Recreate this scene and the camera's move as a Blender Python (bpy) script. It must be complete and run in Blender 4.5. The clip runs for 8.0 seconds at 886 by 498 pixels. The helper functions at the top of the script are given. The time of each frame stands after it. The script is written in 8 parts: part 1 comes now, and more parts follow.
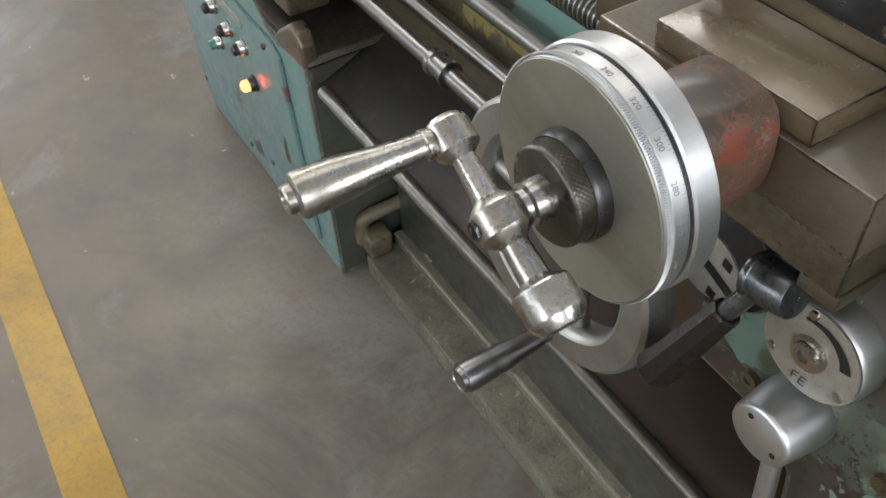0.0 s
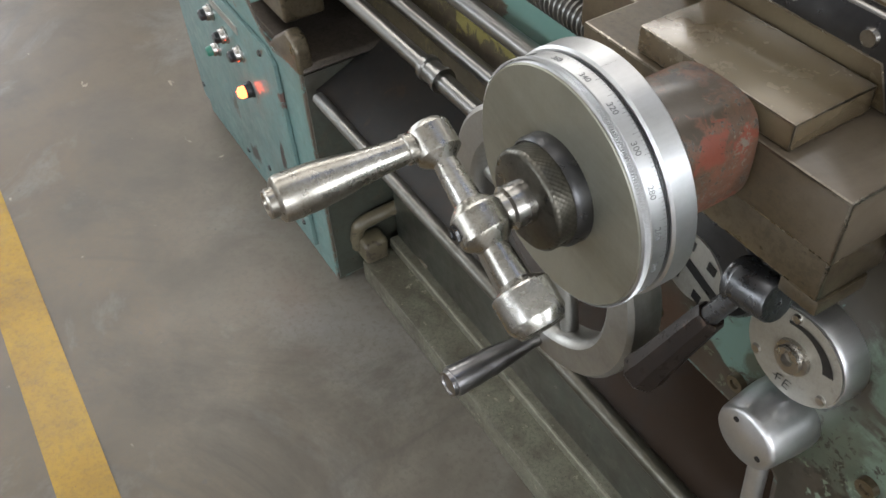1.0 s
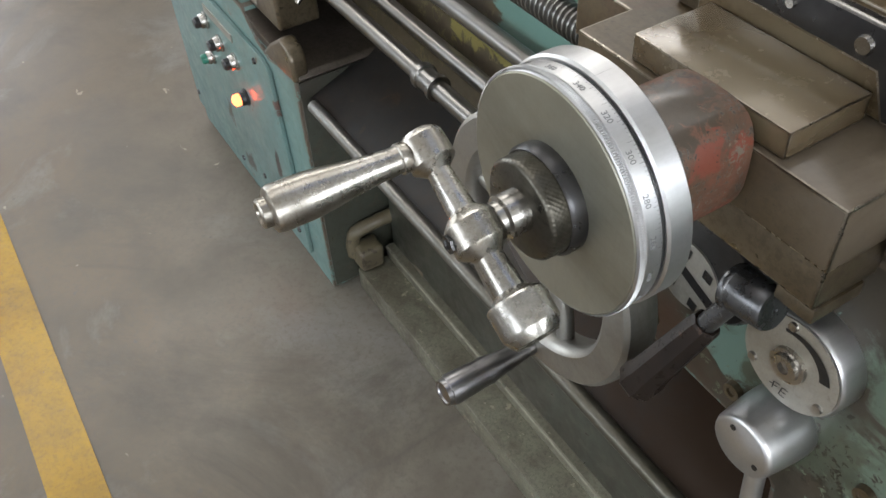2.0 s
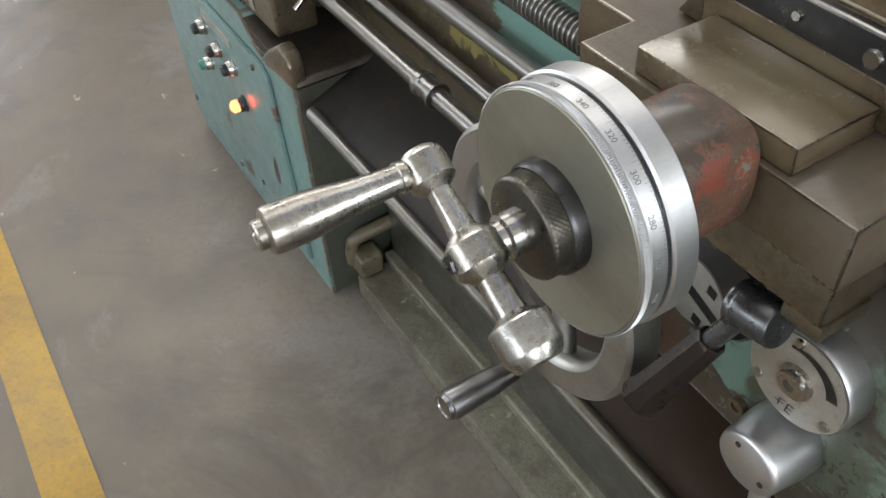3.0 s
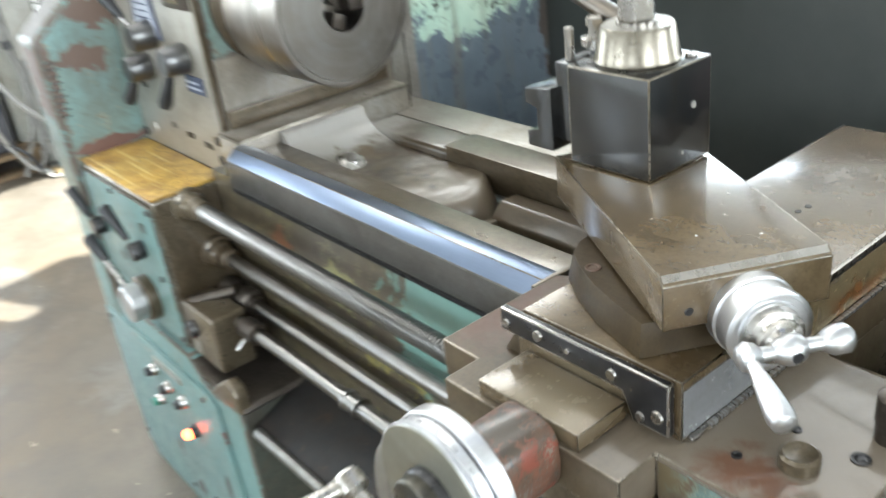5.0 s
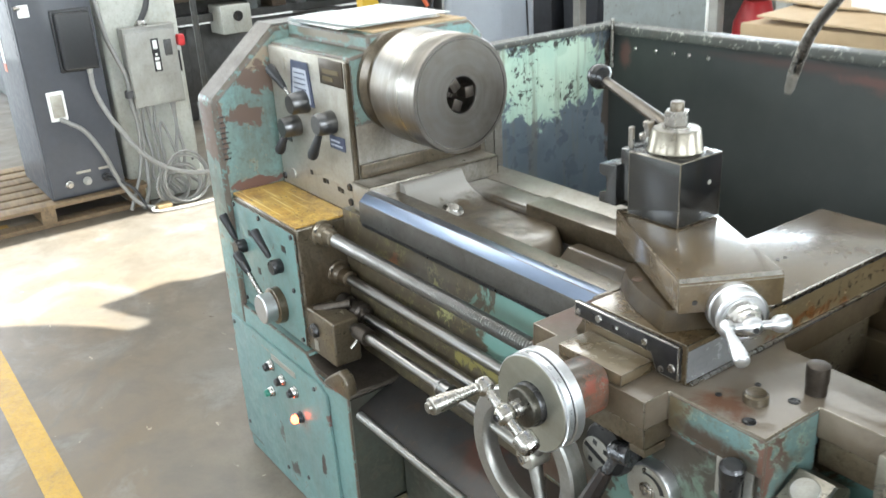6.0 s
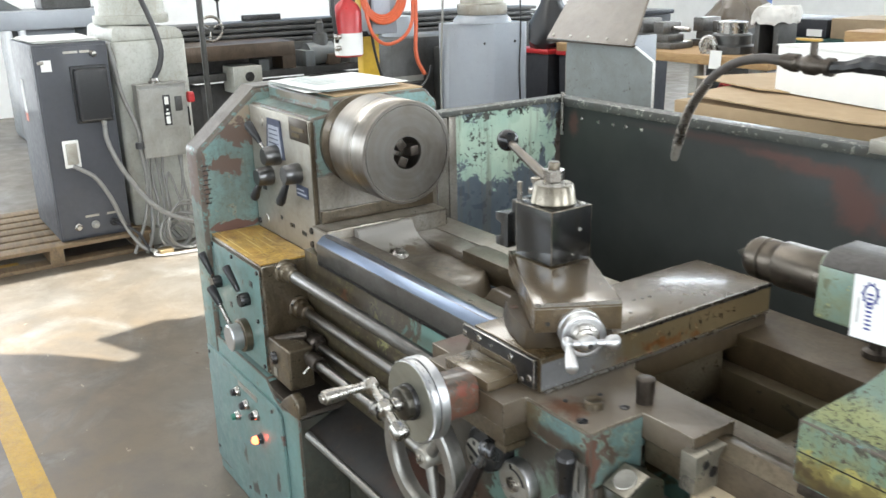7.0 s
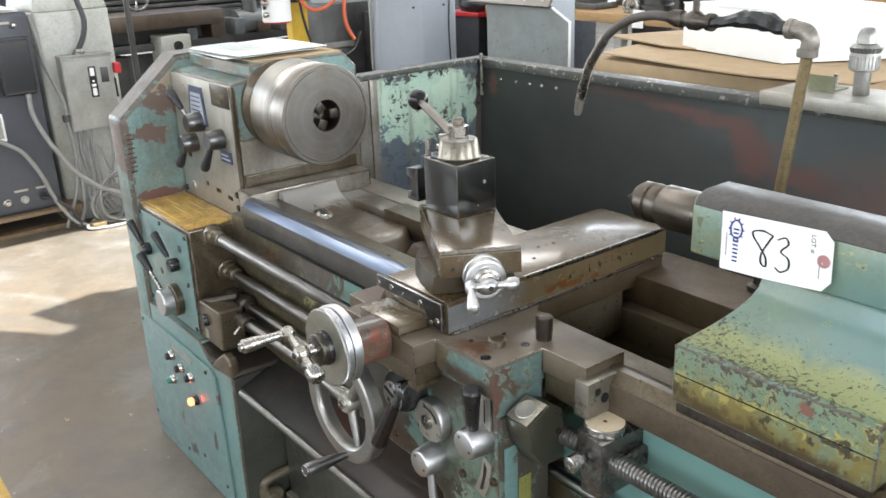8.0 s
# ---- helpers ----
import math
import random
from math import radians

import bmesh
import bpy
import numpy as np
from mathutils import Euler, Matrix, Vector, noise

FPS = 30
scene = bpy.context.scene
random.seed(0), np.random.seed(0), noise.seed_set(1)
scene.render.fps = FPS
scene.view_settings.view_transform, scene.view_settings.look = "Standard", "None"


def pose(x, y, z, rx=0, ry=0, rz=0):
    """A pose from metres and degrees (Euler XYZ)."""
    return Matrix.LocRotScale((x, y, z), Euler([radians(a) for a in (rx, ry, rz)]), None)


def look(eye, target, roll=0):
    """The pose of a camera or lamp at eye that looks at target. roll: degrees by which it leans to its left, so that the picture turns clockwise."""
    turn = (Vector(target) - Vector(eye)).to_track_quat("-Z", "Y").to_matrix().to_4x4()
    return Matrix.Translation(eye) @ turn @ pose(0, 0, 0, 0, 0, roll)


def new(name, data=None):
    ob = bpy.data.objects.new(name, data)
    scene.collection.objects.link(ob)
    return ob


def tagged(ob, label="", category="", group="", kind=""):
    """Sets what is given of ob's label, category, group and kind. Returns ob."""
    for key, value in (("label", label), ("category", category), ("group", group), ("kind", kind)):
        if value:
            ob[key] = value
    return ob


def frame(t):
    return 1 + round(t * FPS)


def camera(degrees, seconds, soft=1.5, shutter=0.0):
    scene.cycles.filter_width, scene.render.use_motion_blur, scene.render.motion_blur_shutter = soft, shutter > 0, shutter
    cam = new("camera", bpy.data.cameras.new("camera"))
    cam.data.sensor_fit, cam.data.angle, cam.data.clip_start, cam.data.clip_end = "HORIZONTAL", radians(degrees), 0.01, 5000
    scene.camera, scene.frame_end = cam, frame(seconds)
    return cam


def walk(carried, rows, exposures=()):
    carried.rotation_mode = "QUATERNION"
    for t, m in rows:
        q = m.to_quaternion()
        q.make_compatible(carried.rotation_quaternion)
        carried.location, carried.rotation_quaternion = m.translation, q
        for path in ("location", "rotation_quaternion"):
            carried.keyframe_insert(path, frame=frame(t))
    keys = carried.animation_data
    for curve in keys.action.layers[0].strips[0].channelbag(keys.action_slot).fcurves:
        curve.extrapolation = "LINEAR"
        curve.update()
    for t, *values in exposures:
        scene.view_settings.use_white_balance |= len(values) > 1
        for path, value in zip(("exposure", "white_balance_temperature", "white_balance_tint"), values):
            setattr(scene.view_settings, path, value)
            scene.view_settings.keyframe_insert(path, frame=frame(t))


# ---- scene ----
cam = camera(53.4, 8.0, soft=1.5, shutter=0.5)
PATH = [
    (0, (0.9770, -0.6590, 1.1480), (-0.2500, 0.0230, -0.2760), -3.70),
    (0.5, (0.9840, -0.6610, 1.1470), (-0.2500, 0.0210, -0.2720), -3.50),
    (1, (0.9850, -0.6540, 1.1500), (-0.2510, 0.0330, -0.2640), -3.70),
    (2.5, (0.9790, -0.6500, 1.1490), (-0.2630, 0.0530, -0.2530), -3.60),
    (3, (0.9730, -0.6460, 1.1490), (-0.2690, 0.0570, -0.2520), -3.70),
    (3.2, (0.9800, -0.6520, 1.1590), (-0.2690, 0.0720, -0.2240), -3.10),
    (3.5, (0.9860, -0.6460, 1.2060), (-0.2930, 0.1630, -0.1020), -2.80),
    (3.6, (0.9880, -0.6470, 1.2300), (-0.2860, 0.1920, -0.0630), -3.20),
    (3.8, (0.9810, -0.6370, 1.2350), (-0.2620, 0.2710, -0.0420), -2.90),
    (4, (0.9560, -0.6130, 1.2150), (-0.1710, 0.4210, -0.0730), -0.50),
    (4.2, (0.9280, -0.5900, 1.2090), (-0.0680, 0.5650, -0.0840), 1.40),
    (4.5, (0.9410, -0.6100, 1.2440), (-0.0460, 0.6390, 0.0330), -0.80),
    (4.7, (0.9910, -0.6490, 1.2840), (-0.1580, 0.5530, 0.1720), -5.20),
    (5, (1.1480, -0.7230, 1.3240), (-0.2800, 0.3440, 0.4170), -7.40),
    (5.1, (1.1950, -0.7500, 1.3420), (-0.2770, 0.2780, 0.4600), -7.80),
    (5.2, (1.2320, -0.7740, 1.3550), (-0.2780, 0.2130, 0.4920), -7.30),
    (6.3, (1.5040, -1.0870, 1.4690), (-0.0290, 0.0000, 0.7840), -1.70),
    (6.5, (1.5680, -1.0780, 1.4760), (0.0020, -0.0040, 0.8480), -1.50),
    (7, (1.7200, -1.0480, 1.4780), (0.1380, 0.0090, 0.8620), -1.40),
    (7.5, (1.8050, -1.0430, 1.4830), (0.2700, 0.0470, 0.8090), -2.10),
    (8, (1.8210, -1.0500, 1.4800), (0.3300, 0.0900, 0.7890), -2.20),
]
EXPOSURES = [(0.0, 2.1, 6500, 10), (3.0, 2.15, 6500, 10), (3.5, 2.15, 6450, 9), (4.5, 2.28, 6330, 8), (5.0, 2.9, 6200, 5), (5.3, 2.9, 6200, 5), (6.3, 2.68, 6250, 6), (7.0, 2.38, 6370, 8), (8.0, 2.38, 6380, 10)]
walk(cam, [(t, look(e, g, r)) for t, e, g, r in PATH], EXPOSURES)

# ---- light ----
world = bpy.data.worlds.new("sky")
scene.world = world
world.use_nodes = True
wn = world.node_tree.nodes
sky = wn.new("ShaderNodeTexSky")
sky.sky_type = "NISHITA"
sky.sun_disc = False
sky.sun_elevation = radians(50.7)
sky.sun_rotation = radians(78)
world.node_tree.links.new(sky.outputs[0], wn["Background"].inputs[0])
wn["Background"].inputs[1].default_value = 0.05

SUN_FROM = Vector((0.80, 0.17, 1.0))
sun_data = bpy.data.lights.new("sun", "SUN")
sun_data.energy, sun_data.angle, sun_data.color = 5.0, radians(0.35), (1.0, 0.975, 0.93)
sun = new("sun", sun_data)
sun.matrix_world = look(SUN_FROM, (0, 0, 0))


def area_lamp(name, place, target, w, h, watts, color=(1, 1, 1)):
    data = bpy.data.lights.new(name, "AREA")
    data.shape, data.size, data.size_y, data.energy, data.color = "RECTANGLE", w, h, watts, color
    ob = new(name, data)
    ob.matrix_world = look(place, target)
    return ob


# lamps hung below the closed skylight panels, both out of view
area_lamp("skylight_west", (-4.4, 1.5, 4.55), (-4.4, 1.5, 0), 1.6, 8.0, 62, (1.0, 0.98, 0.95))
area_lamp("skylight_mid", (-0.5, 1.0, 4.55), (-0.5, 1.0, 0), 1.8, 9.0, 19, (1.0, 0.97, 0.93))
for wx in (-6.1, -2.4, 1.3, 4.85):
    area_lamp("window_daylight_north", (wx, 9.75, 2.6), (wx, 0, 2.2), 2.9, 2.5, 36, (0.90, 0.95, 1.0))
# south and east lamps are added behind the view to lift dark fronts
for wx in (-5.0, -0.7, 3.7):
    area_lamp("window_daylight_south", (wx, -6.75, 2.6), (wx, 0, 1.8), 2.9, 2.5, 25, (0.93, 0.96, 1.0))
for wy in (-2.5, 2.5):
    area_lamp("window_daylight_east", (6.75, wy, 2.55), (0, wy * 0.5, 1.2), 2.9, 2.6, 48, (0.93, 0.96, 1.0))
area_lamp("door_daylight_west", (-8.75, -2.3, 1.95), (0, -1.5, 0.8), 4.4, 3.8, 45, (0.95, 0.97, 1.0))


# ---- materials ----
def material(name, build):
    m = bpy.data.materials.new(name)
    m.use_nodes = True
    nt = m.node_tree
    build(nt, nt.nodes["Principled BSDF"])
    return m


def node(nt, kind, **values):
    n = nt.nodes.new(kind)
    for k, v in values.items():
        n.inputs[k.replace("_", " ")].default_value = v
    return n


def coords(nt, stretch=(1, 1, 1), by_object=False):
    tc = nt.nodes.new("ShaderNodeTexCoord")
    if by_object:
        geo = tc.outputs["Object"]
    else:
        geo = nt.nodes.new("ShaderNodeNewGeometry").outputs["Position"]
    mp = nt.nodes.new("ShaderNodeMapping")
    mp.inputs["Scale"].default_value = stretch
    nt.links.new(geo, mp.inputs["Vector"])
    return mp.outputs[0]


def noise_tex(nt, vec, scale, detail=4.0, rough=0.55, distort=0.0):
    n = node(nt, "ShaderNodeTexNoise", Scale=scale, Detail=detail, Roughness=rough, Distortion=distort)
    nt.links.new(vec, n.inputs["Vector"])
    return n.outputs["Fac"]


def ramp(nt, fac, *stops):
    r = nt.nodes.new("ShaderNodeValToRGB")
    els = r.color_ramp.elements
    while len(els) < len(stops):
        els.new(0.5)
    for e, (p, c) in zip(els, stops):
        e.position = p
        e.color = (c, c, c, 1) if isinstance(c, (int, float)) else (*c, 1)
    nt.links.new(fac, r.inputs[0])
    return r.outputs[0]


def mix(nt, fac, a, b, mode="MIX"):
    m = nt.nodes.new("ShaderNodeMix")
    m.data_type, m.blend_type = "RGBA", mode
    if isinstance(fac, (int, float)):
        m.inputs[0].default_value = fac
    else:
        nt.links.new(fac, m.inputs[0])
    for slot, v in ((6, a), (7, b)):
        if isinstance(v, tuple):
            m.inputs[slot].default_value = (*v, 1)
        else:
            nt.links.new(v, m.inputs[slot])
    return m.outputs[2]


def bump(nt, bsdf, height, strength=0.2, distance=0.002):
    b = node(nt, "ShaderNodeBump", Strength=strength, Distance=distance)
    nt.links.new(height, b.inputs["Height"])
    nt.links.new(b.outputs[0], bsdf.inputs["Normal"])


def painted(name, colour, chip=(0.09, 0.06, 0.045), second=None, wear=0.36, grime=0.5, rough=0.42, scale=1.0,
            grime_colour=(0.09, 0.065, 0.04), flake=None, oil=0.15):
    """Old machine paint: large patches of a second coat, chips down to primer, oil grime, fine bump."""
    def build(nt, p):
        v = coords(nt)
        big = noise_tex(nt, v, 7 * scale, 5, 0.6, 0.4)
        mid = noise_tex(nt, v, 38 * scale, 5, 0.62, 0.3)
        fine = noise_tex(nt, v, 260 * scale, 3, 0.6)
        col = mix(nt, ramp(nt, big, (0.35, 0.0), (0.68, 1.0)), colour, second or tuple(c * 0.72 for c in colour))
        drip = ramp(nt, noise_tex(nt, coords(nt, (5.0, 5.0, 0.8)), 5.5 * scale, 6, 0.7, 0.5), (0.52, 0.0), (0.70, grime * 0.55))
        col = mix(nt, drip, col, tuple(c * 1.2 for c in grime_colour))
        g = ramp(nt, noise_tex(nt, v, 4.3 * scale, 6, 0.7, 0.6), (0.46, 0.0), (0.72, grime))
        col = mix(nt, g, col, grime_colour)
        chips = mix(nt, 0.5, ramp(nt, mid, (0.0, 0.0), (1.0, 1.0)), ramp(nt, noise_tex(nt, v, 11 * scale, 6, 0.7, 0.8), (0.0, 0.0), (1.0, 1.0)))
        mask = ramp(nt, chips, (wear - 0.012, 1.0), (wear + 0.006, 0.0))
        if flake:
            fm = ramp(nt, chips, (wear + 0.018, 1.0), (wear + 0.03, 0.0))
            col = mix(nt, fm, col, flake)
        col = mix(nt, mask, col, chip)
        specks = ramp(nt, fine, (0.26, 0.65), (0.34, 0.0))
        col = mix(nt, specks, col, grime_colour)
        soot = ramp(nt, noise_tex(nt, v, 90 * scale, 6, 0.75, 0.3), (0.36, 0.55 * grime), (0.52, 0.0))
        col = mix(nt, soot, col, tuple(c * 0.8 for c in grime_colour))
        nt.links.new(col, p.inputs["Base Color"])
        p.inputs["Coat Weight"].default_value = oil
        p.inputs["Coat Roughness"].default_value = 0.15
        r = ramp(nt, mid, (0.2, rough - 0.12), (0.8, rough + 0.16))
        nt.links.new(r, p.inputs["Roughness"])
        bump(nt, p, mix(nt, 0.6, mid, mask), -0.25, 0.0012)
    return material(name, build)


def oily_metal(name, colour, rough=0.3, stain=(0.12, 0.085, 0.05), amount=0.6, metal=0.9, scale=1.0, brushed=None, scratch=0.25, dots_amount=0.7, oil=0.0, relief=1.0, rvar=1.0):
    """Worn machined steel or iron, with brown oil film in blotches and fine scratches."""
    def build(nt, p):
        v = coords(nt)
        big = noise_tex(nt, v, 6 * scale, 6, 0.65, 0.5)
        mid = noise_tex(nt, v, 55 * scale, 5, 0.65)
        sv = coords(nt, brushed or (260, 22, 120))
        sc = noise_tex(nt, sv, 2.0, 3, 0.6)
        f = ramp(nt, big, (0.36, 0.0), (0.7, amount))
        col = mix(nt, f, colour, stain)
        smear = ramp(nt, noise_tex(nt, coords(nt, (1.0, 2.6, 1.6)), 3.4 * scale, 7, 0.72, 1.2), (0.47, 0.0), (0.66, amount * 0.7))
        col = mix(nt, smear, col, tuple(c * 0.55 for c in stain))
        dots = ramp(nt, noise_tex(nt, v, 120 * scale, 4, 0.6), (0.29, dots_amount), (0.37, 0.0))
        col = mix(nt, dots, col, tuple(c * 0.4 for c in stain))
        col = mix(nt, ramp(nt, sc, (0.3, 0.0), (0.7, scratch)), col, tuple(c * 0.55 for c in colour))
        grit = ramp(nt, noise_tex(nt, v, 170 * scale, 6, 0.75, 0.2), (0.38, 0.55 * dots_amount), (0.53, 0.0))
        col = mix(nt, grit, col, tuple(c * 0.5 for c in stain))
        nt.links.new(col, p.inputs["Base Color"])
        p.inputs["Metallic"].default_value = metal
        rr = mix(nt, 0.5, ramp(nt, mid, (0.25, max(rough - 0.14 * rvar, 0.04)), (0.8, rough + 0.18 * rvar)), ramp(nt, big, (0.3, max(rough - 0.1 * rvar, 0.04)), (0.75, rough + 0.16 * rvar)))
        nt.links.new(rr, p.inputs["Roughness"])
        p.inputs["Coat Weight"].default_value = oil
        p.inputs["Coat Roughness"].default_value = 0.12
        bump(nt, p, mix(nt, 0.5, sc, mid), 0.12 * relief, 0.0006)
    return material(name, build)


def plain(name, colour, rough=0.5, metal=0.0, var=0.25, scale=30.0, bumpy=0.1):
    def build(nt, p):
        v = coords(nt)
        n = noise_tex(nt, v, scale, 5, 0.6)
        b = noise_tex(nt, v, scale * 0.15, 5, 0.6)
        col = mix(nt, ramp(nt, n, (0.3, 0.0), (0.75, 1.0)), colour, tuple(c * (1 - var) for c in colour))
        col = mix(nt, ramp(nt, b, (0.4, 0.0), (0.75, 0.7)), col, tuple(c * (1 - var) for c in colour))
        nt.links.new(col, p.inputs["Base Color"])
        p.inputs["Metallic"].default_value = metal
        nt.links.new(ramp(nt, n, (0.2, max(rough - 0.1, 0.03)), (0.8, min(rough + 0.12, 1.0))), p.inputs["Roughness"])
        if bumpy:
            bump(nt, p, n, bumpy, 0.001)
    return material(name, build)


def placed_patch(nt, centre, size, wobble, scale, soft_edge=0.03):
    """A ragged patch round a place: 1 inside, 0 outside."""
    geo = nt.nodes.new("ShaderNodeNewGeometry").outputs["Position"]
    mp = nt.nodes.new("ShaderNodeMapping")
    mp.vector_type = "TEXTURE"
    mp.inputs["Location"].default_value = centre
    mp.inputs["Scale"].default_value = size
    nt.links.new(geo, mp.inputs["Vector"])
    ln = nt.nodes.new("ShaderNodeVectorMath")
    ln.operation = "LENGTH"
    nt.links.new(mp.outputs[0], ln.inputs[0])
    n = noise_tex(nt, coords(nt), scale, 7, 0.68, 0.6)
    ad = nt.nodes.new("ShaderNodeMath")
    ad.operation = "MULTIPLY_ADD"
    nt.links.new(n, ad.inputs[0])
    ad.inputs[1].default_value = wobble
    nt.links.new(ln.outputs["Value"], ad.inputs[2])
    cut = nt.nodes.new("ShaderNodeMapRange")
    nt.links.new(ad.outputs[0], cut.inputs["Value"])
    cut.inputs["From Min"].default_value = 0.5 + 0.25 * wobble
    cut.inputs["From Max"].default_value = 0.5 + soft_edge + 0.25 * wobble
    cut.inputs["To Min"].default_value, cut.inputs["To Max"].default_value = 1.0, 0.0
    return cut.outputs[0]


def concrete_build(nt, p):
    v = coords(nt)
    big = noise_tex(nt, v, 0.9, 6, 0.62, 0.5)
    mid = noise_tex(nt, v, 5.0, 6, 0.65, 0.3)
    fine = noise_tex(nt, v, 90, 5, 0.7)
    col = mix(nt, ramp(nt, big, (0.35, 0.0), (0.68, 1.0)), (0.128, 0.099, 0.067), (0.116, 0.108, 0.094))
    col = mix(nt, placed_patch(nt, (0.25, -0.40, 0.0), (1.3, 0.36, 1.0), 0.6, 3, 0.7), col, (0.162, 0.150, 0.124))
    col = mix(nt, placed_patch(nt, (-0.9, -0.78, 0.0), (2.6, 0.62, 1.0), 0.7, 3, 0.6), col, (0.124, 0.092, 0.057))
    col = mix(nt, ramp(nt, mid, (0.42, 0.0), (0.66, 0.85)), col, (0.088, 0.073, 0.055))
    dust = ramp(nt, noise_tex(nt, v, 2.3, 7, 0.7, 0.8), (0.52, 0.0), (0.68, 0.75))
    col = mix(nt, dust, col, (0.185, 0.180, 0.163))
    soil = ramp(nt, noise_tex(nt, coords(nt, (1, 1, 1)), 1.5, 7, 0.75, 1.0), (0.54, 0.0), (0.66, 0.7))
    col = mix(nt, soil, col, (0.068, 0.058, 0.045))
    col = mix(nt, ramp(nt, fine, (0.35, 0.5), (0.5, 0.0)), col, (0.10, 0.084, 0.064))
    spots = ramp(nt, noise_tex(nt, v, 24, 3, 0.5), (0.26, 0.85), (0.285, 0.0))
    col = mix(nt, spots, col, (0.10, 0.085, 0.07))
    pale = ramp(nt, noise_tex(nt, v, 17, 3, 0.6, 0.5), (0.71, 0.0), (0.74, 0.7))
    col = mix(nt, pale, col, (0.36, 0.32, 0.25))
    crack_n = nt.nodes.new("ShaderNodeTexVoronoi")
    crack_n.feature = "DISTANCE_TO_EDGE"
    crack_n.inputs["Scale"].default_value = 0.55
    warp = nt.nodes.new("ShaderNodeVectorMath")
    wobble = node(nt, "ShaderNodeTexNoise", Scale=3.0, Detail=4.0)
    nt.links.new(v, wobble.inputs["Vector"])
    nt.links.new(v, warp.inputs[0])
    sc = nt.nodes.new("ShaderNodeVectorMath")
    sc.operation = "SCALE"
    sc.inputs["Scale"].default_value = 0.22
    nt.links.new(wobble.outputs["Color"], sc.inputs[0])
    nt.links.new(sc.outputs[0], warp.inputs[1])
    nt.links.new(warp.outputs[0], crack_n.inputs["Vector"])
    crack = ramp(nt, crack_n.outputs["Distance"], (0.0, 0.55), (0.006, 0.0))
    col = mix(nt, crack, col, (0.09, 0.08, 0.065))
    nt.links.new(col, p.inputs["Base Color"])
    nt.links.new(ramp(nt, mid, (0.25, 0.26), (0.75, 0.48)), p.inputs["Roughness"])
    bump(nt, p, mix(nt, 0.4, fine, mid), 0.12, 0.002)


M_FLOOR = material("concrete", concrete_build)
M_LINE = painted("yellow_floor_paint", (0.40, 0.235, 0.006), chip=(0.20, 0.15, 0.08), second=(0.33, 0.185, 0.008), wear=0.36, grime=0.45, rough=0.5, scale=1.4)
TEAL = (0.120, 0.212, 0.198)
M_TEAL = painted("teal_machine_paint", TEAL, second=(0.115, 0.20, 0.19), wear=0.385, grime=0.35, rough=0.4)
M_TEAL_WORN = painted("flaking_teal_paint", (0.085, 0.135, 0.118), chip=(0.075, 0.045, 0.032), second=(0.10, 0.17, 0.165), wear=0.455, grime=0.85, rough=0.42, scale=0.8, flake=(0.15, 0.20, 0.16))
M_APRON_BASE = painted("oily_worn_apron_paint", (0.040, 0.034, 0.024), chip=(0.024, 0.019, 0.013), second=(0.054, 0.046, 0.032), wear=0.42, grime=0.7, rough=0.42, scale=0.9, grime_colour=(0.035, 0.026, 0.018), oil=0.12)
M_GREEN = painted("pale_green_paint", (0.180, 0.235, 0.135), chip=(0.045, 0.05, 0.035), second=(0.120, 0.205, 0.180), wear=0.40, grime=0.6, oil=0.4, rough=0.36, scale=1.25, grime_colour=(0.15, 0.12, 0.03), flake=(0.30, 0.29, 0.12))
M_PLINTH = painted("mottled_plinth_paint", (0.160, 0.158, 0.114), chip=(0.25, 0.23, 0.17), second=(0.116, 0.106, 0.076), wear=0.41, flake=(0.12, 0.115, 0.08), oil=0.3, grime=0.9, grime_colour=(0.045, 0.036, 0.024), rough=0.4, scale=2.2)
# oily teal with the shade of hidden sides put into its colour
M_SHADED_TEAL = painted("shaded_oily_teal_paint", (0.045, 0.052, 0.040), chip=(0.05, 0.045, 0.034), second=(0.034, 0.034, 0.026), wear=0.41, flake=(0.055, 0.056, 0.04), oil=0.35, grime=0.8, grime_colour=(0.03, 0.022, 0.014), rough=0.35)
M_GROUND = oily_metal("oily_ground_iron", (0.155, 0.113, 0.063), rough=0.24, rvar=0.6, stain=(0.075, 0.048, 0.022), amount=1.0, scale=1.35, metal=0.25, dots_amount=0.5, oil=0.6, relief=0.35, brushed=(60, 24, 60))
M_SADDLE = oily_metal("oily_saddle_iron", (0.092, 0.066, 0.034), rough=0.46, rvar=0.8, stain=(0.046, 0.028, 0.012), amount=1.0, scale=1.8, metal=0.05, dots_amount=0.7, oil=0.0, relief=0.6, brushed=(60, 24, 60))
M_IRON = oily_metal("oily_brown_iron", (0.150, 0.122, 0.080), oil=0.40, rough=0.33, stain=(0.070, 0.046, 0.022), amount=1.0, metal=0.5, dots_amount=0.85, relief=1.6)
M_IRON_DARK = oily_metal("dark_oily_iron", (0.10, 0.085, 0.07), rough=0.36, stain=(0.035, 0.025, 0.017), amount=0.9, metal=0.7)
M_STEEL = oily_metal("bright_steel", (0.50, 0.485, 0.46), rough=0.25, stain=(0.25, 0.21, 0.16), amount=0.6, metal=1.0, dots_amount=0.12)
M_SATIN = oily_metal("satin_aluminium", (0.62, 0.62, 0.625), rvar=0.35, rough=0.38, relief=0.25, stain=(0.42, 0.41, 0.39), amount=0.3, metal=1.0, scratch=0.15, dots_amount=0.1)
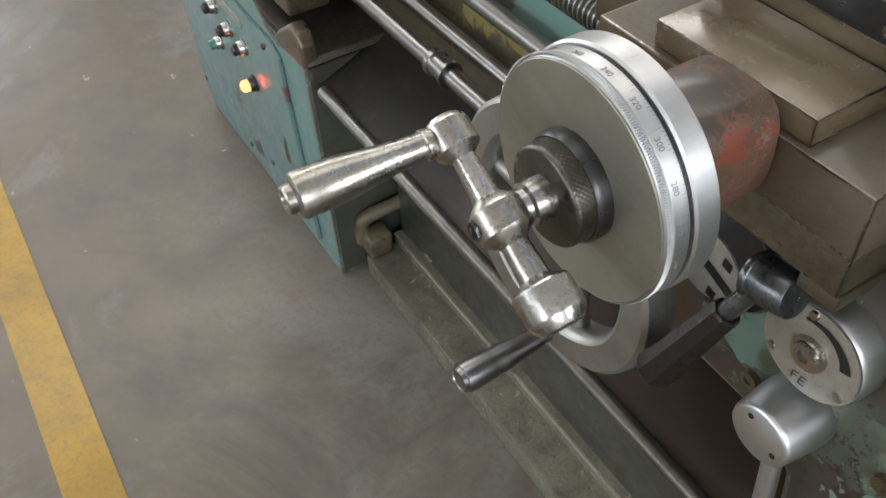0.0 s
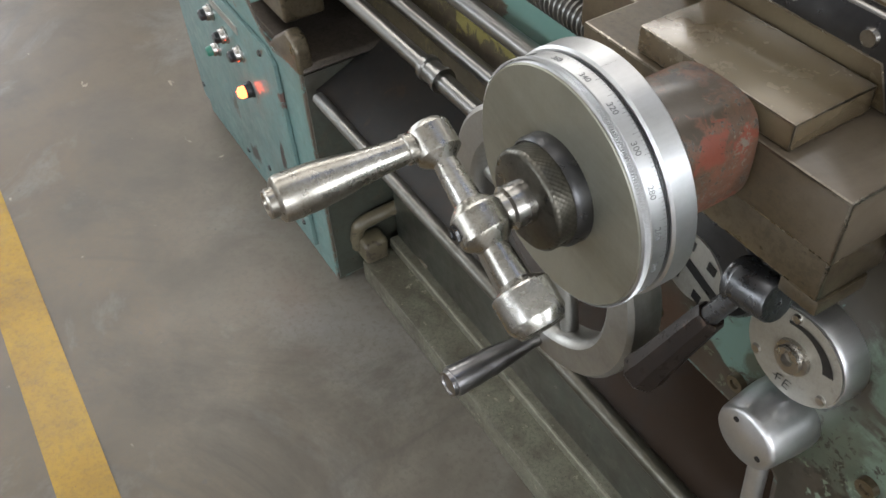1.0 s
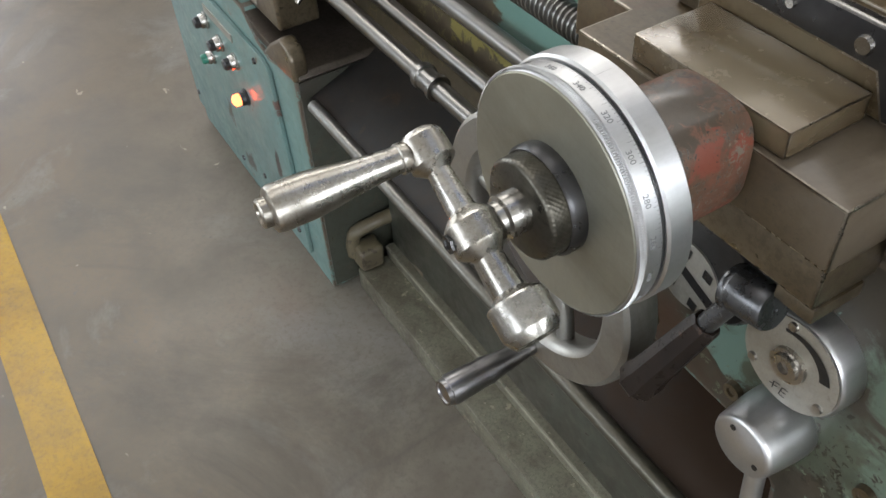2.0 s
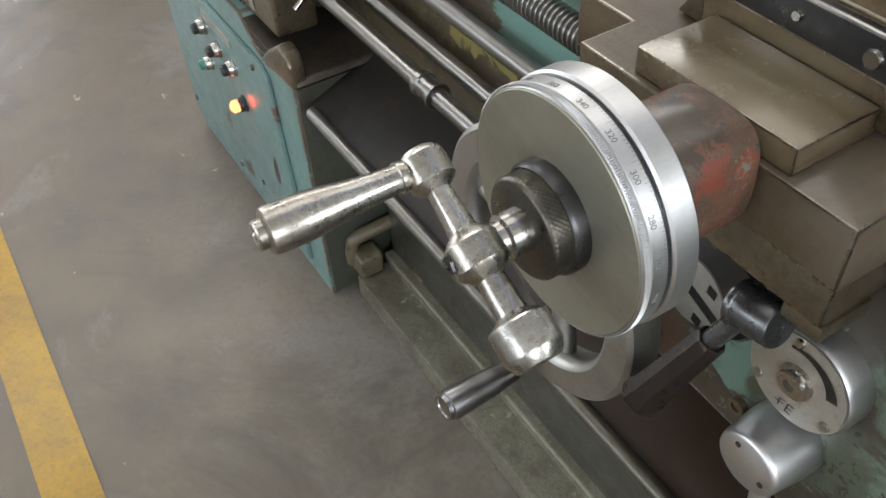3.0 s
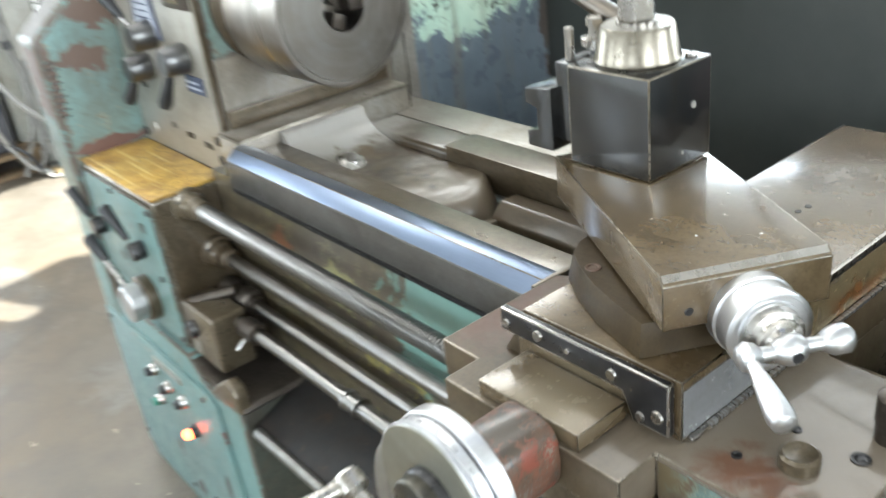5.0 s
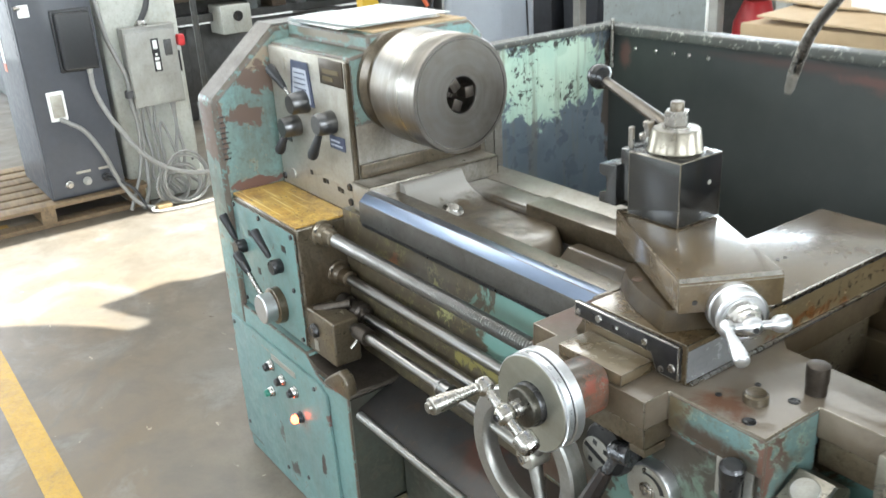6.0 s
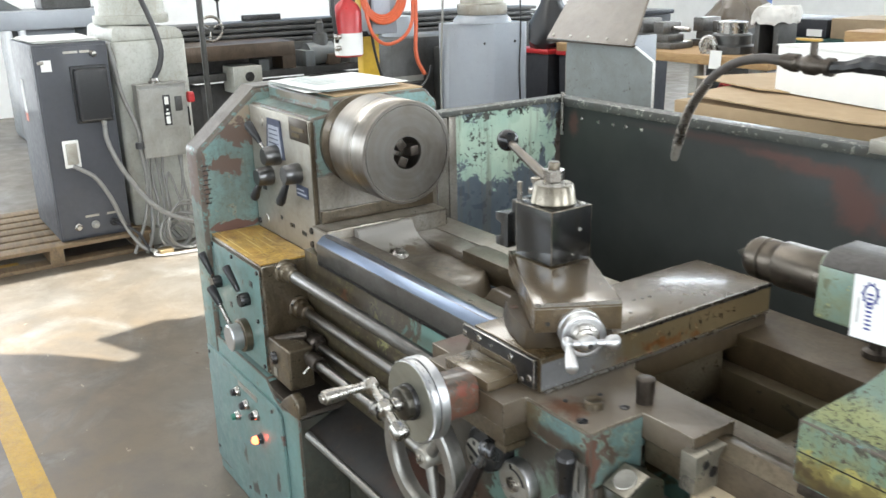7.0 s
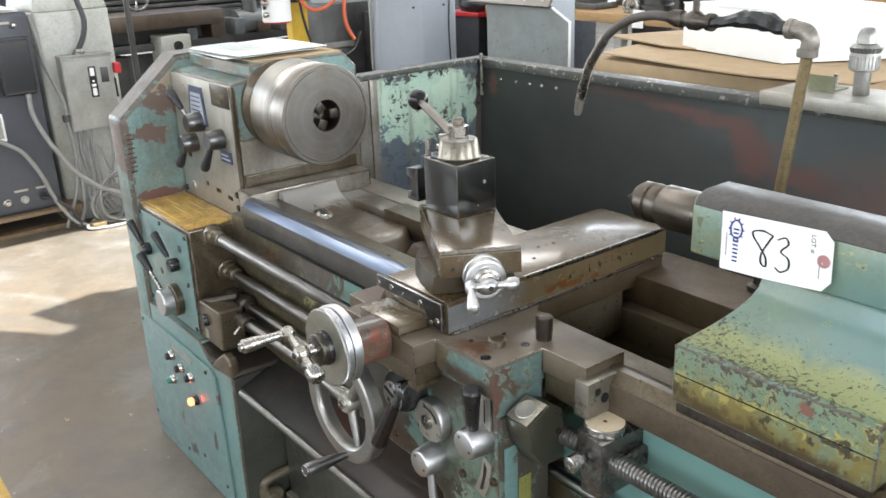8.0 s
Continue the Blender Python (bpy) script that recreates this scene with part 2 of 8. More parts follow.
M_GREY_FACE = oily_metal("grey_turned_face", (0.345, 0.335, 0.28), rough=0.40, stain=(0.24, 0.225, 0.17), amount=0.6, metal=0.8, scratch=0.1, dots_amount=0.08)
# blue of the reflected sky is mixed into the base colour
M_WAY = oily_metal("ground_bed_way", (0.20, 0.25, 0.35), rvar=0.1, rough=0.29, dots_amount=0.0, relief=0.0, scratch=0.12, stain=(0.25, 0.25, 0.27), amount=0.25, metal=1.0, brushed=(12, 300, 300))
M_WAY_SIDE = oily_metal("grey_way_side", (0.14, 0.135, 0.125), rough=0.34, stain=(0.075, 0.062, 0.047), amount=0.7, metal=0.7, dots_amount=0.3, relief=0.4, brushed=(4, 120, 120))
M_PALE_IRON = oily_metal("pale_bare_flange", (0.33, 0.31, 0.27), rough=0.36, stain=(0.15, 0.12, 0.085), amount=0.8, metal=0.4, dots_amount=0.5)
M_ROD = oily_metal("drawn_steel_rod", (0.26, 0.257, 0.25), rvar=0.1, relief=0.05, rough=0.30, stain=(0.20, 0.17, 0.13), amount=0.5, metal=1.0, dots_amount=0.0, brushed=(3, 150, 150))
M_SCREW = oily_metal("oily_screw_steel", (0.25, 0.245, 0.235), rough=0.3, stain=(0.09, 0.075, 0.055), amount=0.5, metal=0.9, dots_amount=0.1, relief=0.2, rvar=0.3)
M_BLACK = plain("black_oxide", (0.075, 0.074, 0.075), 0.30, 0.85, 0.4, 60)
M_BLACK_PLASTIC = plain("black_plastic", (0.018, 0.018, 0.019), 0.38, 0.0, 0.3, 80)
M_PRIMER = painted("red_primer", (0.095, 0.058, 0.036), chip=(0.035, 0.03, 0.026), second=(0.20, 0.075, 0.045), wear=0.425, grime=0.75, rough=0.42, scale=8.0, grime_colour=(0.075, 0.055, 0.04), flake=(0.11, 0.10, 0.085), oil=0.4)
M_PAN_FRONT = painted("grimy_pan_front", (0.058, 0.060, 0.048), chip=(0.12, 0.105, 0.08), second=(0.072, 0.062, 0.046), wear=0.42, grime=0.8, rough=0.36, grime_colour=(0.04, 0.032, 0.022), oil=0.3)
M_PAN = painted("black_splash_paint", (0.014, 0.017, 0.017), chip=(0.11, 0.045, 0.03), second=(0.018, 0.022, 0.021), wear=0.40, grime=0.5, grime_colour=(0.03, 0.028, 0.024), rough=0.42, scale=0.55)
M_TRAY = painted("stained_yellow_mat", (0.64, 0.42, 0.09), chip=(0.12, 0.065, 0.02), second=(0.42, 0.23, 0.04), wear=0.42, grime=0.95, rough=0.45, scale=3.2, grime_colour=(0.17, 0.085, 0.02), oil=0.4)
def scratched(m, turn, pale):
    """Long fine scratches across a surface, at a turn about z."""
    nt = m.node_tree
    p = nt.nodes["Principled BSDF"]
    col = p.inputs["Base Color"].links[0].from_socket
    for k, (a, fine) in enumerate(((turn, 130), (turn + 95, 90))):
        mp = nt.nodes.new("ShaderNodeMapping")
        mp.inputs["Rotation"].default_value = (0, 0, radians(a))
        mp.inputs["Location"].default_value = (k * 3.7, 0, 0)
        mp.inputs["Scale"].default_value = (3, fine, 1)
        nt.links.new(nt.nodes.new("ShaderNodeNewGeometry").outputs["Position"], mp.inputs["Vector"])
        col = mix(nt, ramp(nt, noise_tex(nt, mp.outputs[0], 1.0, 2, 0.5), (0.64, 0.0), (0.69, 0.75)), col, pale)
    nt.links.new(col, p.inputs["Base Color"])
    return m


M_TRAY = scratched(M_TRAY, 28, (0.72, 0.55, 0.22))
M_PAPER = plain("white_paper", (0.78, 0.78, 0.75), 0.7, 0, 0.06, 20, 0.05)
M_CARD = plain("cardboard", (0.42, 0.30, 0.17), 0.8, 0, 0.15, 25, 0.1)
M_PLATE = oily_metal("dirty_silver_plate", (0.46, 0.45, 0.41), rough=0.4, stain=(0.30, 0.25, 0.17), amount=0.6, metal=0.7, dots_amount=0.25)
M_SLOPE = oily_metal("bare_sloped_cover", (0.225, 0.21, 0.19), rough=0.5, stain=(0.12, 0.095, 0.07), amount=0.9, metal=0.4, dots_amount=0.6, brushed=(30, 8, 8), scratch=0.6)


def patched(m, *patches):
    """Lay ragged patches of another colour (centre, size, wobble, grain, colour) over a paint."""
    nt = m.node_tree
    p = nt.nodes["Principled BSDF"]
    col = p.inputs["Base Color"].links[0].from_socket
    for centre, size, wob, grain, colour, *edge in patches:
        col = mix(nt, placed_patch(nt, centre, size, wob, grain, *edge), col, colour)
    nt.links.new(col, p.inputs["Base Color"])
    return m


FLAKED = (0.115, 0.075, 0.055)
M_COVER = patched(painted("flaking_cover_paint", (0.15, 0.26, 0.25), chip=(0.10, 0.065, 0.05), second=(0.17, 0.24, 0.21), wear=0.40, grime=0.7, rough=0.45, scale=0.8, flake=(0.20, 0.22, 0.17)),
                  ((-0.589, -0.175, 1.095), (0.4, 0.16, 0.11), 0.9, 24, (0.25, 0.20, 0.14)),
                  ((-0.589, -0.165, 1.050), (0.4, 0.24, 0.14), 1.0, 22, FLAKED),
                  ((-0.589, -0.215, 0.965), (0.4, 0.15, 0.10), 1.0, 24, FLAKED),
                  ((-0.589, -0.10, 0.99), (0.4, 0.07, 0.16), 0.8, 18, (0.19, 0.18, 0.14)),
                  ((-0.589, -0.285, 0.94), (0.4, 0.05, 0.32), 0.8, 26, FLAKED),
                  ((-0.589, -0.21, 0.792), (0.4, 0.22, 0.05), 0.9, 22, (0.12, 0.06, 0.045)))
M_HEAD = patched(painted("flaking_headstock_paint", (0.16, 0.27, 0.255), chip=(0.10, 0.07, 0.055), second=(0.18, 0.25, 0.22), wear=0.41, grime=0.7, rough=0.42, scale=0.9, flake=(0.20, 0.22, 0.17)),
                 ((-0.21, -0.10, 0.95), (0.06, 0.10, 0.16), 0.9, 26, (0.13, 0.105, 0.085)),
                 ((-0.40, -0.075, 1.16), (0.5, 0.03, 0.045), 0.9, 22, (0.17, 0.14, 0.10)))

TEAL_LEFT = (0.125, 0.205, 0.175)
M_APRON = patched(M_APRON_BASE,
                  ((0.93, -0.30, 0.60), (0.16, 0.3, 0.40), 1.2, 26, (0.10, 0.145, 0.11), 0.12),
                  ((0.765, -0.30, 0.71), (0.18, 0.3, 0.26), 1.1, 20, TEAL_LEFT),
                  ((0.885, -0.30, 0.70), (0.17, 0.3, 0.24), 1.3, 22, (0.105, 0.140, 0.105), 0.15),
                  ((0.80, -0.30, 0.63), (0.26, 0.3, 0.10), 1.9, 90, (0.13, 0.16, 0.11)),
                  ((0.64, -0.30, 0.63), (0.30, 0.3, 0.10), 1.2, 16, (0.05, 0.026, 0.015), 0.3),
                  ((0.83, -0.30, 0.66), (0.20, 0.3, 0.12), 1.5, 24, (0.060, 0.072, 0.050), 0.2),
                  ((0.875, -0.30, 0.60), (0.12, 0.3, 0.18), 1.5, 40, (0.14, 0.18, 0.135)),
                  ((0.85, -0.30, 0.64), (0.40, 0.3, 0.36), 2.6, 130, (0.024, 0.018, 0.012)))
M_BED_WALL = patched(painted("bed_wall_paint", (0.062, 0.052, 0.034), chip=(0.04, 0.028, 0.018), second=(0.085, 0.065, 0.035), wear=0.42, grime=0.8, rough=0.36, scale=1.2, grime_colour=(0.045, 0.033, 0.02), flake=(0.15, 0.13, 0.06), oil=0.3),
                     ((0.44, -0.16, 0.70), (0.55, 0.3, 0.36), 0.7, 12, (0.135, 0.245, 0.21)),
                     ((1.6, -0.16, 0.70), (1.8, 0.3, 0.40), 0.5, 9, (0.12, 0.225, 0.20)),
                     ((0.13, -0.16, 0.70), (0.16, 0.3, 0.14), 1.2, 24, (0.24, 0.23, 0.10)),
                     ((0.26, -0.16, 0.60), (0.30, 0.3, 0.10), 1.3, 22, (0.20, 0.17, 0.055)),
                     ((-0.04, -0.16, 0.72), (0.12, 0.3, 0.12), 1.3, 24, (0.15, 0.06, 0.025)),
                     ((0.05, -0.16, 0.62), (0.20, 0.3, 0.05), 1.2, 20, (0.16, 0.12, 0.04)))
M_GREEN_FOOT = patched(painted("grimy_green_foot_paint", (0.165, 0.215, 0.115), chip=(0.045, 0.04, 0.025), second=(0.118, 0.200, 0.165), wear=0.425, grime=0.9, rough=0.34, scale=1.3, grime_colour=(0.17, 0.14, 0.04), flake=(0.30, 0.29, 0.12), oil=0.4),
                       ((1.27, -0.178, 0.885), (0.62, 0.4, 0.07), 1.3, 26, (0.165, 0.135, 0.042), 0.25),
                       ((1.27, -0.178, 0.866), (0.60, 0.4, 0.05), 1.2, 34, (0.060, 0.043, 0.018), 0.3),
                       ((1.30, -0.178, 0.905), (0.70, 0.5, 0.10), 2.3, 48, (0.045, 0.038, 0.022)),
                       ((1.16, -0.178, 0.882), (0.22, 0.4, 0.08), 1.6, 50, (0.060, 0.042, 0.018), 0.15),
                       ((1.28, -0.178, 0.908), (0.66, 0.4, 0.05), 1.9, 45, (0.30, 0.27, 0.08), 0.1),
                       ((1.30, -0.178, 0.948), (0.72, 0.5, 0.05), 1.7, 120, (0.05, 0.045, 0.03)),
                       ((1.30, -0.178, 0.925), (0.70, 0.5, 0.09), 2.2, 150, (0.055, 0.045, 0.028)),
                       ((1.365, -0.178, 0.935), (0.045, 0.4, 0.03), 1.0, 40, (0.17, 0.075, 0.05)))
M_GREEN = patched(M_GREEN,
                  ((1.48, -0.10, 1.00), (0.50, 0.24, 0.14), 0.9, 6, (0.105, 0.185, 0.170), 0.5),
                  ((1.34, -0.155, 0.958), (0.62, 0.13, 0.04), 1.0, 18, (0.27, 0.29, 0.13), 0.35),
                  ((1.19, -0.13, 0.965), (0.24, 0.40, 0.15), 2.3, 130, (0.055, 0.055, 0.035)),
                  ((1.30, -0.165, 0.953), (0.80, 0.16, 0.045), 2.0, 140, (0.045, 0.040, 0.025)),
                  ((1.25, -0.14, 0.965), (0.60, 0.36, 0.11), 2.7, 200, (0.06, 0.05, 0.03)),
                  ((1.38, -0.14, 0.962), (0.50, 0.20, 0.06), 2.5, 140, (0.07, 0.055, 0.03)),
                  ((1.12, -0.062, 1.07), (0.05, 0.2, 0.20), 2.0, 60, (0.09, 0.10, 0.05)),
                  ((1.30, -0.06, 1.108), (0.6, 0.10, 0.012), 1.0, 40, (0.06, 0.04, 0.03)))
M_PRIMER = patched(M_PRIMER,
                   ((0.762, -0.38, 0.882), (0.064, 0.09, 0.044), 1.4, 60, (0.19, 0.052, 0.032), 0.08),
                   ((0.735, -0.39, 0.902), (0.08, 0.12, 0.026), 1.4, 110, (0.036, 0.030, 0.026), 0.12),
                   ((0.768, -0.39, 0.858), (0.03, 0.08, 0.03), 1.9, 160, (0.15, 0.145, 0.13)),
                   ((0.75, -0.375, 0.885), (0.05, 0.05, 0.04), 2.0, 190, (0.20, 0.17, 0.10)),
                   ((0.765, -0.37, 0.845), (0.03, 0.06, 0.02), 1.3, 60, (0.20, 0.06, 0.038)),
                   ((0.755, -0.395, 0.88), (0.10, 0.14, 0.12), 2.6, 420, (0.030, 0.024, 0.018)),
                   ((0.772, -0.366, 0.880), (0.03, 0.035, 0.07), 1.8, 260, (0.17, 0.155, 0.125)),
                   ((0.752, -0.418, 0.895), (0.06, 0.035, 0.06), 1.4, 150, (0.040, 0.030, 0.020), 0.1),
                   ((0.750, -0.39, 0.900), (0.10, 0.10, 0.030), 1.3, 120, (0.055, 0.040, 0.026), 0.12))
pn = M_PRIMER.node_tree
pb = next(n for n in pn.nodes if n.type == "BUMP")
pb.inputs["Strength"].default_value, pb.inputs["Distance"].default_value = -0.9, 0.0025


def chuck_build(nt, p):
    """Turned steel: fine rings round the spindle, a light oil film."""
    v = coords(nt)
    mp = nt.nodes.new("ShaderNodeMapping")
    mp.inputs["Location"].default_value = (0, 0, -1.065)
    mp.inputs["Scale"].default_value = (0, 1, 1)
    nt.links.new(v, mp.inputs["Vector"])
    ln = nt.nodes.new("ShaderNodeVectorMath")
    ln.operation = "LENGTH"
    nt.links.new(mp.outputs[0], ln.inputs[0])
    cb = nt.nodes.new("ShaderNodeCombineXYZ")
    nt.links.new(ln.outputs["Value"], cb.inputs[0])
    sx = nt.nodes.new("ShaderNodeSeparateXYZ")
    nt.links.new(v, sx.inputs[0])
    nt.links.new(sx.outputs[0], cb.inputs[1])
    rings = noise_tex(nt, cb.outputs[0], 700, 2, 0.5)
    bands = noise_tex(nt, cb.outputs[0], 70, 3, 0.5)
    film = noise_tex(nt, v, 9, 5, 0.6, 0.4)
    col = mix(nt, ramp(nt, bands, (0.3, 0.0), (0.7, 1.0)), (0.36, 0.34, 0.31), (0.27, 0.25, 0.225))
    col = mix(nt, ramp(nt, film, (0.44, 0.0), (0.72, 0.6)), col, (0.15, 0.115, 0.08))
    nt.links.new(col, p.inputs["Base Color"])
    p.inputs["Metallic"].default_value = 1.0
    nt.links.new(ramp(nt, bands, (0.3, 0.26), (0.7, 0.36)), p.inputs["Roughness"])
    bump(nt, p, rings, 0.06, 0.0004)


M_CHUCK = material("turned_chuck_steel", chuck_build)
M_KNOB = oily_metal("dark_turned_knob", (0.16, 0.16, 0.16), rough=0.3, stain=(0.09, 0.085, 0.08), amount=0.5, metal=0.9, dots_amount=0.2, rvar=0.5)
M_PANEL = patched(painted("panel_teal_paint", TEAL, second=(0.125, 0.205, 0.20), wear=0.385, grime=0.35, rough=0.38),
                  ((-0.20, -0.30, 0.19), (0.035, 0.2, 0.11), 0.9, 30, (0.05, 0.04, 0.034)),
                  ((-0.43, -0.30, 0.17), (0.05, 0.2, 0.12), 1.2, 40, (0.06, 0.05, 0.04)),
                  ((-0.37, -0.30, 0.09), (0.09, 0.2, 0.08), 1.2, 30, (0.05, 0.04, 0.034)),
                  ((-0.15, -0.30, 0.34), (0.05, 0.2, 0.06), 1.2, 40, (0.10, 0.05, 0.04)),
                  ((-0.46, -0.30, 0.40), (0.10, 0.2, 0.015), 1.2, 30, (0.22, 0.20, 0.16)))
M_EDGE = oily_metal("bright_worn_edge", (0.33, 0.30, 0.25), rough=0.30, stain=(0.10, 0.075, 0.045), amount=1.0, metal=1.0, dots_amount=0.6, scale=3.0)
M_EDGE_BROWN = painted("edge_worn_to_iron", (0.10, 0.085, 0.065), chip=(0.11, 0.18, 0.165), second=(0.075, 0.055, 0.042), wear=0.46, grime=0.5, rough=0.4, scale=2.5)
M_TEAL_WORN = patched(M_TEAL_WORN,
                      ((0.88, -0.31, 0.832), (0.30, 0.3, 0.05), 1.2, 34, (0.055, 0.040, 0.028), 0.25),
                      ((0.83, -0.31, 0.86), (0.06, 0.3, 0.10), 1.2, 30, (0.10, 0.075, 0.04), 0.3),
                      ((0.96, -0.31, 0.83), (0.03, 0.05, 0.16), 1.0, 40, (0.095, 0.045, 0.03)))
M_GROUND = patched(M_GROUND,
                   ((0.852, 0.02, 0.905), (0.012, 0.50, 0.06), 1.2, 22, (0.12, 0.065, 0.022), 0.3),
                   ((0.80, -0.352, 0.85), (0.10, 0.03, 0.05), 1.2, 30, (0.085, 0.075, 0.04), 0.3),
                   ((0.852, -0.15, 0.890), (0.02, 0.30, 0.03), 1.2, 26, (0.16, 0.075, 0.024), 0.3),
                   ((0.885, 0.0, 0.876), (0.06, 0.26, 0.02), 0.9, 12, (0.045, 0.031, 0.018), 0.5),
                   ((0.74, -0.33, 0.8925), (0.10, 0.10, 0.03), 1.0, 22, (0.17, 0.135, 0.085), 0.5))
M_SADDLE = patched(M_SADDLE,
                   # paler right end: sky reflection painted into the base colour
                   ((0.90, -0.255, 0.876), (0.26, 0.26, 0.10), 1.0, 12, (0.135, 0.108, 0.078), 0.5),
                   ((0.885, -0.285, 0.876), (0.10, 0.06, 0.05), 1.4, 30, (0.10, 0.045, 0.022), 0.3),
                   ((0.60, -0.24, 0.876), (0.10, 0.20, 0.05), 1.4, 24, (0.075, 0.034, 0.018), 0.4))
saddle_nt = M_SADDLE.node_tree
saddle_nt.links.new(placed_patch(saddle_nt, (0.915, -0.235, 0.876), (0.34, 0.42, 0.3), 0.9, 9, 0.5), saddle_nt.nodes["Principled BSDF"].inputs["Coat Weight"])
M_GRIP = painted("worn_glossy_black_grip", (0.010, 0.008, 0.007), chip=(0.06, 0.04, 0.03), second=(0.020, 0.014, 0.011), wear=0.38, grime=0.4, rough=0.30, scale=4.0, grime_colour=(0.02, 0.014, 0.010), oil=0.0)


# ---- building tools ----
ORIGIN = {}


def thing(name, place, label, category, group="", kind=""):
    ob = new(name)
    ob.location = place
    ob.empty_display_size = 0.05
    ORIGIN[ob] = Vector(place)
    return tagged(ob, label, category, group, kind)


def finish(name, bm, mats, smooth=40):
    bmesh.ops.recalc_face_normals(bm, faces=bm.faces[:])
    xs = [v.co for v in bm.verts]
    lo = Vector([min(c[i] for c in xs) for i in range(3)])
    hi = Vector([max(c[i] for c in xs) for i in range(3)])
    base = Vector(((lo.x + hi.x) / 2, (lo.y + hi.y) / 2, lo.z))
    bmesh.ops.translate(bm, verts=bm.verts[:], vec=-base)
    me = bpy.data.meshes.new(name)
    bm.to_mesh(me)
    bm.free()
    for m in mats if isinstance(mats, (list, tuple)) else [mats]:
        me.materials.append(m)
    if smooth:
        me.polygons.foreach_set("use_smooth", [True] * len(me.polygons))
        me.set_sharp_from_angle(angle=radians(smooth))
    return me, base


def part(name, bm, mats, parent, label="", smooth=40):
    me, base = finish(name, bm, mats, smooth)
    ob = new(name, me)
    ob.parent = parent
    ob.location = base - ORIGIN[parent]
    ORIGIN[ob] = base
    return tagged(ob, label)


def solo(name, bm, mats, label, category, group="", kind="", smooth=40):
    me, base = finish(name, bm, mats, smooth)
    ob = new(name, me)
    ob.location = base
    ORIGIN[ob] = base
    return tagged(ob, label, category, group, kind)


def join(bm, other, mat=0):
    """Add a bmesh to another, with a material slot."""
    me = bpy.data.meshes.new("tmp")
    for f in other.faces:
        f.material_index = mat
    other.to_mesh(me)
    other.free()
    bm.from_mesh(me)
    bpy.data.meshes.remove(me)
    return bm


def bevelled(bm, width, seg=2, angle=30, edge=-1):
    if width:
        edges = [e for e in bm.edges if len(e.link_faces) == 2 and e.calc_face_angle(0) > radians(angle)]
        bmesh.ops.bevel(bm, geom=edges, offset=width, segments=seg, affect="EDGES", profile=0.6, clamp_overlap=True, material=edge)
    return bm


def box(x0, x1, y0, y1, z0, z1, bevel=0.003, seg=2, edge=-1):
    bm = bmesh.new()
    bmesh.ops.create_cube(bm, size=1.0)
    for v in bm.verts:
        v.co = Vector((x0 + (v.co.x + 0.5) * (x1 - x0), y0 + (v.co.y + 0.5) * (y1 - y0), z0 + (v.co.z + 0.5) * (z1 - z0)))
    return bevelled(bm, bevel, seg, edge=edge)


def prism(axis, a, b, outline, bevel=0.003, seg=2, edge=-1):
    """An outline in the two other axes (in order x, y, z), pulled from a to b along axis."""
    bm = bmesh.new()
    i = "xyz".index(axis)
    def at(h, p):
        c = [p[0], p[1]]
        c.insert(i, h)
        return Vector(c)
    lo = [bm.verts.new(at(a, p)) for p in outline]
    hi = [bm.verts.new(at(b, p)) for p in outline]
    bm.faces.new(lo)
    bm.faces.new(hi[::-1])
    n = len(outline)
    for k in range(n):
        bm.faces.new((lo[k], lo[(k + 1) % n], hi[(k + 1) % n], hi[k]))
    bmesh.ops.recalc_face_normals(bm, faces=bm.faces[:])
    return bevelled(bm, bevel, seg, edge=edge)


def toward(axis):
    """A turn that takes z to the given way."""
    if isinstance(axis, str):
        axis = {"x": (1, 0, 0), "y": (0, 1, 0), "z": (0, 0, 1), "-x": (-1, 0, 0), "-y": (0, -1, 0), "-z": (0, 0, -1)}[axis]
    return Vector(axis).normalized().to_track_quat("Z", "Y").to_matrix().to_4x4()


def lathe(place, axis, profile, seg=40):
    """A turned form: profile of (height along axis, radius), closed at ends where the radius is 0."""
    bm = bmesh.new()
    m = Matrix.Translation(place) @ toward(axis)
    rings = []
    for h, r in profile:
        if r <= 1e-6:
            rings.append([bm.verts.new(m @ Vector((0, 0, h)))])
        else:
            rings.append([bm.verts.new(m @ Vector((r * math.cos(k * math.tau / seg), r * math.sin(k * math.tau / seg), h))) for k in range(seg)])
    for a, b in zip(rings, rings[1:]):
        for k in range(seg):
            q = (k + 1) % seg
            if len(a) == 1 and len(b) == 1:
                continue
            if len(a) == 1:
                bm.faces.new((a[0], b[k], b[q]))
            elif len(b) == 1:
                bm.faces.new((a[k], b[0], a[q]))
            else:
                bm.faces.new((a[k], b[k], b[q], a[q]))
    return bm


def rod(place, axis, length, r, bevel=0.001, seg=24):
    b = min(bevel, r * 0.5, length * 0.4)
    return lathe(place, axis, [(0, 0), (0, r - b), (b, r), (length - b, r), (length, r - b), (length, 0)], seg)


def rod_between(p, q, r, bevel=0.001, seg=20):
    p, q = Vector(p), Vector(q)
    return rod(p, q - p, (q - p).length, r, bevel, seg)


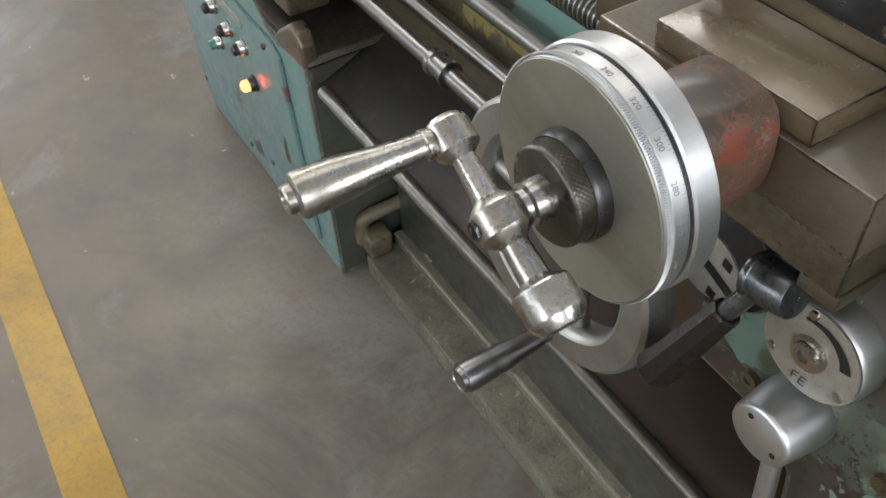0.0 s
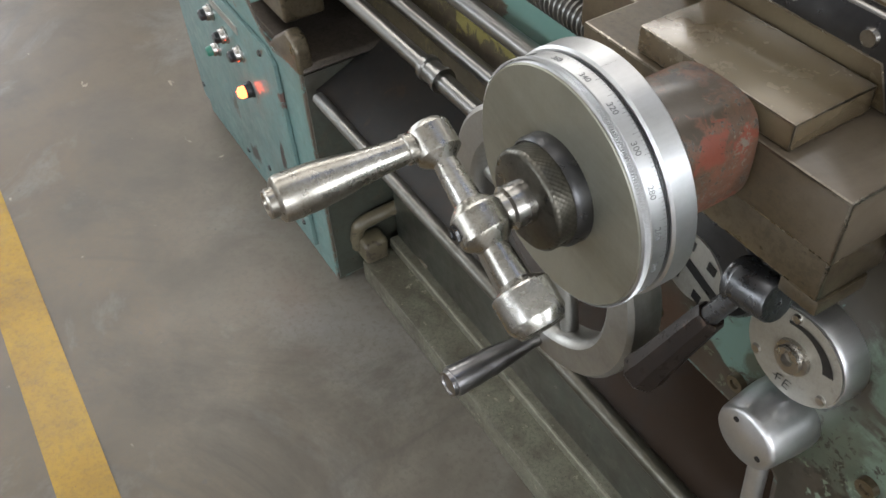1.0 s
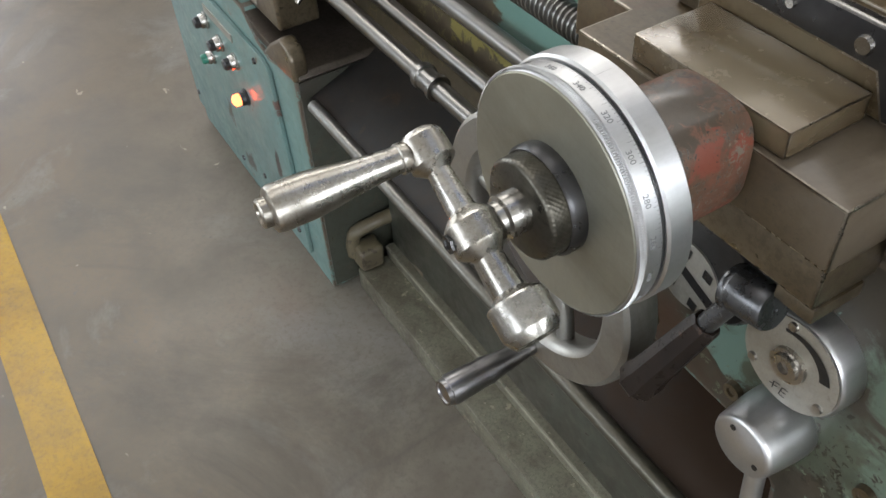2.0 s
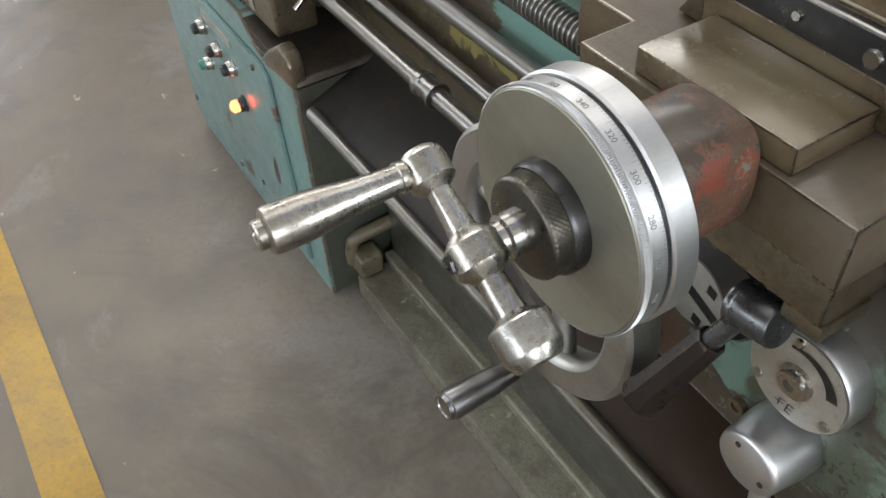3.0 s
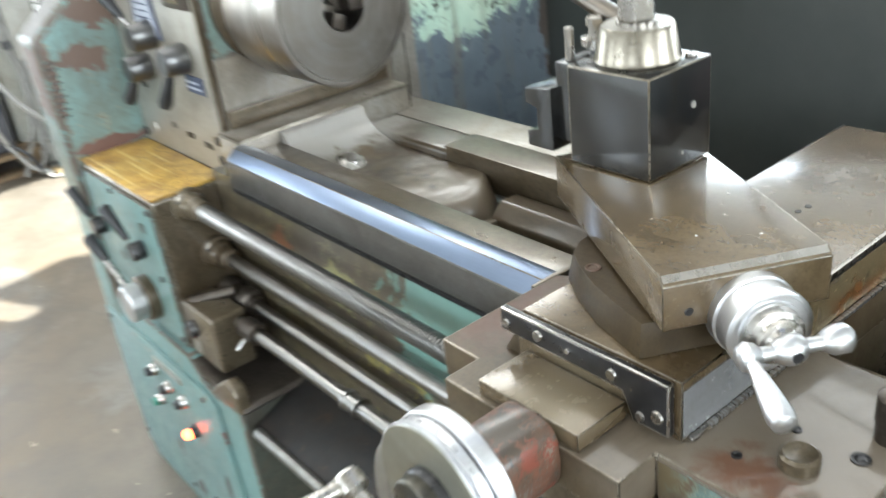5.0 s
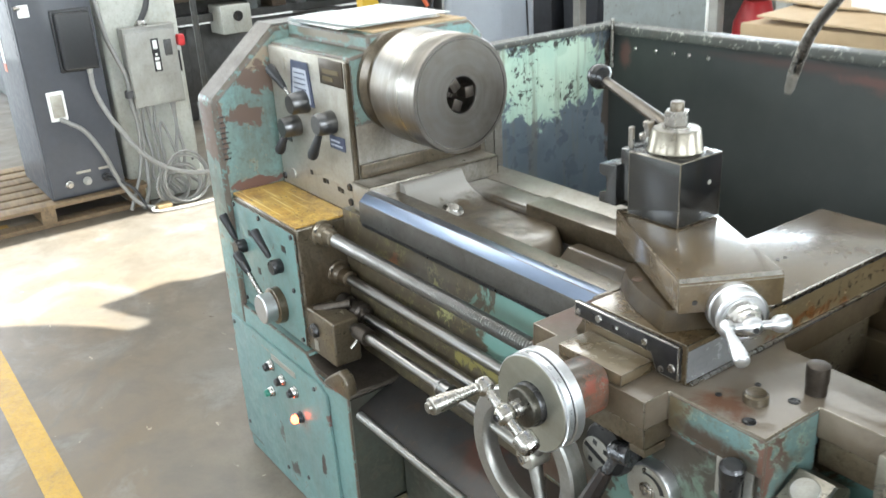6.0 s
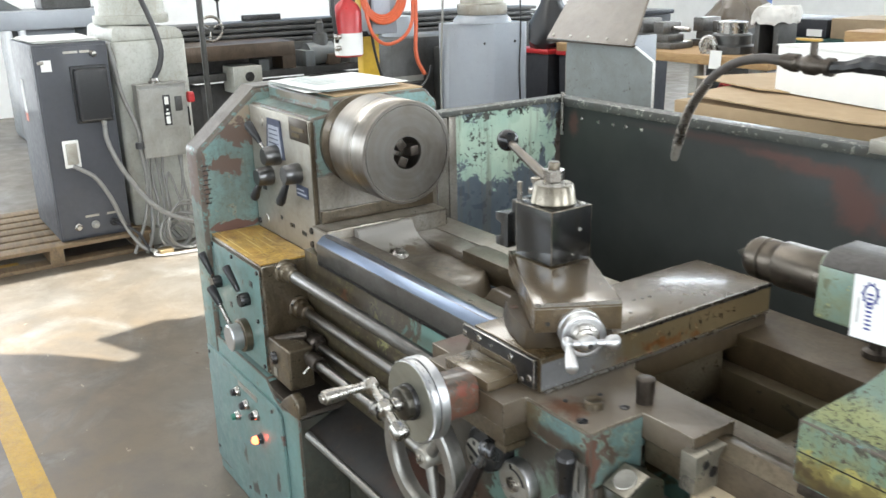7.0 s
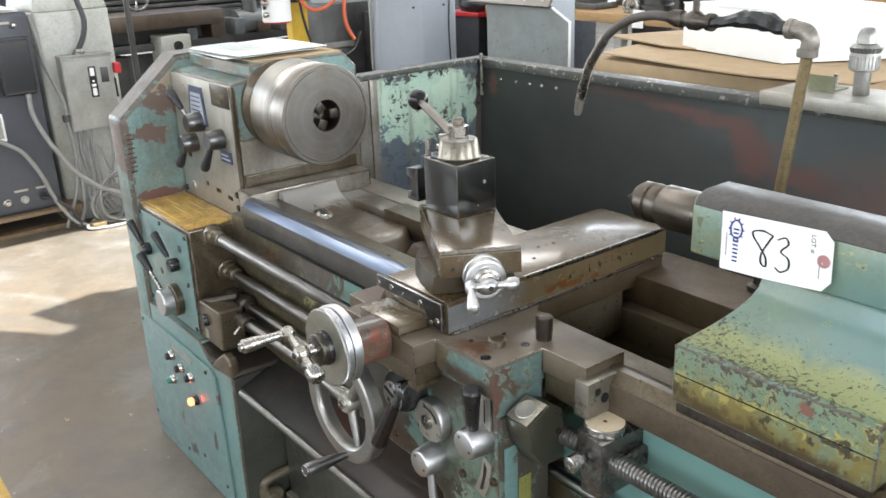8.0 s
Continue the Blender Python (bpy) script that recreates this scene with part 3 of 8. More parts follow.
def smooth_path(points, n=8):
    """Catmull-Rom through points."""
    pts = [Vector(p) for p in points]
    if len(pts) < 3:
        return pts
    ext = [pts[0] * 2 - pts[1]] + pts + [pts[-1] * 2 - pts[-2]]
    out = []
    for i in range(1, len(ext) - 2):
        p0, p1, p2, p3 = ext[i - 1:i + 3]
        for k in range(n):
            t = k / n
            out.append(0.5 * ((2 * p1) + (p2 - p0) * t + (2 * p0 - 5 * p1 + 4 * p2 - p3) * t * t + (3 * p1 - p0 - 3 * p2 + p3) * t ** 3))
    out.append(pts[-1])
    return out


def tube(points, r, seg=10, n=8, radii=None):
    """A round bar or cable along a smooth line."""
    pts = smooth_path(points, n)
    bm = bmesh.new()
    up = Vector((0.03, 0.02, 1))
    rings = []
    side = None
    for i, p in enumerate(pts):
        d = (pts[min(i + 1, len(pts) - 1)] - pts[max(i - 1, 0)]).normalized()
        if side is None:
            side = d.cross(up).normalized()
            if side.length < 0.1:
                side = d.orthogonal().normalized()
        side = (side - d * side.dot(d)).normalized()
        other = d.cross(side)
        rr = r if radii is None else radii(i / (len(pts) - 1))
        rings.append([bm.verts.new(p + rr * (math.cos(k * math.tau / seg) * side + math.sin(k * math.tau / seg) * other)) for k in range(seg)])
    for a, b in zip(rings, rings[1:]):
        for k in range(seg):
            bm.faces.new((a[k], a[(k + 1) % seg], b[(k + 1) % seg], b[k]))
    bm.faces.new(rings[0][::-1])
    bm.faces.new(rings[-1])
    return bm


def screw_thread(x0, x1, y, z, r, pitch, seg=14, depth=0.18):
    """A leadscrew along x: a ribbed bar whose ribs follow the pitch."""
    bm = bmesh.new()
    n = int((x1 - x0) / pitch * 4)
    shape = (1.0, 1.0, 1 - depth, 1 - depth)
    rings = []
    for i in range(n + 1):
        ring = []
        for k in range(seg):
            a = k * math.tau / seg
            ring.append(bm.verts.new((x0 + (i + 4 * k / seg) * pitch / 4 - pitch / 2, y + r * shape[i % 4] * math.cos(a), z + r * shape[i % 4] * math.sin(a))))
        rings.append(ring)
    for i in range(n):
        for k in range(seg - 1):
            bm.faces.new((rings[i][k], rings[i + 1][k], rings[i + 1][k + 1], rings[i][k + 1]))
        if i + 5 <= n:
            bm.faces.new((rings[i][seg - 1], rings[i + 1][seg - 1], rings[i + 5][0], rings[i + 4][0]))
    return bm


def lump(bm, amount, scale, seed=0.0):
    """Slight unevenness of castings and cloth."""
    for v in bm.verts:
        q = v.co * scale + Vector((seed, seed * 1.7, 3.1))
        v.co += Vector((noise.noise(q), noise.noise(q + Vector((7, 0, 0))), noise.noise(q + Vector((0, 9, 0))))) * amount
    return bm

# ---- floor and shell of the shop ----
solo("floor", box(-9, 7, -7, 10, -0.1, 0, 0), M_FLOOR, "worn grey-brown concrete shop floor with stains", "floor", kind="structure")
line_bm = box(-8.9, 6.5, -0.838, -0.757, 0.0, 0.002, 0)
solo("floor_line", line_bm, M_LINE, "worn yellow safety line painted along the concrete", "line", kind="structure")
solo("floor_line_across", box(-3.3, -3.22, -4.0, -0.45, 0.0, 0.002, 0), M_LINE, "faded yellow safety line painted on concrete", "line", kind="structure")

M_WALL = plain("white_wall_paint", (0.82, 0.82, 0.80), 0.7, 0, 0.12, 6, 0.05)
M_CEIL = plain("white_ceiling", (0.62, 0.62, 0.60), 0.8, 0, 0.1, 6, 0.05)
M_FRAME = plain("grey_window_frame", (0.3, 0.31, 0.31), 0.5, 0.3, 0.2, 20)


def wall_with_openings(name, axis, at, thick, a0, a1, z1, openings, label):
    """A wall along x or y with real openings (a, b, z low, z high)."""
    bm = bmesh.new()
    cuts = sorted(openings)
    pos = a0
    def slab(p, q, zl, zh):
        if q - p > 1e-4 and zh - zl > 1e-4:
            join(bm, box(p, q, at, at + thick, zl, zh, 0) if axis == "x" else box(at, at + thick, p, q, zl, zh, 0))
    for a, b, zl, zh in cuts:
        slab(pos, a, 0, z1)
        slab(a, b, 0, zl)
        slab(a, b, zh, z1)
        pos = b
    slab(pos, a1, 0, z1)
    return solo(name, bm, M_WALL, label, "wall", kind="structure", smooth=0)


HIGH = 4.6
north_open = [(-7.6, -4.6, 1.3, 3.9), (-3.9, -0.9, 1.3, 3.9), (-0.2, 2.8, 1.3, 3.9), (3.5, 6.2, 1.3, 3.9)]
west_open = [(-4.6, -0.05, 0.0, 3.9), (2.6, 5.2, 1.3, 3.9), (5.9, 8.6, 1.3, 3.9)]
# south and east walls are out of view; their windows are assumed
south_open = [(-6.5, -3.5, 1.3, 3.9), (-2.2, 0.8, 1.3, 3.9), (2.2, 5.2, 1.3, 3.9)]
east_open = [(-4.0, -1.0, 1.2, 3.9), (1.0, 4.0, 1.2, 3.9)]
wall_with_openings("wall_north", "x", 9.8, 0.2, -9, 7, HIGH, north_open, "white painted shop wall with tall windows")
wall_with_openings("wall_south", "x", -7.0, 0.2, -9, 7, HIGH, south_open, "white painted shop wall with tall windows")
wall_with_openings("wall_west", "y", -9.0, 0.2, -6.8, 9.8, HIGH, west_open, "white painted shop wall with open loading door")
wall_with_openings("wall_east", "y", 6.8, 0.2, -6.8, 9.8, HIGH, east_open, "white painted shop wall with tall windows")
# third opening is unseen, placed so the sun lands left of the lathe
SKYLIGHTS = [(-5.2, -3.6, -2.5, 5.5), (-1.4, 0.4, -3.5, 5.5), (0.728, 2.328, -0.613, 1.587)]
ceil_bm = bmesh.new()
px = -9.0
for a, b, c, d in SKYLIGHTS:
    join(ceil_bm, box(px, a, -7, 10, HIGH, HIGH + 0.15, 0))
    join(ceil_bm, box(a, b, -7, c, HIGH, HIGH + 0.15, 0))
    join(ceil_bm, box(a, b, d, 10, HIGH, HIGH + 0.15, 0))
    px = b
join(ceil_bm, box(px, 7, -7, 10, HIGH, HIGH + 0.15, 0))
# unseen sheet cut to shape the sun patch and its shadow wedge
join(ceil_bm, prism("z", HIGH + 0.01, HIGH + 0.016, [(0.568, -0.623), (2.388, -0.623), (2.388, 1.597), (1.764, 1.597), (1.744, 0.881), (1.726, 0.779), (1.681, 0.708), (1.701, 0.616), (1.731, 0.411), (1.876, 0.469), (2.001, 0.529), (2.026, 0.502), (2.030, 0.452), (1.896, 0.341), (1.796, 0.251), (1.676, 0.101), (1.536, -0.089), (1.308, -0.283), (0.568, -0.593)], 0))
solo("ceiling", ceil_bm, M_CEIL, "white shop ceiling with long skylights, out of view, cut to shape sunlight", "ceiling", kind="structure", smooth=0)


# opaque white panels added out of view to block direct sun
M_SKYLIGHT_PANEL = plain("opaque_skylight_panel", (0.78, 0.79, 0.80), 0.6, 0, 0.05, 8, 0.0)
for k, (a, b, c, d) in enumerate(SKYLIGHTS[:2]):
    solo("skylight_%d" % (k + 1), box(a, b, c, d, HIGH + 0.02, HIGH + 0.05, 0), M_SKYLIGHT_PANEL, "long opaque panel closing a skylight opening, out of view, blocking sun", "skylight", "skylights", kind="structure", smooth=0)


def window_bars(name, axis, at, a, b, zl, zh):
    w = thing(name, ((a + b) / 2, at, zl) if axis == "x" else (at, (a + b) / 2, zl), "tall shop window with grey metal bars", "window", "shop windows", "structure")
    def bar(p, q, l, h):
        return box(p, q, at + 0.06, at + 0.12, l, h, 0) if axis == "x" else box(at + 0.06, at + 0.12, p, q, l, h, 0)
    part("window_frame", join(join(join(bar(a, a + 0.06, zl, zh), bar(b - 0.06, b, zl, zh)), bar(a + 0.06, b - 0.06, zl, zl + 0.06)), bar(a + 0.06, b - 0.06, zh - 0.06, zh)), M_FRAME, w)
    for k in range(1, 4):
        c = a + (b - a) * k / 4
        part("mullion", bar(c - 0.02, c + 0.02, zl + 0.06, zh - 0.06), M_FRAME, w)


n_win = 0
for axis, at, opens in (("x", 9.8, north_open), ("x", -7.0, south_open), ("y", -9.0, west_open[1:]), ("y", 6.8, east_open)):
    for a, b, zl, zh in opens:
        n_win += 1
        window_bars("window_%d" % n_win, axis, at, a, b, zl, zh)

# ---- lathe: base, bed, headstock ----
lt = thing("metal_lathe", (0.3, 0.1, 0.0), "worn teal metal lathe with oily brown bed and splash guard", "lathe")
# left pedestal
pedestal = part("pedestal", prism("y", -0.292, 0.36, [(-0.683, 0.0), (-0.058, 0.0), (-0.058, 0.44), (-0.10, 0.44), (-0.16, 0.428), (-0.20, 0.44), (-0.244, 0.476), (-0.683, 0.476)], 0.005, edge=1), [M_TEAL, M_EDGE_BROWN], lt)
front_door = part("front_panel", prism("y", -0.300, -0.2925, [(-0.672, 0.055), (-0.128, 0.035), (-0.150, 0.405), (-0.178, 0.422), (-0.672, 0.424)], 0.002), M_PANEL, lt, "flat teal cover panel with chipped paint")
part("pedestal_shelf", prism("y", -0.290, 0.30, [(-0.235, 0.4415), (-0.046, 0.4415), (-0.042, 0.446), (-0.048, 0.454), (-0.10, 0.457), (-0.20, 0.457), (-0.235, 0.470)], 0.003), M_IRON_DARK, lt, "brown oily shelf under the rods")
part("corner_casting", prism("y", -0.297, -0.272, [(-0.165, 0.436), (-0.118, 0.4405), (-0.046, 0.4405), (-0.046, 0.478), (-0.056, 0.494), (-0.080, 0.500), (-0.125, 0.470)], 0.006, 3), M_IRON, lt, "brown rounded casting corner with worn paint")


def button_part(name, x, z, r, mat, lens_mat, label):
    b = part(name, lathe((x, -0.300, z), "-y", [(-0.004, 0.0), (-0.004, r * 1.25), (0.003, r * 1.25), (0.004, r * 1.1), (0.011, r * 1.05), (0.013, r * 0.9), (0.013, 0)], 24), mat, front_door, label)
    part("cap", lathe((x, -0.3125, z), "-y", [(0, 0), (0, r * 0.82), (0.008, r * 0.82), (0.011, r * 0.6), (0.011, 0)], 24), lens_mat, b) if lens_mat else None
    return b


def lamp_glow(nt, p):
    p.inputs["Base Color"].default_value = (0.9, 0.12, 0.04, 1)
    p.inputs["Emission Color"].default_value = (1.0, 0.075, 0.02, 1)
    p.inputs["Emission Strength"].default_value = 4.0


M_LAMP = material("lit_red_lens", lamp_glow)
M_GREEN_BTN = plain("green_button", (0.03, 0.19, 0.13), 0.3, 0, 0.2, 60)
button_part("selector_switch", -0.437, 0.364, 0.0125, M_STEEL, M_BLACK_PLASTIC, "chrome switch with black knob")
button_part("push_button", -0.378, 0.347, 0.0125, M_STEEL, M_BLACK_PLASTIC, "chrome ringed black push button")
button_part("push_button", -0.454, 0.281, 0.0115, M_STEEL, M_GREEN_BTN, "chrome ringed green push button")
button_part("push_button", -0.310, 0.345, 0.0125, M_STEEL, M_BLACK_PLASTIC, "chrome ringed black push button")
lampb = button_part("indicator_lamp", -0.297, 0.280, 0.0125, M_BLACK_PLASTIC, None, "glowing orange-red indicator lamp")
part("lens", lathe((-0.297, -0.312, 0.280), "-y", [(0, 0), (0, 0.0105), (0.010, 0.0105), (0.014, 0.006), (0.0145, 0)], 20), M_LAMP, lampb)
part("label_plate", box(-0.43, -0.30, -0.3022, -0.3002, 0.385, 0.40, 0), M_PLATE, front_door)
for x, z in ((-0.655, 0.405), (-0.655, 0.09), (-0.16, 0.07), (-0.205, 0.40), (-0.42, 0.065), (-0.30, 0.10)):
    part("screw", lathe((x, -0.300, z), "-y", [(0, 0), (0, 0.006), (0.003, 0.005), (0.003, 0)], 12), M_BLACK, front_door)

# thin sheet added over the pedestal side, its colour standing for shade
part("side_sheet", box(-0.0578, -0.0535, -0.288, 0.35, 0.01, 0.435, 0.001), M_SHADED_TEAL, lt, "oily pedestal side sheet, darkened for shade")

# gear end cover
cover = part("end_cover", prism("x", -0.690, -0.589, [(-0.294, 0.03), (0.33, 0.03), (0.33, 1.0), (0.20, 1.165), (-0.115, 1.165), (-0.294, 1.012)], 0.012, 3, edge=1), [M_COVER, M_EDGE_BROWN], lt, "gear end cover with badly flaking teal paint")
part("cover_strip", prism("x", -0.683, -0.597, [(-0.288, 1.018), (-0.112, 1.1695), (0.19, 1.1695), (0.19, 1.1655), (-0.110, 1.1655), (-0.285, 1.014)], 0), M_SLOPE, cover, "bare silver-grey sloped top of cover")
for k in range(9):
    part("louvre", box(-0.589, -0.5872, -0.286, -0.268 + 0.004 * (k % 2), 0.865 + k * 0.013, 0.868 + k * 0.013, 0), M_BLACK, cover)

# feed gearbox
gbox = part("gearbox", box(-0.5885, -0.244, -0.279, 0.12, 0.480, 0.776, 0.006, 3, edge=1), [M_IRON, M_EDGE], lt, "bare brown iron feed gearbox casting")
gface = part("gearbox_face", box(-0.584, -0.249, -0.2835, -0.2795, 0.487, 0.765, 0.002, edge=1), [M_TEAL, M_EDGE_BROWN], gbox, "teal front plate with control levers")


def lever_knob(parent, x, z, tip, label="dark steel shift lever with black grip"):
    k = part("shift_lever", lathe((x, -0.283, z), "-y", [(0, 0), (0, 0.017), (0.004, 0.018), (0.022, 0.018), (0.026, 0.016), (0.026, 0)], 24), M_BLACK, parent, label)
    p, q = Vector((x, -0.298, z)), Vector((tip[0], -0.316, tip[1]))
    part("grip", lathe(p.lerp(q, 0.25), q - p, [(0, 0), (0, 0.005), (0.006, 0.007), ((q - p).length * 0.7, 0.0115), ((q - p).length * 0.75, 0.009), ((q - p).length * 0.75, 0)], 16), M_BLACK_PLASTIC, k)
    return k


lever_knob(gface, -0.540, 0.655, (-0.578, 0.735))
lever_knob(gface, -0.338, 0.664, (-0.393, 0.745))
fk = part("feed_selector", lathe((-0.372, -0.2835, 0.553), "-y", [(0, 0), (0, 0.045), (0.018, 0.045), (0.020, 0.042), (0.020, 0)], 40), M_IRON, gface, "large turned feed selector with bright rim")
part("dial_ring", lathe((-0.372, -0.3036, 0.553), "-y", [(0, 0), (0, 0.034), (0.002, 0.036), (0.028, 0.036), (0.031, 0.033), (0.031, 0)], 40), M_SATIN, fk)
part("handle", rod_between((-0.385, -0.32, 0.58), (-0.425, -0.335, 0.645), 0.006), M_STEEL, fk)
part("grip", lathe((-0.418, -0.332, 0.634), (-0.035, -0.014, 0.055), [(0, 0), (0, 0.008), (0.012, 0.010), (0.050, 0.013), (0.056, 0.010), (0.056, 0)], 18), M_BLACK_PLASTIC, fk)
for x, z in ((-0.575, 0.755), (-0.262, 0.755), (-0.262, 0.50), (-0.575, 0.50), (-0.43, 0.755), (-0.28, 0.62)):
    part("screw", lathe((x, -0.2835, z), "-y", [(0, 0), (0, 0.006), (0.004, 0.0055), (0.004, 0)], 12), M_BLACK, gface)
for x, z, w in ((-0.50, 0.69, 0.014), (-0.31, 0.705, 0.02), (-0.47, 0.60, 0.016)):
    part("engraved_mark", box(x - w / 2, x + w / 2, -0.2845, -0.2836, z, z + 0.016, 0), M_BLACK, gface)

# headstock
hs = part("headstock", prism("x", -0.5885, -0.212, [(-0.128, 0.777), (0.235, 0.777), (0.235, 1.135), (0.200, 1.172), (-0.075, 1.172), (-0.075, 1.138), (-0.128, 1.130)], 0.007, 3, edge=1), [M_HEAD, M_EDGE_BROWN], lt, "headstock casting with flaking teal paint and bare front")
# oily iron made paler, with window reflection put into the colour
M_NOSE = oily_metal("reflection_paled_headstock_iron", (0.40, 0.38, 0.34), rough=0.34, stain=(0.22, 0.17, 0.11), amount=0.8, metal=0.6, dots_amount=0.5, oil=0.5)
part("nose_side", box(-0.2135, -0.2065, -0.126, 0.225, 0.80, 0.985, 0.002), M_NOSE, hs, "bare oily headstock side, paled for reflected light")
M_NAME = oily_metal("bronze_nameplate", (0.085, 0.065, 0.045), rough=0.3, stain=(0.05, 0.04, 0.03), amount=0.5, metal=0.6)
hpanel = part("control_panel", box(-0.577, -0.2135, -0.1395, -0.1285, 0.782, 1.126, 0.002), M_PLATE, hs, "stained silver headstock control panel")
part("panel_edge", box(-0.2145, -0.2075, -0.1385, -0.127, 0.79, 1.122, 0.001), M_IRON, hpanel)
part("nameplate", box(-0.318, -0.216, -0.1425, -0.1397, 1.068, 1.124, 0.001), M_NAME, hpanel, "small black maker's nameplate")
M_GOLD = plain("brass_lettering", (0.15, 0.115, 0.06), 0.4, 0.6, 0.2, 50)
for k, w in enumerate((0.070, 0.045)):
    part("raised_bar", box(-0.302, -0.302 + w, -0.1436, -0.1426, 1.093 - k * 0.016, 1.103 - k * 0.016, 0), M_GOLD, hpanel)
M_BLUE_CHART = plain("blue_chart", (0.05, 0.06, 0.10), 0.45, 0, 0.2, 60, 0)
M_CHART = plain("chart_paper", (0.40, 0.42, 0.47), 0.5, 0, 0.1, 60, 0)
part("speed_chart", prism("y", -0.1425, -0.1398, [(-0.475, 1.005), (-0.360, 1.005), (-0.375, 1.105), (-0.455, 1.105)], 0), M_BLUE_CHART, hpanel, "blue and white speed chart plate")
part("chart_field", prism("y", -0.1433, -0.1427, [(-0.464, 1.010), (-0.372, 1.010), (-0.384, 1.088), (-0.447, 1.088)], 0), M_CHART, hpanel)
for k in range(6):
    part("printed_bar", box(-0.452 + 0.002 * k, -0.386 - 0.001 * k, -0.1440, -0.1434, 1.016 + k * 0.012, 1.019 + k * 0.012, 0), M_BLUE_CHART, hpanel)
part("speed_plate", box(-0.300, -0.235, -0.1425, -0.1397, 0.925, 0.955, 0), M_BLUE_CHART, hpanel, "small blue speed plate")
for k in range(2):
    part("printed_bar", box(-0.294, -0.243 - 0.01 * k, -0.1434, -0.1427, 0.932 + k * 0.010, 0.936 + k * 0.010, 0), M_CHART, hpanel)
part("oil_label", box(-0.520, -0.500, -0.1425, -0.1397, 0.90, 0.945, 0), M_BLACK, hpanel)
for x, z in ((-0.50, 1.09), (-0.515, 0.815)):
    part("round_badge", lathe((x, -0.1395, z), "-y", [(0, 0), (0, 0.014), (0.003, 0.013), (0.003, 0)], 24), M_PLATE, hpanel)
for k, (x, z) in enumerate(((-0.42, 0.835), (-0.36, 0.828), (-0.345, 0.829), (-0.29, 0.823), (-0.275, 0.822))):
    part("printed_bar", box(x, x + 0.012, -0.1405, -0.1396, z, z + 0.011, 0), M_BLACK, hpanel)
for x, z in ((-0.232, 0.81), (-0.232, 0.845), (-0.565, 0.80)):
    part("plug", lathe((x, -0.1395, z), "-y", [(0, 0), (0, 0.009), (0.004, 0.008), (0.004, 0)], 16), M_BLACK, hpanel)


def speed_lever(x, z, tip, white_tip):
    k = part("speed_lever", lathe((x, -0.1395, z), "-y", [(0, 0), (0, 0.026), (0.006, 0.027), (0.040, 0.024), (0.043, 0.021), (0.043, 0)], 28), M_KNOB, hpanel, "dark round speed lever with tapered grip")
    p, q = Vector((x, -0.165, z)), Vector((tip[0], -0.190, tip[1]))
    n = (q - p).length
    if white_tip:
        part("shank", rod(p, q - p, n * 0.5, 0.004), M_STEEL, k)
    part("grip", lathe(p.lerp(q, 0.4 if white_tip else 0.15), q - p, [(0, 0), (0, 0.006), (n * 0.1, 0.008), (n * 0.5, 0.013), (n * 0.58, 0.010), (n * 0.58, 0)], 16), M_BLACK_PLASTIC, k)


speed_lever(-0.405, 1.013, (-0.475, 1.095), True)
speed_lever(-0.462, 0.948, (-0.500, 0.860), False)
speed_lever(-0.285, 0.985, (-0.330, 0.875), False)

# spindle, chuck
part("spindle_flange", lathe((-0.212, 0, 1.065), "x", [(0, 0), (0, 0.112), (0.012, 0.112), (0.020, 0.098), (0.045, 0.095), (0.052, 0.112), (0.066, 0.114), (0.066, 0)], 64), M_IRON, lt, "oily spindle flange")
chuck = part("chuck", lathe((-0.146, 0, 1.065), "x", [(0, 0), (0, 0.116), (0.004, 0.1205), (0.074, 0.1205), (0.0745, 0.1200), (0.0755, 0.1200), (0.076, 0.1205), (0.157, 0.1205), (0.160, 0.1180), (0.160, 0.038), (0.156, 0.036), (0.06, 0.036), (0.06, 0)], 128), M_CHUCK, lt, "bright steel three-jaw lathe chuck")
for k in range(3):
    a = math.radians(35 + 120 * k)
    jb = prism("x", -0.02, 0.010, [(-0.011, 0.012), (0.011, 0.012), (0.011, 0.034), (-0.011, 0.034)], 0.0015)
    bmesh.ops.rotate(jb, verts=jb.verts[:], matrix=Matrix.Rotation(a, 3, "X"), cent=(0, 0, 0))
    bmesh.ops.translate(jb, verts=jb.verts[:], vec=(0, 0, 1.065))
    part("jaw", jb, M_IRON_DARK, chuck)

M_SCOOP = oily_metal("wet_brown_casting", (0.088, 0.066, 0.040), rough=0.36, stain=(0.046, 0.030, 0.016), amount=0.9, metal=0.05, dots_amount=0.8, oil=0.3, relief=3.0, scale=1.4)
# first patch, by the headstock, paints the fillet's bright reflection
M_SCOOP = patched(M_SCOOP, ((-0.115, 0.02, 0.845), (0.16, 0.34, 0.30), 0.7, 16, (0.30, 0.28, 0.25), 0.35),
                  ((0.20, 0.0, 0.80), (0.22, 0.16, 0.10), 0.8, 20, (0.115, 0.090, 0.060), 0.4),
                  ((0.06, 0.0, 0.81), (0.36, 0.18, 0.12), 1.8, 38, (0.036, 0.026, 0.014), 0.1),
                  ((-0.03, 0.02, 0.815), (0.14, 0.16, 0.10), 1.5, 26, (0.10, 0.070, 0.038), 0.2))
# headstock seat on the bed
part("headstock_ledge", prism("x", -0.2065, -0.13, [(-0.150, 0.80), (0.205, 0.80), (0.205, 0.868), (-0.150, 0.868)], 0.005, edge=1), [M_NOSE, M_EDGE], lt)
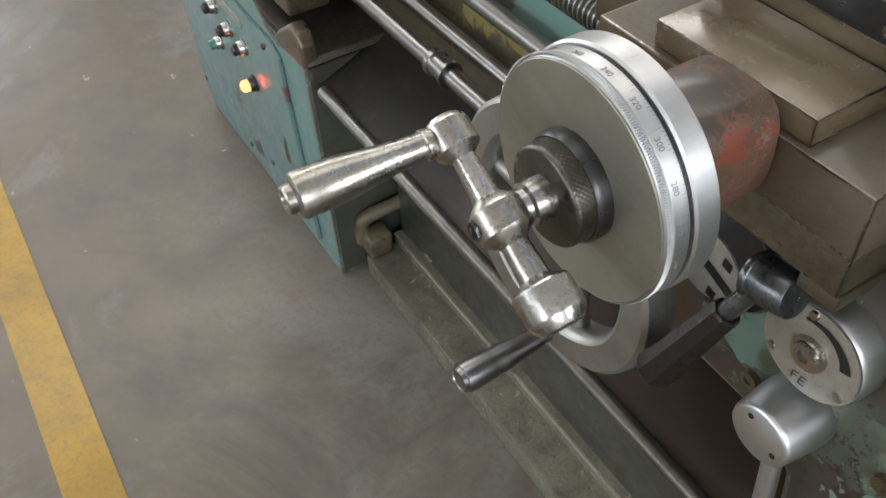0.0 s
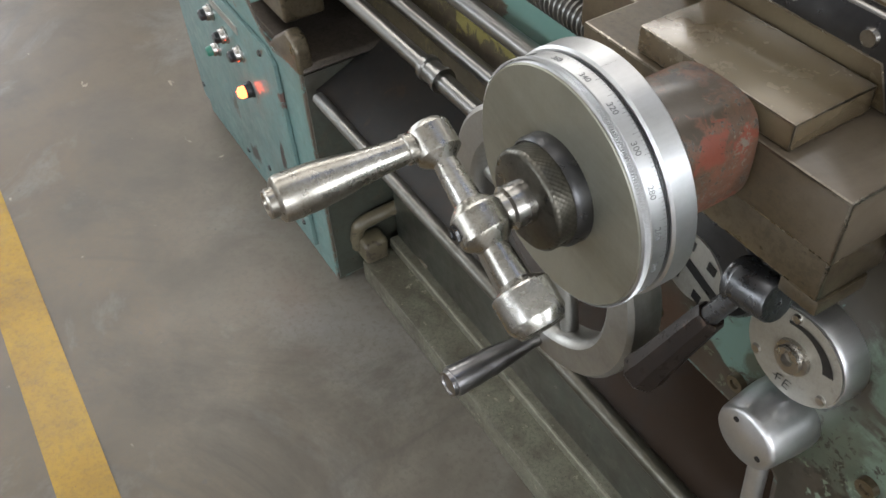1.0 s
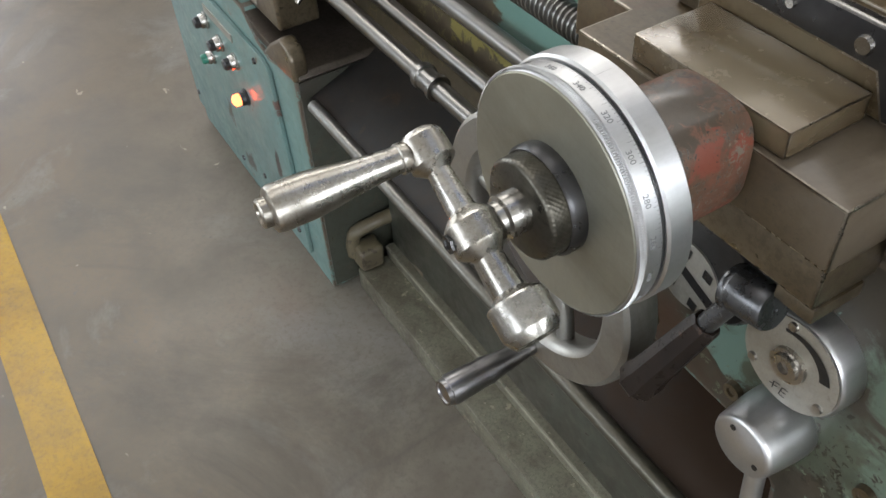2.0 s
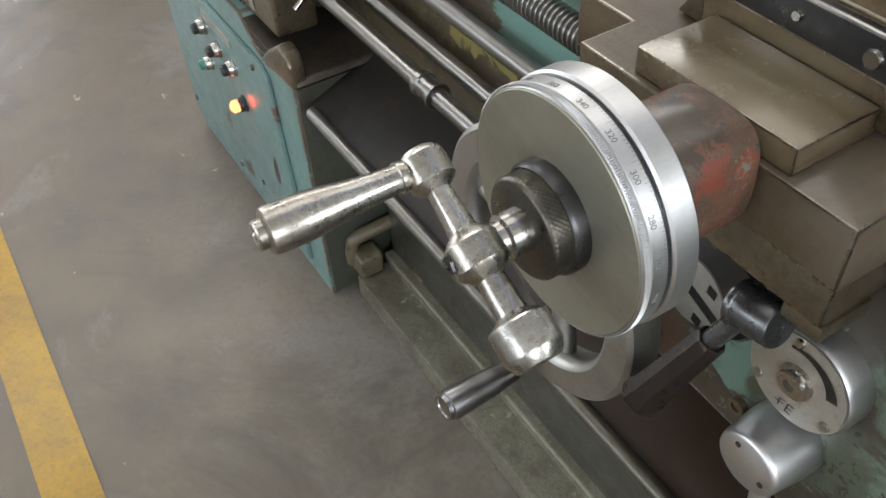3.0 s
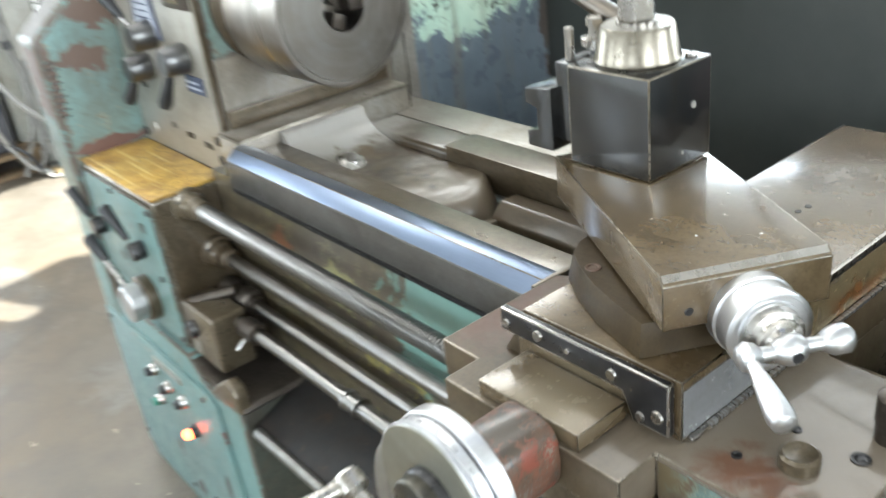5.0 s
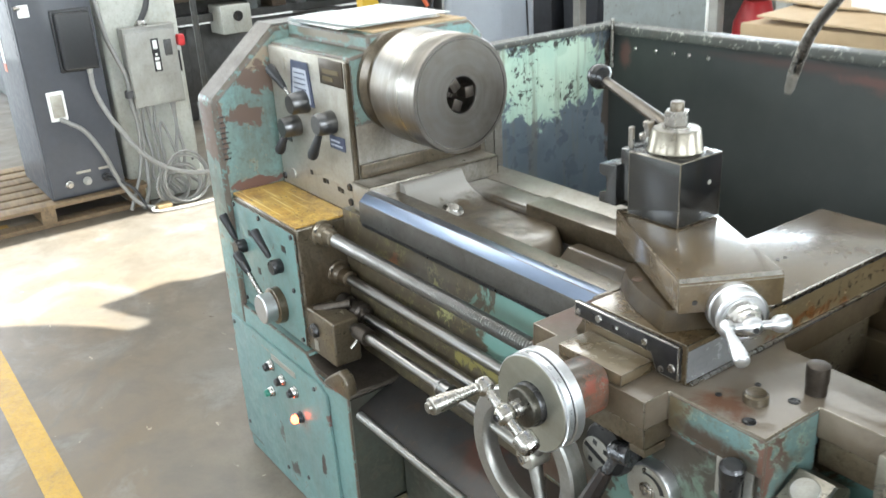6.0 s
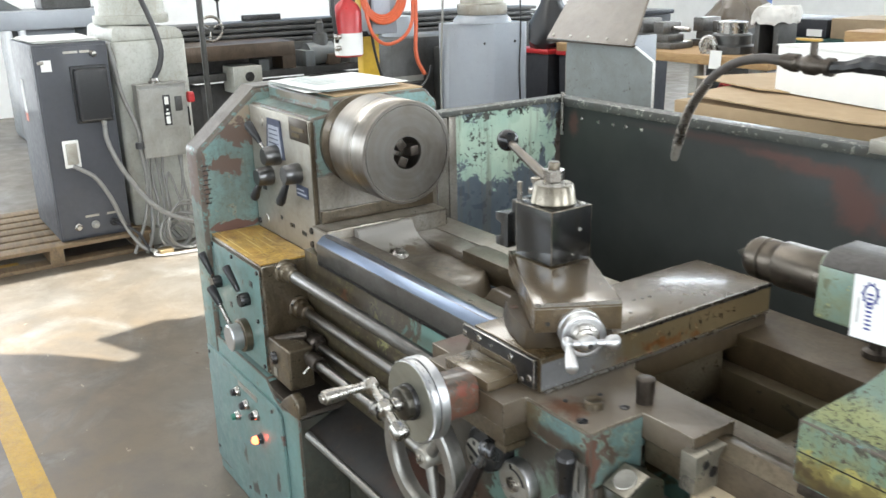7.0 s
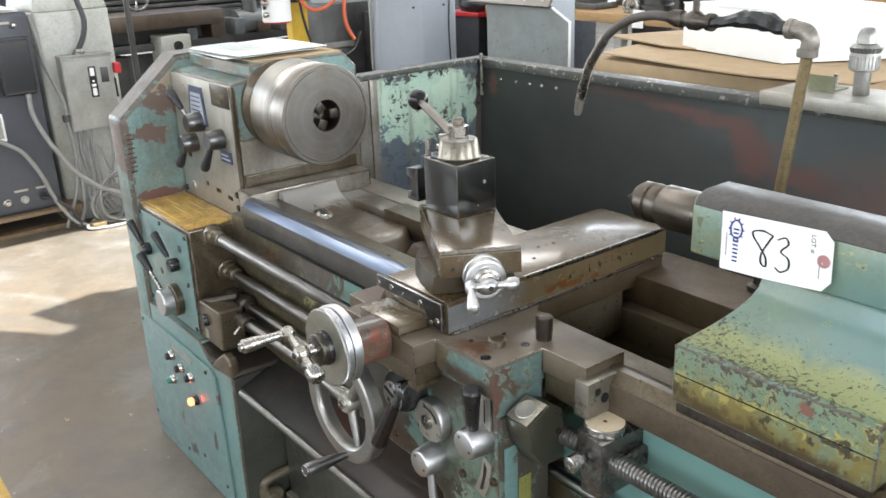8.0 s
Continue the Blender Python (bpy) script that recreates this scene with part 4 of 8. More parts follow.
part("ledge_fillet", prism("x", -0.206, -0.195, [(-0.126, 0.868), (0.205, 0.868), (0.205, 0.90), (-0.126, 0.90)], 0.003), M_IRON, lt, "oily seam with a trace of red")

# bed: two walls with prismatic ways, webs between
BX0, BX1 = -0.19, 2.45
M_COVERED_WAY = oily_metal("brown_oily_way_side", (0.110, 0.085, 0.058), rough=0.42, stain=(0.055, 0.038, 0.022), amount=0.9, metal=0.2, dots_amount=0.6, brushed=(6, 120, 120))
# front way carries its sky reflection as a blue tint
part("front_way", prism("x", -0.13, 0.70, [(-0.178, 0.8462), (-0.122, 0.8462), (-0.122, 0.850), (-0.144, 0.862), (-0.160, 0.862)], 0.001, edge=1), [M_WAY, M_EDGE], lt, "ground steel bed way tinted blue for reflected daylight")
part("front_way_right", prism("x", 0.7005, BX1, [(-0.178, 0.8462), (-0.122, 0.8462), (-0.122, 0.850), (-0.144, 0.862), (-0.160, 0.862)], 0.001), M_IRON, lt, "oily brown bed way under the tailstock")
part("way_base", prism("x", -0.13, 0.70, [(-0.179, 0.800), (-0.120, 0.800), (-0.120, 0.8458), (-0.179, 0.8458)], 0.0015), M_WAY_SIDE, lt)
part("way_base_right", prism("x", 0.7005, BX1, [(-0.179, 0.800), (-0.120, 0.800), (-0.120, 0.8458), (-0.179, 0.8458)], 0.0015), M_COVERED_WAY, lt)
rack = bmesh.new()
for k in range(118):
    x = -0.12 + 0.0062 * k
    join(rack, prism("x", x, x + 0.0034, [(-0.1815, 0.7935), (-0.1795, 0.7935), (-0.1795, 0.7995), (-0.1812, 0.7995)], 0))
rk = part("rack_teeth", rack, M_BLACK, lt, "dark rack teeth under the front way", smooth=0)
rk["kind"] = "stuff"
part("rack_bar", prism("x", -0.13, 0.62, [(-0.1794, 0.7925), (-0.1605, 0.7925), (-0.1605, 0.7994), (-0.1794, 0.7994)], 0), M_WAY_SIDE, lt)
part("front_flat", prism("x", -0.13, BX1, [(-0.1195, 0.80), (-0.075, 0.80), (-0.075, 0.844), (-0.1195, 0.844)], 0.0015), M_IRON, lt)
part("front_wall", prism("x", -0.243, BX1, [(-0.160, 0.40), (-0.095, 0.40), (-0.095, 0.7995), (-0.160, 0.7995)], 0.003), M_BED_WALL, lt, "bed wall with patchy teal paint and yellow stains")
part("back_way", prism("x", 0.105, 0.66, [(0.085, 0.780), (0.150, 0.780), (0.150, 0.836), (0.085, 0.836)], 0.003), M_IRON, lt)
M_OLIVE_BAR = painted("olive_oily_bar", (0.060, 0.050, 0.028), chip=(0.03, 0.022, 0.015), second=(0.075, 0.06, 0.03), wear=0.42, grime=0.7, rough=0.36, oil=0.3)
part("rear_casting", lump(box(-0.128, 0.1045, 0.085, 0.165, 0.740, 0.824, 0.010, 3), 0.003, 14), M_SCOOP, lt, "oily brown casting behind the gap")
part("rear_beam", prism("x", 0.6605, BX1, [(0.150, 0.795), (0.290, 0.795), (0.290, 0.858), (0.150, 0.858)], 0.004), M_SADDLE, lt, "wide brown rear bed way")
part("lower_bar", prism("x", 0.6605, BX1, [(0.116, 0.735), (0.1495, 0.735), (0.1495, 0.802), (0.116, 0.802)], 0.003), M_OLIVE_BAR, lt, "olive painted bar under the rear way")
part("rear_strip", prism("x", -0.20, 0.66, [(0.1655, 0.80), (0.240, 0.80), (0.240, 0.826), (0.1655, 0.822)], 0.002), M_PALE_IRON, lt, "pale bare strip behind the bed")
part("back_wall", prism("x", -0.243, BX1, [(0.1165, 0.40), (0.149, 0.40), (0.149, 0.7345), (0.1165, 0.7345)], 0.003), M_BED_WALL, lt)
for x in (-0.12, 0.24, 0.62, 1.0, 1.40, 1.80, 2.2):
    part("web", prism("y", -0.0945, 0.0945, [(x, 0.45), (x + 0.05, 0.45), (x + 0.04, 0.775), (x + 0.01, 0.775)], 0.004), M_IRON, lt)
def trough():
    """The cast trough: a wide fillet down from the headstock ledge, a lumpy floor, a rounded drop into the pocket."""
    bm = bmesh.new()
    nx, ny = 84, 34
    top, low = {}, {}
    for i in range(nx + 1):
        for j in range(ny + 1):
            x, y = -0.128 + 0.390 * i / nx, -0.0745 + 0.159 * j / ny
            z = 0.811
            if x < 0.0:
                a = min(-x / 0.110, 1.0)
                z += 0.052 * (1 - math.sqrt(max(1 - a * a, 0.0)))
            end = 0.245 - 0.05 * ((y - 0.005) / 0.08) ** 2
            if x > end:
                z -= 0.055 * min((x - end) / 0.03, 1.0) ** 1.5
            q = Vector((x * 22, y * 22, 1.7))
            amp = 0.0020 if x > -0.05 else 0.0012
            z += amp * noise.noise(q) + 0.0008 * noise.noise(q * 3.1) + 0.0004 * noise.noise(q * 9.0)
            top[i, j] = bm.verts.new((x, y, z))
            if i in (0, nx) or j in (0, ny):
                low[i, j] = bm.verts.new((x, y, 0.66))
    for i in range(nx):
        for j in range(ny):
            bm.faces.new([top[q] for q in ((i, j), (i + 1, j), (i + 1, j + 1), (i, j + 1))])
    rim = [(i, 0) for i in range(nx)] + [(nx, j) for j in range(ny)] + [(i, ny) for i in range(nx, 0, -1)] + [(0, j) for j in range(ny, 0, -1)]
    for a, b in zip(rim, rim[1:] + rim[:1]):
        bm.faces.new((top[a], top[b], low[b], low[a]))
    bm.faces.new([low[q] for q in rim])
    return bm


part("bed_scoop", trough(), M_SCOOP, lt, "oily curved casting between the ways", smooth=60)
part("pocket_ledge", prism("x", 0.2625, 0.66, [(0.030, 0.690), (0.0845, 0.690), (0.0845, 0.795), (0.052, 0.795), (0.030, 0.775)], 0.006, 3), M_SCOOP, lt, "brown ledge beside the open pocket")
part("bed_bolt", lathe((-0.012, -0.02, 0.812), (0.45, 0, 1), [(0, 0), (0, 0.024), (0.008, 0.024), (0.010, 0.020), (0.014, 0.013), (0.016, 0.012), (0.016, 0)], 9), M_STEEL, lt)
# screws and rods along the front
part("leadscrew", screw_thread(-0.18, 2.3, -0.215, 0.752, 0.0155, 0.0065), M_SCREW, lt, "ribbed steel leadscrew")
part("feed_rod", rod((-0.23, -0.186, 0.648), "x", 2.5, 0.0115), M_ROD, lt)
part("control_rod", rod((-0.16, -0.186, 0.576), "x", 2.45, 0.0105), M_ROD, lt)
rod4 = part("switch_rod", rod((-0.13, -0.226, 0.566), "x", 2.4, 0.0115), M_ROD, lt)
part("collar", lathe((0.205, -0.226, 0.566), "x", [(0, 0.0115), (0, 0.0165), (0.008, 0.0165), (0.010, 0.014), (0.030, 0.014), (0.032, 0.0165), (0.038, 0.0165), (0.038, 0.0115)], 24), M_ROD, rod4)
part("clamp_collar", lathe((-0.10, -0.226, 0.566), "x", [(0, 0.0115), (0, 0.0185), (0.045, 0.0185), (0.045, 0.0115)], 24), M_IRON_DARK, rod4)
part("wing_screw", rod_between((-0.075, -0.244, 0.560), (-0.075, -0.262, 0.545), 0.004), M_STEEL, rod4)
for nm, y, z, r in (("leadscrew_flange", -0.215, 0.752, 0.031), ("feed_flange", -0.186, 0.648, 0.031)):
    fl = part(nm, lathe((-0.244, y, z), "x", [(0, 0), (0, r), (0.008, r), (0.011, r * 0.8), (0.024, r * 0.74), (0.028, r * 0.62), (0.055, r * 0.6), (0.058, 0.4 * r), (0.058, 0)], 32), M_IRON, lt)
    for k in range(3):
        a = k * math.tau / 3 + 0.5
        part("bolt", rod((-0.236, y + 0.8 * r * math.cos(a), z + 0.8 * r * math.sin(a)), "x", 0.005, 0.0035), M_BLACK, fl)
part("rod_coupling", lathe((-0.235, -0.186, 0.576), "x", [(0, 0), (0, 0.022), (0.03, 0.022), (0.034, 0.018), (0.06, 0.018), (0.064, 0.024), (0.09, 0.024), (0.094, 0.016), (0.11, 0.016), (0.11, 0)], 28), M_IRON_DARK, lt)
cl = part("clutch_block", box(-0.2435, -0.120, -0.278, -0.212, 0.483, 0.590, 0.006, 3), M_IRON, lt, "oily iron clutch block on the gearbox")
part("round_nut", lathe((-0.205, -0.278, 0.545), "-y", [(0, 0), (0, 0.017), (0.006, 0.017), (0.012, 0.012), (0.012, 0)], 24), M_BLACK, cl)
part("tag_plate", box(-0.213, -0.196, -0.2805, -0.2782, 0.495, 0.520, 0), M_PLATE, cl)
part("stub_lever", rod_between((-0.225, -0.265, 0.585), (-0.17, -0.20, 0.60), 0.011), M_IRON_DARK, lt)

# base, chip pan, splash guard
part("base_plinth", box(-0.0345, 2.5, -0.252, 0.34, 0.0, 0.05, 0.006), M_PLINTH, lt, "low oily base plate with faded green paint")
M_OLIVE_CAST = painted("olive_base_casting_paint", (0.105, 0.090, 0.052), chip=(0.04, 0.03, 0.02), second=(0.075, 0.062, 0.04), wear=0.42, grime=0.7, rough=0.45, scale=2.0)
part("base_rail", lump(tube([(-0.048, -0.248, 0.070), (-0.047, -0.246, 0.105), (-0.044, -0.236, 0.124), (-0.040, -0.200, 0.130), (-0.036, -0.140, 0.134), (-0.034, -0.02, 0.136)], 0.0125, 14), 0.002, 40), M_OLIVE_CAST, lt, "olive painted casting rail at the base")
part("rail_foot", lump(box(-0.0525, -0.012, -0.250, -0.205, 0.0505, 0.098, 0.010, 3), 0.003, 40), M_OLIVE_CAST, lt)
part("rail_brace", lump(tube([(-0.036, -0.150, 0.132), (0.000, -0.158, 0.112), (0.040, -0.168, 0.078), (0.07, -0.17, 0.073)], 0.010, 12), 0.0015, 40), M_OLIVE_CAST, lt)
M_STEP_EDGE = painted("pale_worn_step_edge", (0.26, 0.25, 0.19), chip=(0.10, 0.10, 0.075), second=(0.19, 0.185, 0.14), wear=0.44, grime=0.5, rough=0.45, scale=2.0)
part("plinth_step", box(-0.034, 2.5, -0.195, 0.335, 0.0505, 0.072, 0.004, edge=1), [M_PLINTH, M_STEP_EDGE], lt)
# panel under the tray, its shade put into the dark colour
part("base_panel", box(-0.0345, 2.45, -0.178, 0.30, 0.0505, 0.30, 0.004), M_SHADED_TEAL, lt)
M_LIP = patched(oily_metal("worn_rolled_edge", (0.32, 0.32, 0.31), rough=0.34, stain=(0.15, 0.13, 0.10), amount=0.8, metal=0.8, dots_amount=0.4), ((1.70, -0.279, 0.405), (2.60, 0.5, 0.5), 0.5, 14, (0.085, 0.080, 0.060), 0.3))
pan = part("chip_pan", box(-0.0345, 2.5, -0.17, 0.74, 0.305, 0.312, 0.001), M_PAN_FRONT, lt, "grimy dark chip pan with rusty inside")
part("pan_lip", rod((-0.0345, -0.279, 0.405), "x", 2.55, 0.0095), M_LIP, pan, "rolled edge worn bright, grimy towards the tailstock")
M_TRAY_SHEET = patched(painted("dark_oily_tray_sheet", (0.017, 0.018, 0.019), chip=(0.04, 0.028, 0.02), second=(0.024, 0.022, 0.019), wear=0.40, grime=0.6, rough=0.52, grime_colour=(0.036, 0.026, 0.019), oil=0.15),
                       ((1.62, -0.22, 0.42), (2.50, 1.0, 1.0), 0.45, 11, (0.022, 0.012, 0.006), 0.2),
                       ((0.30, -0.20, 0.42), (0.16, 0.10, 0.2), 1.2, 16, (0.045, 0.018, 0.011), 0.3))
for m in (M_TRAY_SHEET, M_GRIP):
    m.node_tree.nodes["Principled BSDF"].inputs["Specular IOR Level"].default_value = 0.15
part("tray_sheet", prism("x", -0.0525, 2.45, [(-0.274, 0.398), (-0.161, 0.446), (-0.161, 0.454), (-0.274, 0.406)], 0.001), M_TRAY_SHEET, pan, "dark oily sheet sloping into the pan")

M_RAIL = painted("worn_rail_paint", (0.045, 0.048, 0.043), chip=(0.26, 0.26, 0.22), second=(0.075, 0.080, 0.068), wear=0.435, grime=0.7, rough=0.45, scale=2.2, grime_colour=(0.05, 0.04, 0.03))
SPX, SPY, SPZ = -0.316, 0.758, 1.083
side = part("splash_side", box(SPX - 0.004, SPX, 0.236, SPY, 0.305, SPZ, 0), M_PAN, lt, "splash end sheet with scraped green paint over dark blue")
back = part("splash_back", box(SPX, 2.5, SPY, SPY + 0.004, 0.305, SPZ, 0), M_PAN, lt, "tall black splash sheet with rust-red scrapes")
part("top_rail", prism("x", SPX + 0.022, 2.5, [(SPY - 0.016, SPZ - 0.022), (SPY + 0.020, SPZ - 0.022), (SPY + 0.020, SPZ + 0.006), (SPY - 0.016, SPZ + 0.002)], 0.003), M_RAIL, back)
part("side_rail", prism("y", 0.236, SPY + 0.02, [(SPX - 0.022, SPZ - 0.010), (SPX + 0.0215, SPZ - 0.010), (SPX + 0.0215, SPZ + 0.006), (SPX - 0.022, SPZ + 0.006)], 0.003), M_RAIL, side, "worn bare metal edge with green flecks")
part("corner_pin", rod((SPX + 0.03, SPY - 0.02, SPZ - 0.11), "z", 0.13, 0.005), M_STEEL, back)
part("side_flange", box(SPX + 0.0005, SPX + 0.02, 0.240, 0.325, 0.55, SPZ - 0.012, 0.003), M_PALE_IRON, side)
part("side_flange", box(SPX + 0.0005, SPX + 0.016, 0.331, 0.357, 0.55, SPZ - 0.012, 0.003), M_PALE_IRON, side)
for x in (-0.22, -0.15, -0.09, -0.04, 0.02):
    part("rivet", lathe((x, SPY, SPZ - 0.055), "-y", [(0, 0), (0, 0.006), (0.003, 0.004), (0.004, 0)], 10), M_STEEL, back)
part("pan_floor_back", box(SPX, 2.5, 0.145, SPY, 0.50, 0.505, 0), M_IRON_DARK, pan)


def splash_side_build(nt, p):
    v = coords(nt)
    col = mix(nt, ramp(nt, noise_tex(nt, v, 6, 6, 0.65), (0.35, 0.0), (0.7, 1.0)), (0.085, 0.108, 0.130), (0.15, 0.175, 0.195))
    patch = placed_patch(nt, (SPX, 0.53, 0.975), (1.0, 0.62, 0.33), 0.8, 14)
    green = mix(nt, ramp(nt, noise_tex(nt, v, 9, 5, 0.6), (0.4, 0.0), (0.7, 1.0)), (0.47, 0.59, 0.46), (0.37, 0.52, 0.42))
    col = mix(nt, patch, col, green)
    strip = placed_patch(nt, (SPX, 0.285, 0.85), (1.0, 0.045, 0.40), 0.6, 22)
    col = mix(nt, strip, col, (0.36, 0.38, 0.30))
    scr = ramp(nt, noise_tex(nt, coords(nt, (40, 60, 28)), 1.0, 6, 0.75), (0.30, 0.9), (0.35, 0.0))
    col = mix(nt, scr, col, (0.04, 0.042, 0.038))
    for c, size, wob, grain in (((SPX, 0.45, 0.97), (1.0, 0.30, 0.40), 2.2, 70), ((SPX, 0.62, 0.92), (1.0, 0.30, 0.26), 2.0, 55), ((SPX, 0.50, 1.06), (1.0, 0.60, 0.06), 1.6, 40), ((SPX, 0.34, 0.96), (1.0, 0.10, 0.40), 1.7, 60)):
        col = mix(nt, placed_patch(nt, c, size, wob, grain), col, (0.055, 0.058, 0.05))
    run = ramp(nt, noise_tex(nt, coords(nt, (30, 30, 2.5)), 1.0, 5, 0.65), (0.52, 0.0), (0.66, 0.55))
    col = mix(nt, run, col, (0.15, 0.13, 0.09))
    edge = placed_patch(nt, (SPX, 0.755, 0.9), (1.0, 0.075, 0.6), 0.9, 18)
    col = mix(nt, edge, col, (0.075, 0.06, 0.05))
    nt.links.new(col, p.inputs["Base Color"])
    nt.links.new(ramp(nt, noise_tex(nt, v, 20, 4), (0.3, 0.22), (0.7, 0.42)), p.inputs["Roughness"])
    bump(nt, p, mix(nt, 0.5, patch, scr), 0.2, 0.001)


side.data.materials.clear()
side.data.materials.append(material("scraped_green_over_blue", splash_side_build))


def splash_back_build(nt, p):
    v = coords(nt)
    col = mix(nt, ramp(nt, noise_tex(nt, v, 3, 6, 0.65), (0.35, 0.0), (0.7, 1.0)), (0.029, 0.033, 0.030), (0.048, 0.051, 0.046))
    red = (0.100, 0.054, 0.044)
    grey = placed_patch(nt, (0.95, SPY, 1.0), (0.75, 1.0, 0.20), 0.9, 5, 0.4)
    col = mix(nt, grey, col, (0.062, 0.070, 0.068))
    dirt = placed_patch(nt, (1.05, SPY, 0.86), (0.40, 1.0, 0.22), 1.0, 5, 0.5)
    col = mix(nt, dirt, col, (0.10, 0.07, 0.06))
    col = mix(nt, placed_patch(nt, (0.26, SPY, 1.04), (0.36, 1.0, 0.02), 1.0, 14, 0.6), col, (0.062, 0.040, 0.034))
    for c, s, wob, sc, soft in (((-0.255, SPY, 1.01), (0.055, 1.0, 0.09), 1.0, 22, 0.2), ((0.46, SPY, 1.024), (0.18, 1.0, 0.026), 1.2, 18, 0.4),
                                ((0.56, SPY, 1.008), (0.20, 1.0, 0.036), 1.2, 18, 0.4), ((0.64, SPY, 0.985), (0.08, 1.0, 0.085), 1.2, 18, 0.4), ((0.68, SPY, 0.940), (0.11, 1.0, 0.10), 1.2, 14, 0.45), ((0.80, SPY, 0.912), (0.16, 1.0, 0.05), 1.3, 16, 0.5)):
        col = mix(nt, placed_patch(nt, c, s, wob * 0.9, sc, soft), col, red)
    nt.links.new(col, p.inputs["Base Color"])
    nt.links.new(ramp(nt, noise_tex(nt, v, 8, 5), (0.3, 0.34), (0.7, 0.55)), p.inputs["Roughness"])
    bump(nt, p, noise_tex(nt, v, 60, 4), 0.12, 0.001)


back.data.materials.clear()
back.data.materials.append(material("black_sheet_with_red_scrapes", splash_back_build))

# ---- lathe carriage ----
ca = thing("lathe_carriage", (0.80, -0.15, 0.46), "oily brown lathe carriage with teal apron and silver handwheels", "carriage")
AX, AZ = 0.743, 0.879
saddle = part("saddle", prism("z", 0.836, 0.876, [(0.632, -0.354), (0.826, -0.354), (0.826, -0.311), (0.96, -0.311), (0.96, -0.211), (1.050, -0.211), (1.050, -0.128), (0.856, -0.120), (0.8375, -0.100), (0.8375, 0.225), (0.655, 0.225), (0.655, -0.12), (0.583, -0.16), (0.583, -0.315), (0.632, -0.315)], 0.0014, edge=1), [M_SADDLE, M_EDGE], ca, "brown oily saddle casting")
part("raised_block", box(0.674, 0.784, -0.350, -0.2935, 0.8765, 0.8925, 0.001, edge=1), [M_GROUND, M_EDGE], saddle)
part("left_wing", prism("z", 0.80, 0.8355, [(0.583, -0.312), (0.65, -0.312), (0.65, -0.19), (0.583, -0.19)], 0.003), M_IRON, saddle)
part("front_box", box(0.632, 0.824, -0.351, -0.302, 0.806, 0.8355, 0.0016, edge=1), [M_IRON, M_EDGE], saddle)
part("corner_box", box(0.800, 0.8255, -0.350, -0.312, 0.795, 0.806, 0.002), M_IRON, saddle)
part("wing_skirt", box(0.828, 0.959, -0.309, -0.20, 0.820, 0.8355, 0.004, edge=1), [M_TEAL_WORN, M_EDGE_BROWN], saddle, "chipped teal painted skirt")
part("teal_edge", box(0.828, 0.9615, -0.3125, -0.3095, 0.828, 0.872, 0.001, edge=1), [M_TEAL_WORN, M_EDGE_BROWN], saddle)
part("teal_side", box(0.9585, 0.9625, -0.310, -0.2135, 0.790, 0.872, 0.001, edge=1), [M_TEAL_WORN, M_EDGE_BROWN], saddle)
part("rear_wing_block", box(0.964, 1.049, -0.209, -0.18, 0.800, 0.8355, 0.003), M_IRON, saddle)
part("bridge", box(0.680, 0.8368, -0.0735, 0.1155, 0.755, 0.8375, 0.002, 2), M_IRON, saddle, "oily brown bridge between the ways")
part("left_wiper", box(0.5745, 0.5825, -0.190, -0.10, 0.840, 0.874, 0.002), M_IRON, saddle)
part("clamp_bolt", lathe((0.907, -0.255, 0.876), "z", [(0, 0), (0, 0.0145), (0.010, 0.0145), (0.012, 0.012), (0.0105, 0.010), (0.0105, 0)], 28), M_IRON, saddle)
part("bolt_post", lathe((0.940, -0.187, 0.876), "z", [(0, 0), (0, 0.0125), (0.014, 0.0125), (0.016, 0.0135), (0.037, 0.0135), (0.039, 0.011), (0.039, 0)], 28), M_IRON_DARK, saddle, "dark knurled bolt post")
for x, y, r in ((0.928, -0.296, 0.008), (0.935, -0.222, 0.007), (0.886, -0.222, 0.004), (0.925, -0.16, 0.0035), (0.87, -0.275, 0.004)):
    part("oil_cup", lathe((x, y, 0.876), "z", [(0, 0), (0, r), (0.0012, r), (0.0014, r * 0.7), (0.0006, r * 0.55), (0.0006, 0)], 16), M_BLACK, saddle)
# dials need a brown neck with red primer
def neck_build():
    pts = []
    for k in range(28):
        a = k * math.tau / 28
        c, s = math.cos(a), math.sin(a)
        e = 0.62
        pts.append((AX - 0.004 + 0.032 * math.copysign(abs(c) ** e, c), AZ - 0.013 + 0.033 * math.copysign(abs(s) ** e, s)))
    return prism("y", -0.429, -0.3545, pts, 0.004)


part("screw_housing", neck_build(), M_PRIMER, ca, "rough screw housing with red primer and chipped grey paint")

# graduated dial
def ring(y0, y1, r, b=0.0012, seg=96):
    return lathe((AX, y0, AZ), "-y", [(0, 0), (0, r - b), (b, r), (y0 - y1 - b, r), (y0 - y1, r - b), (y0 - y1, 0)], seg)


dial = part("cross_slide_dial", ring(-0.4288, -0.4430, 0.0624), M_SATIN, ca, "satin aluminium graduated dial")
part("shadow_groove", ring(-0.4430, -0.4443, 0.0600), M_BLACK, dial)
gr = part("graduated_ring", ring(-0.4443, -0.4545, 0.0610), M_SATIN, dial)
part("face_plate", ring(-0.4580, -0.4592, 0.0600, 0.0008), M_GREY_FACE, dial, "dull grey turned face")
kn = bmesh.new()
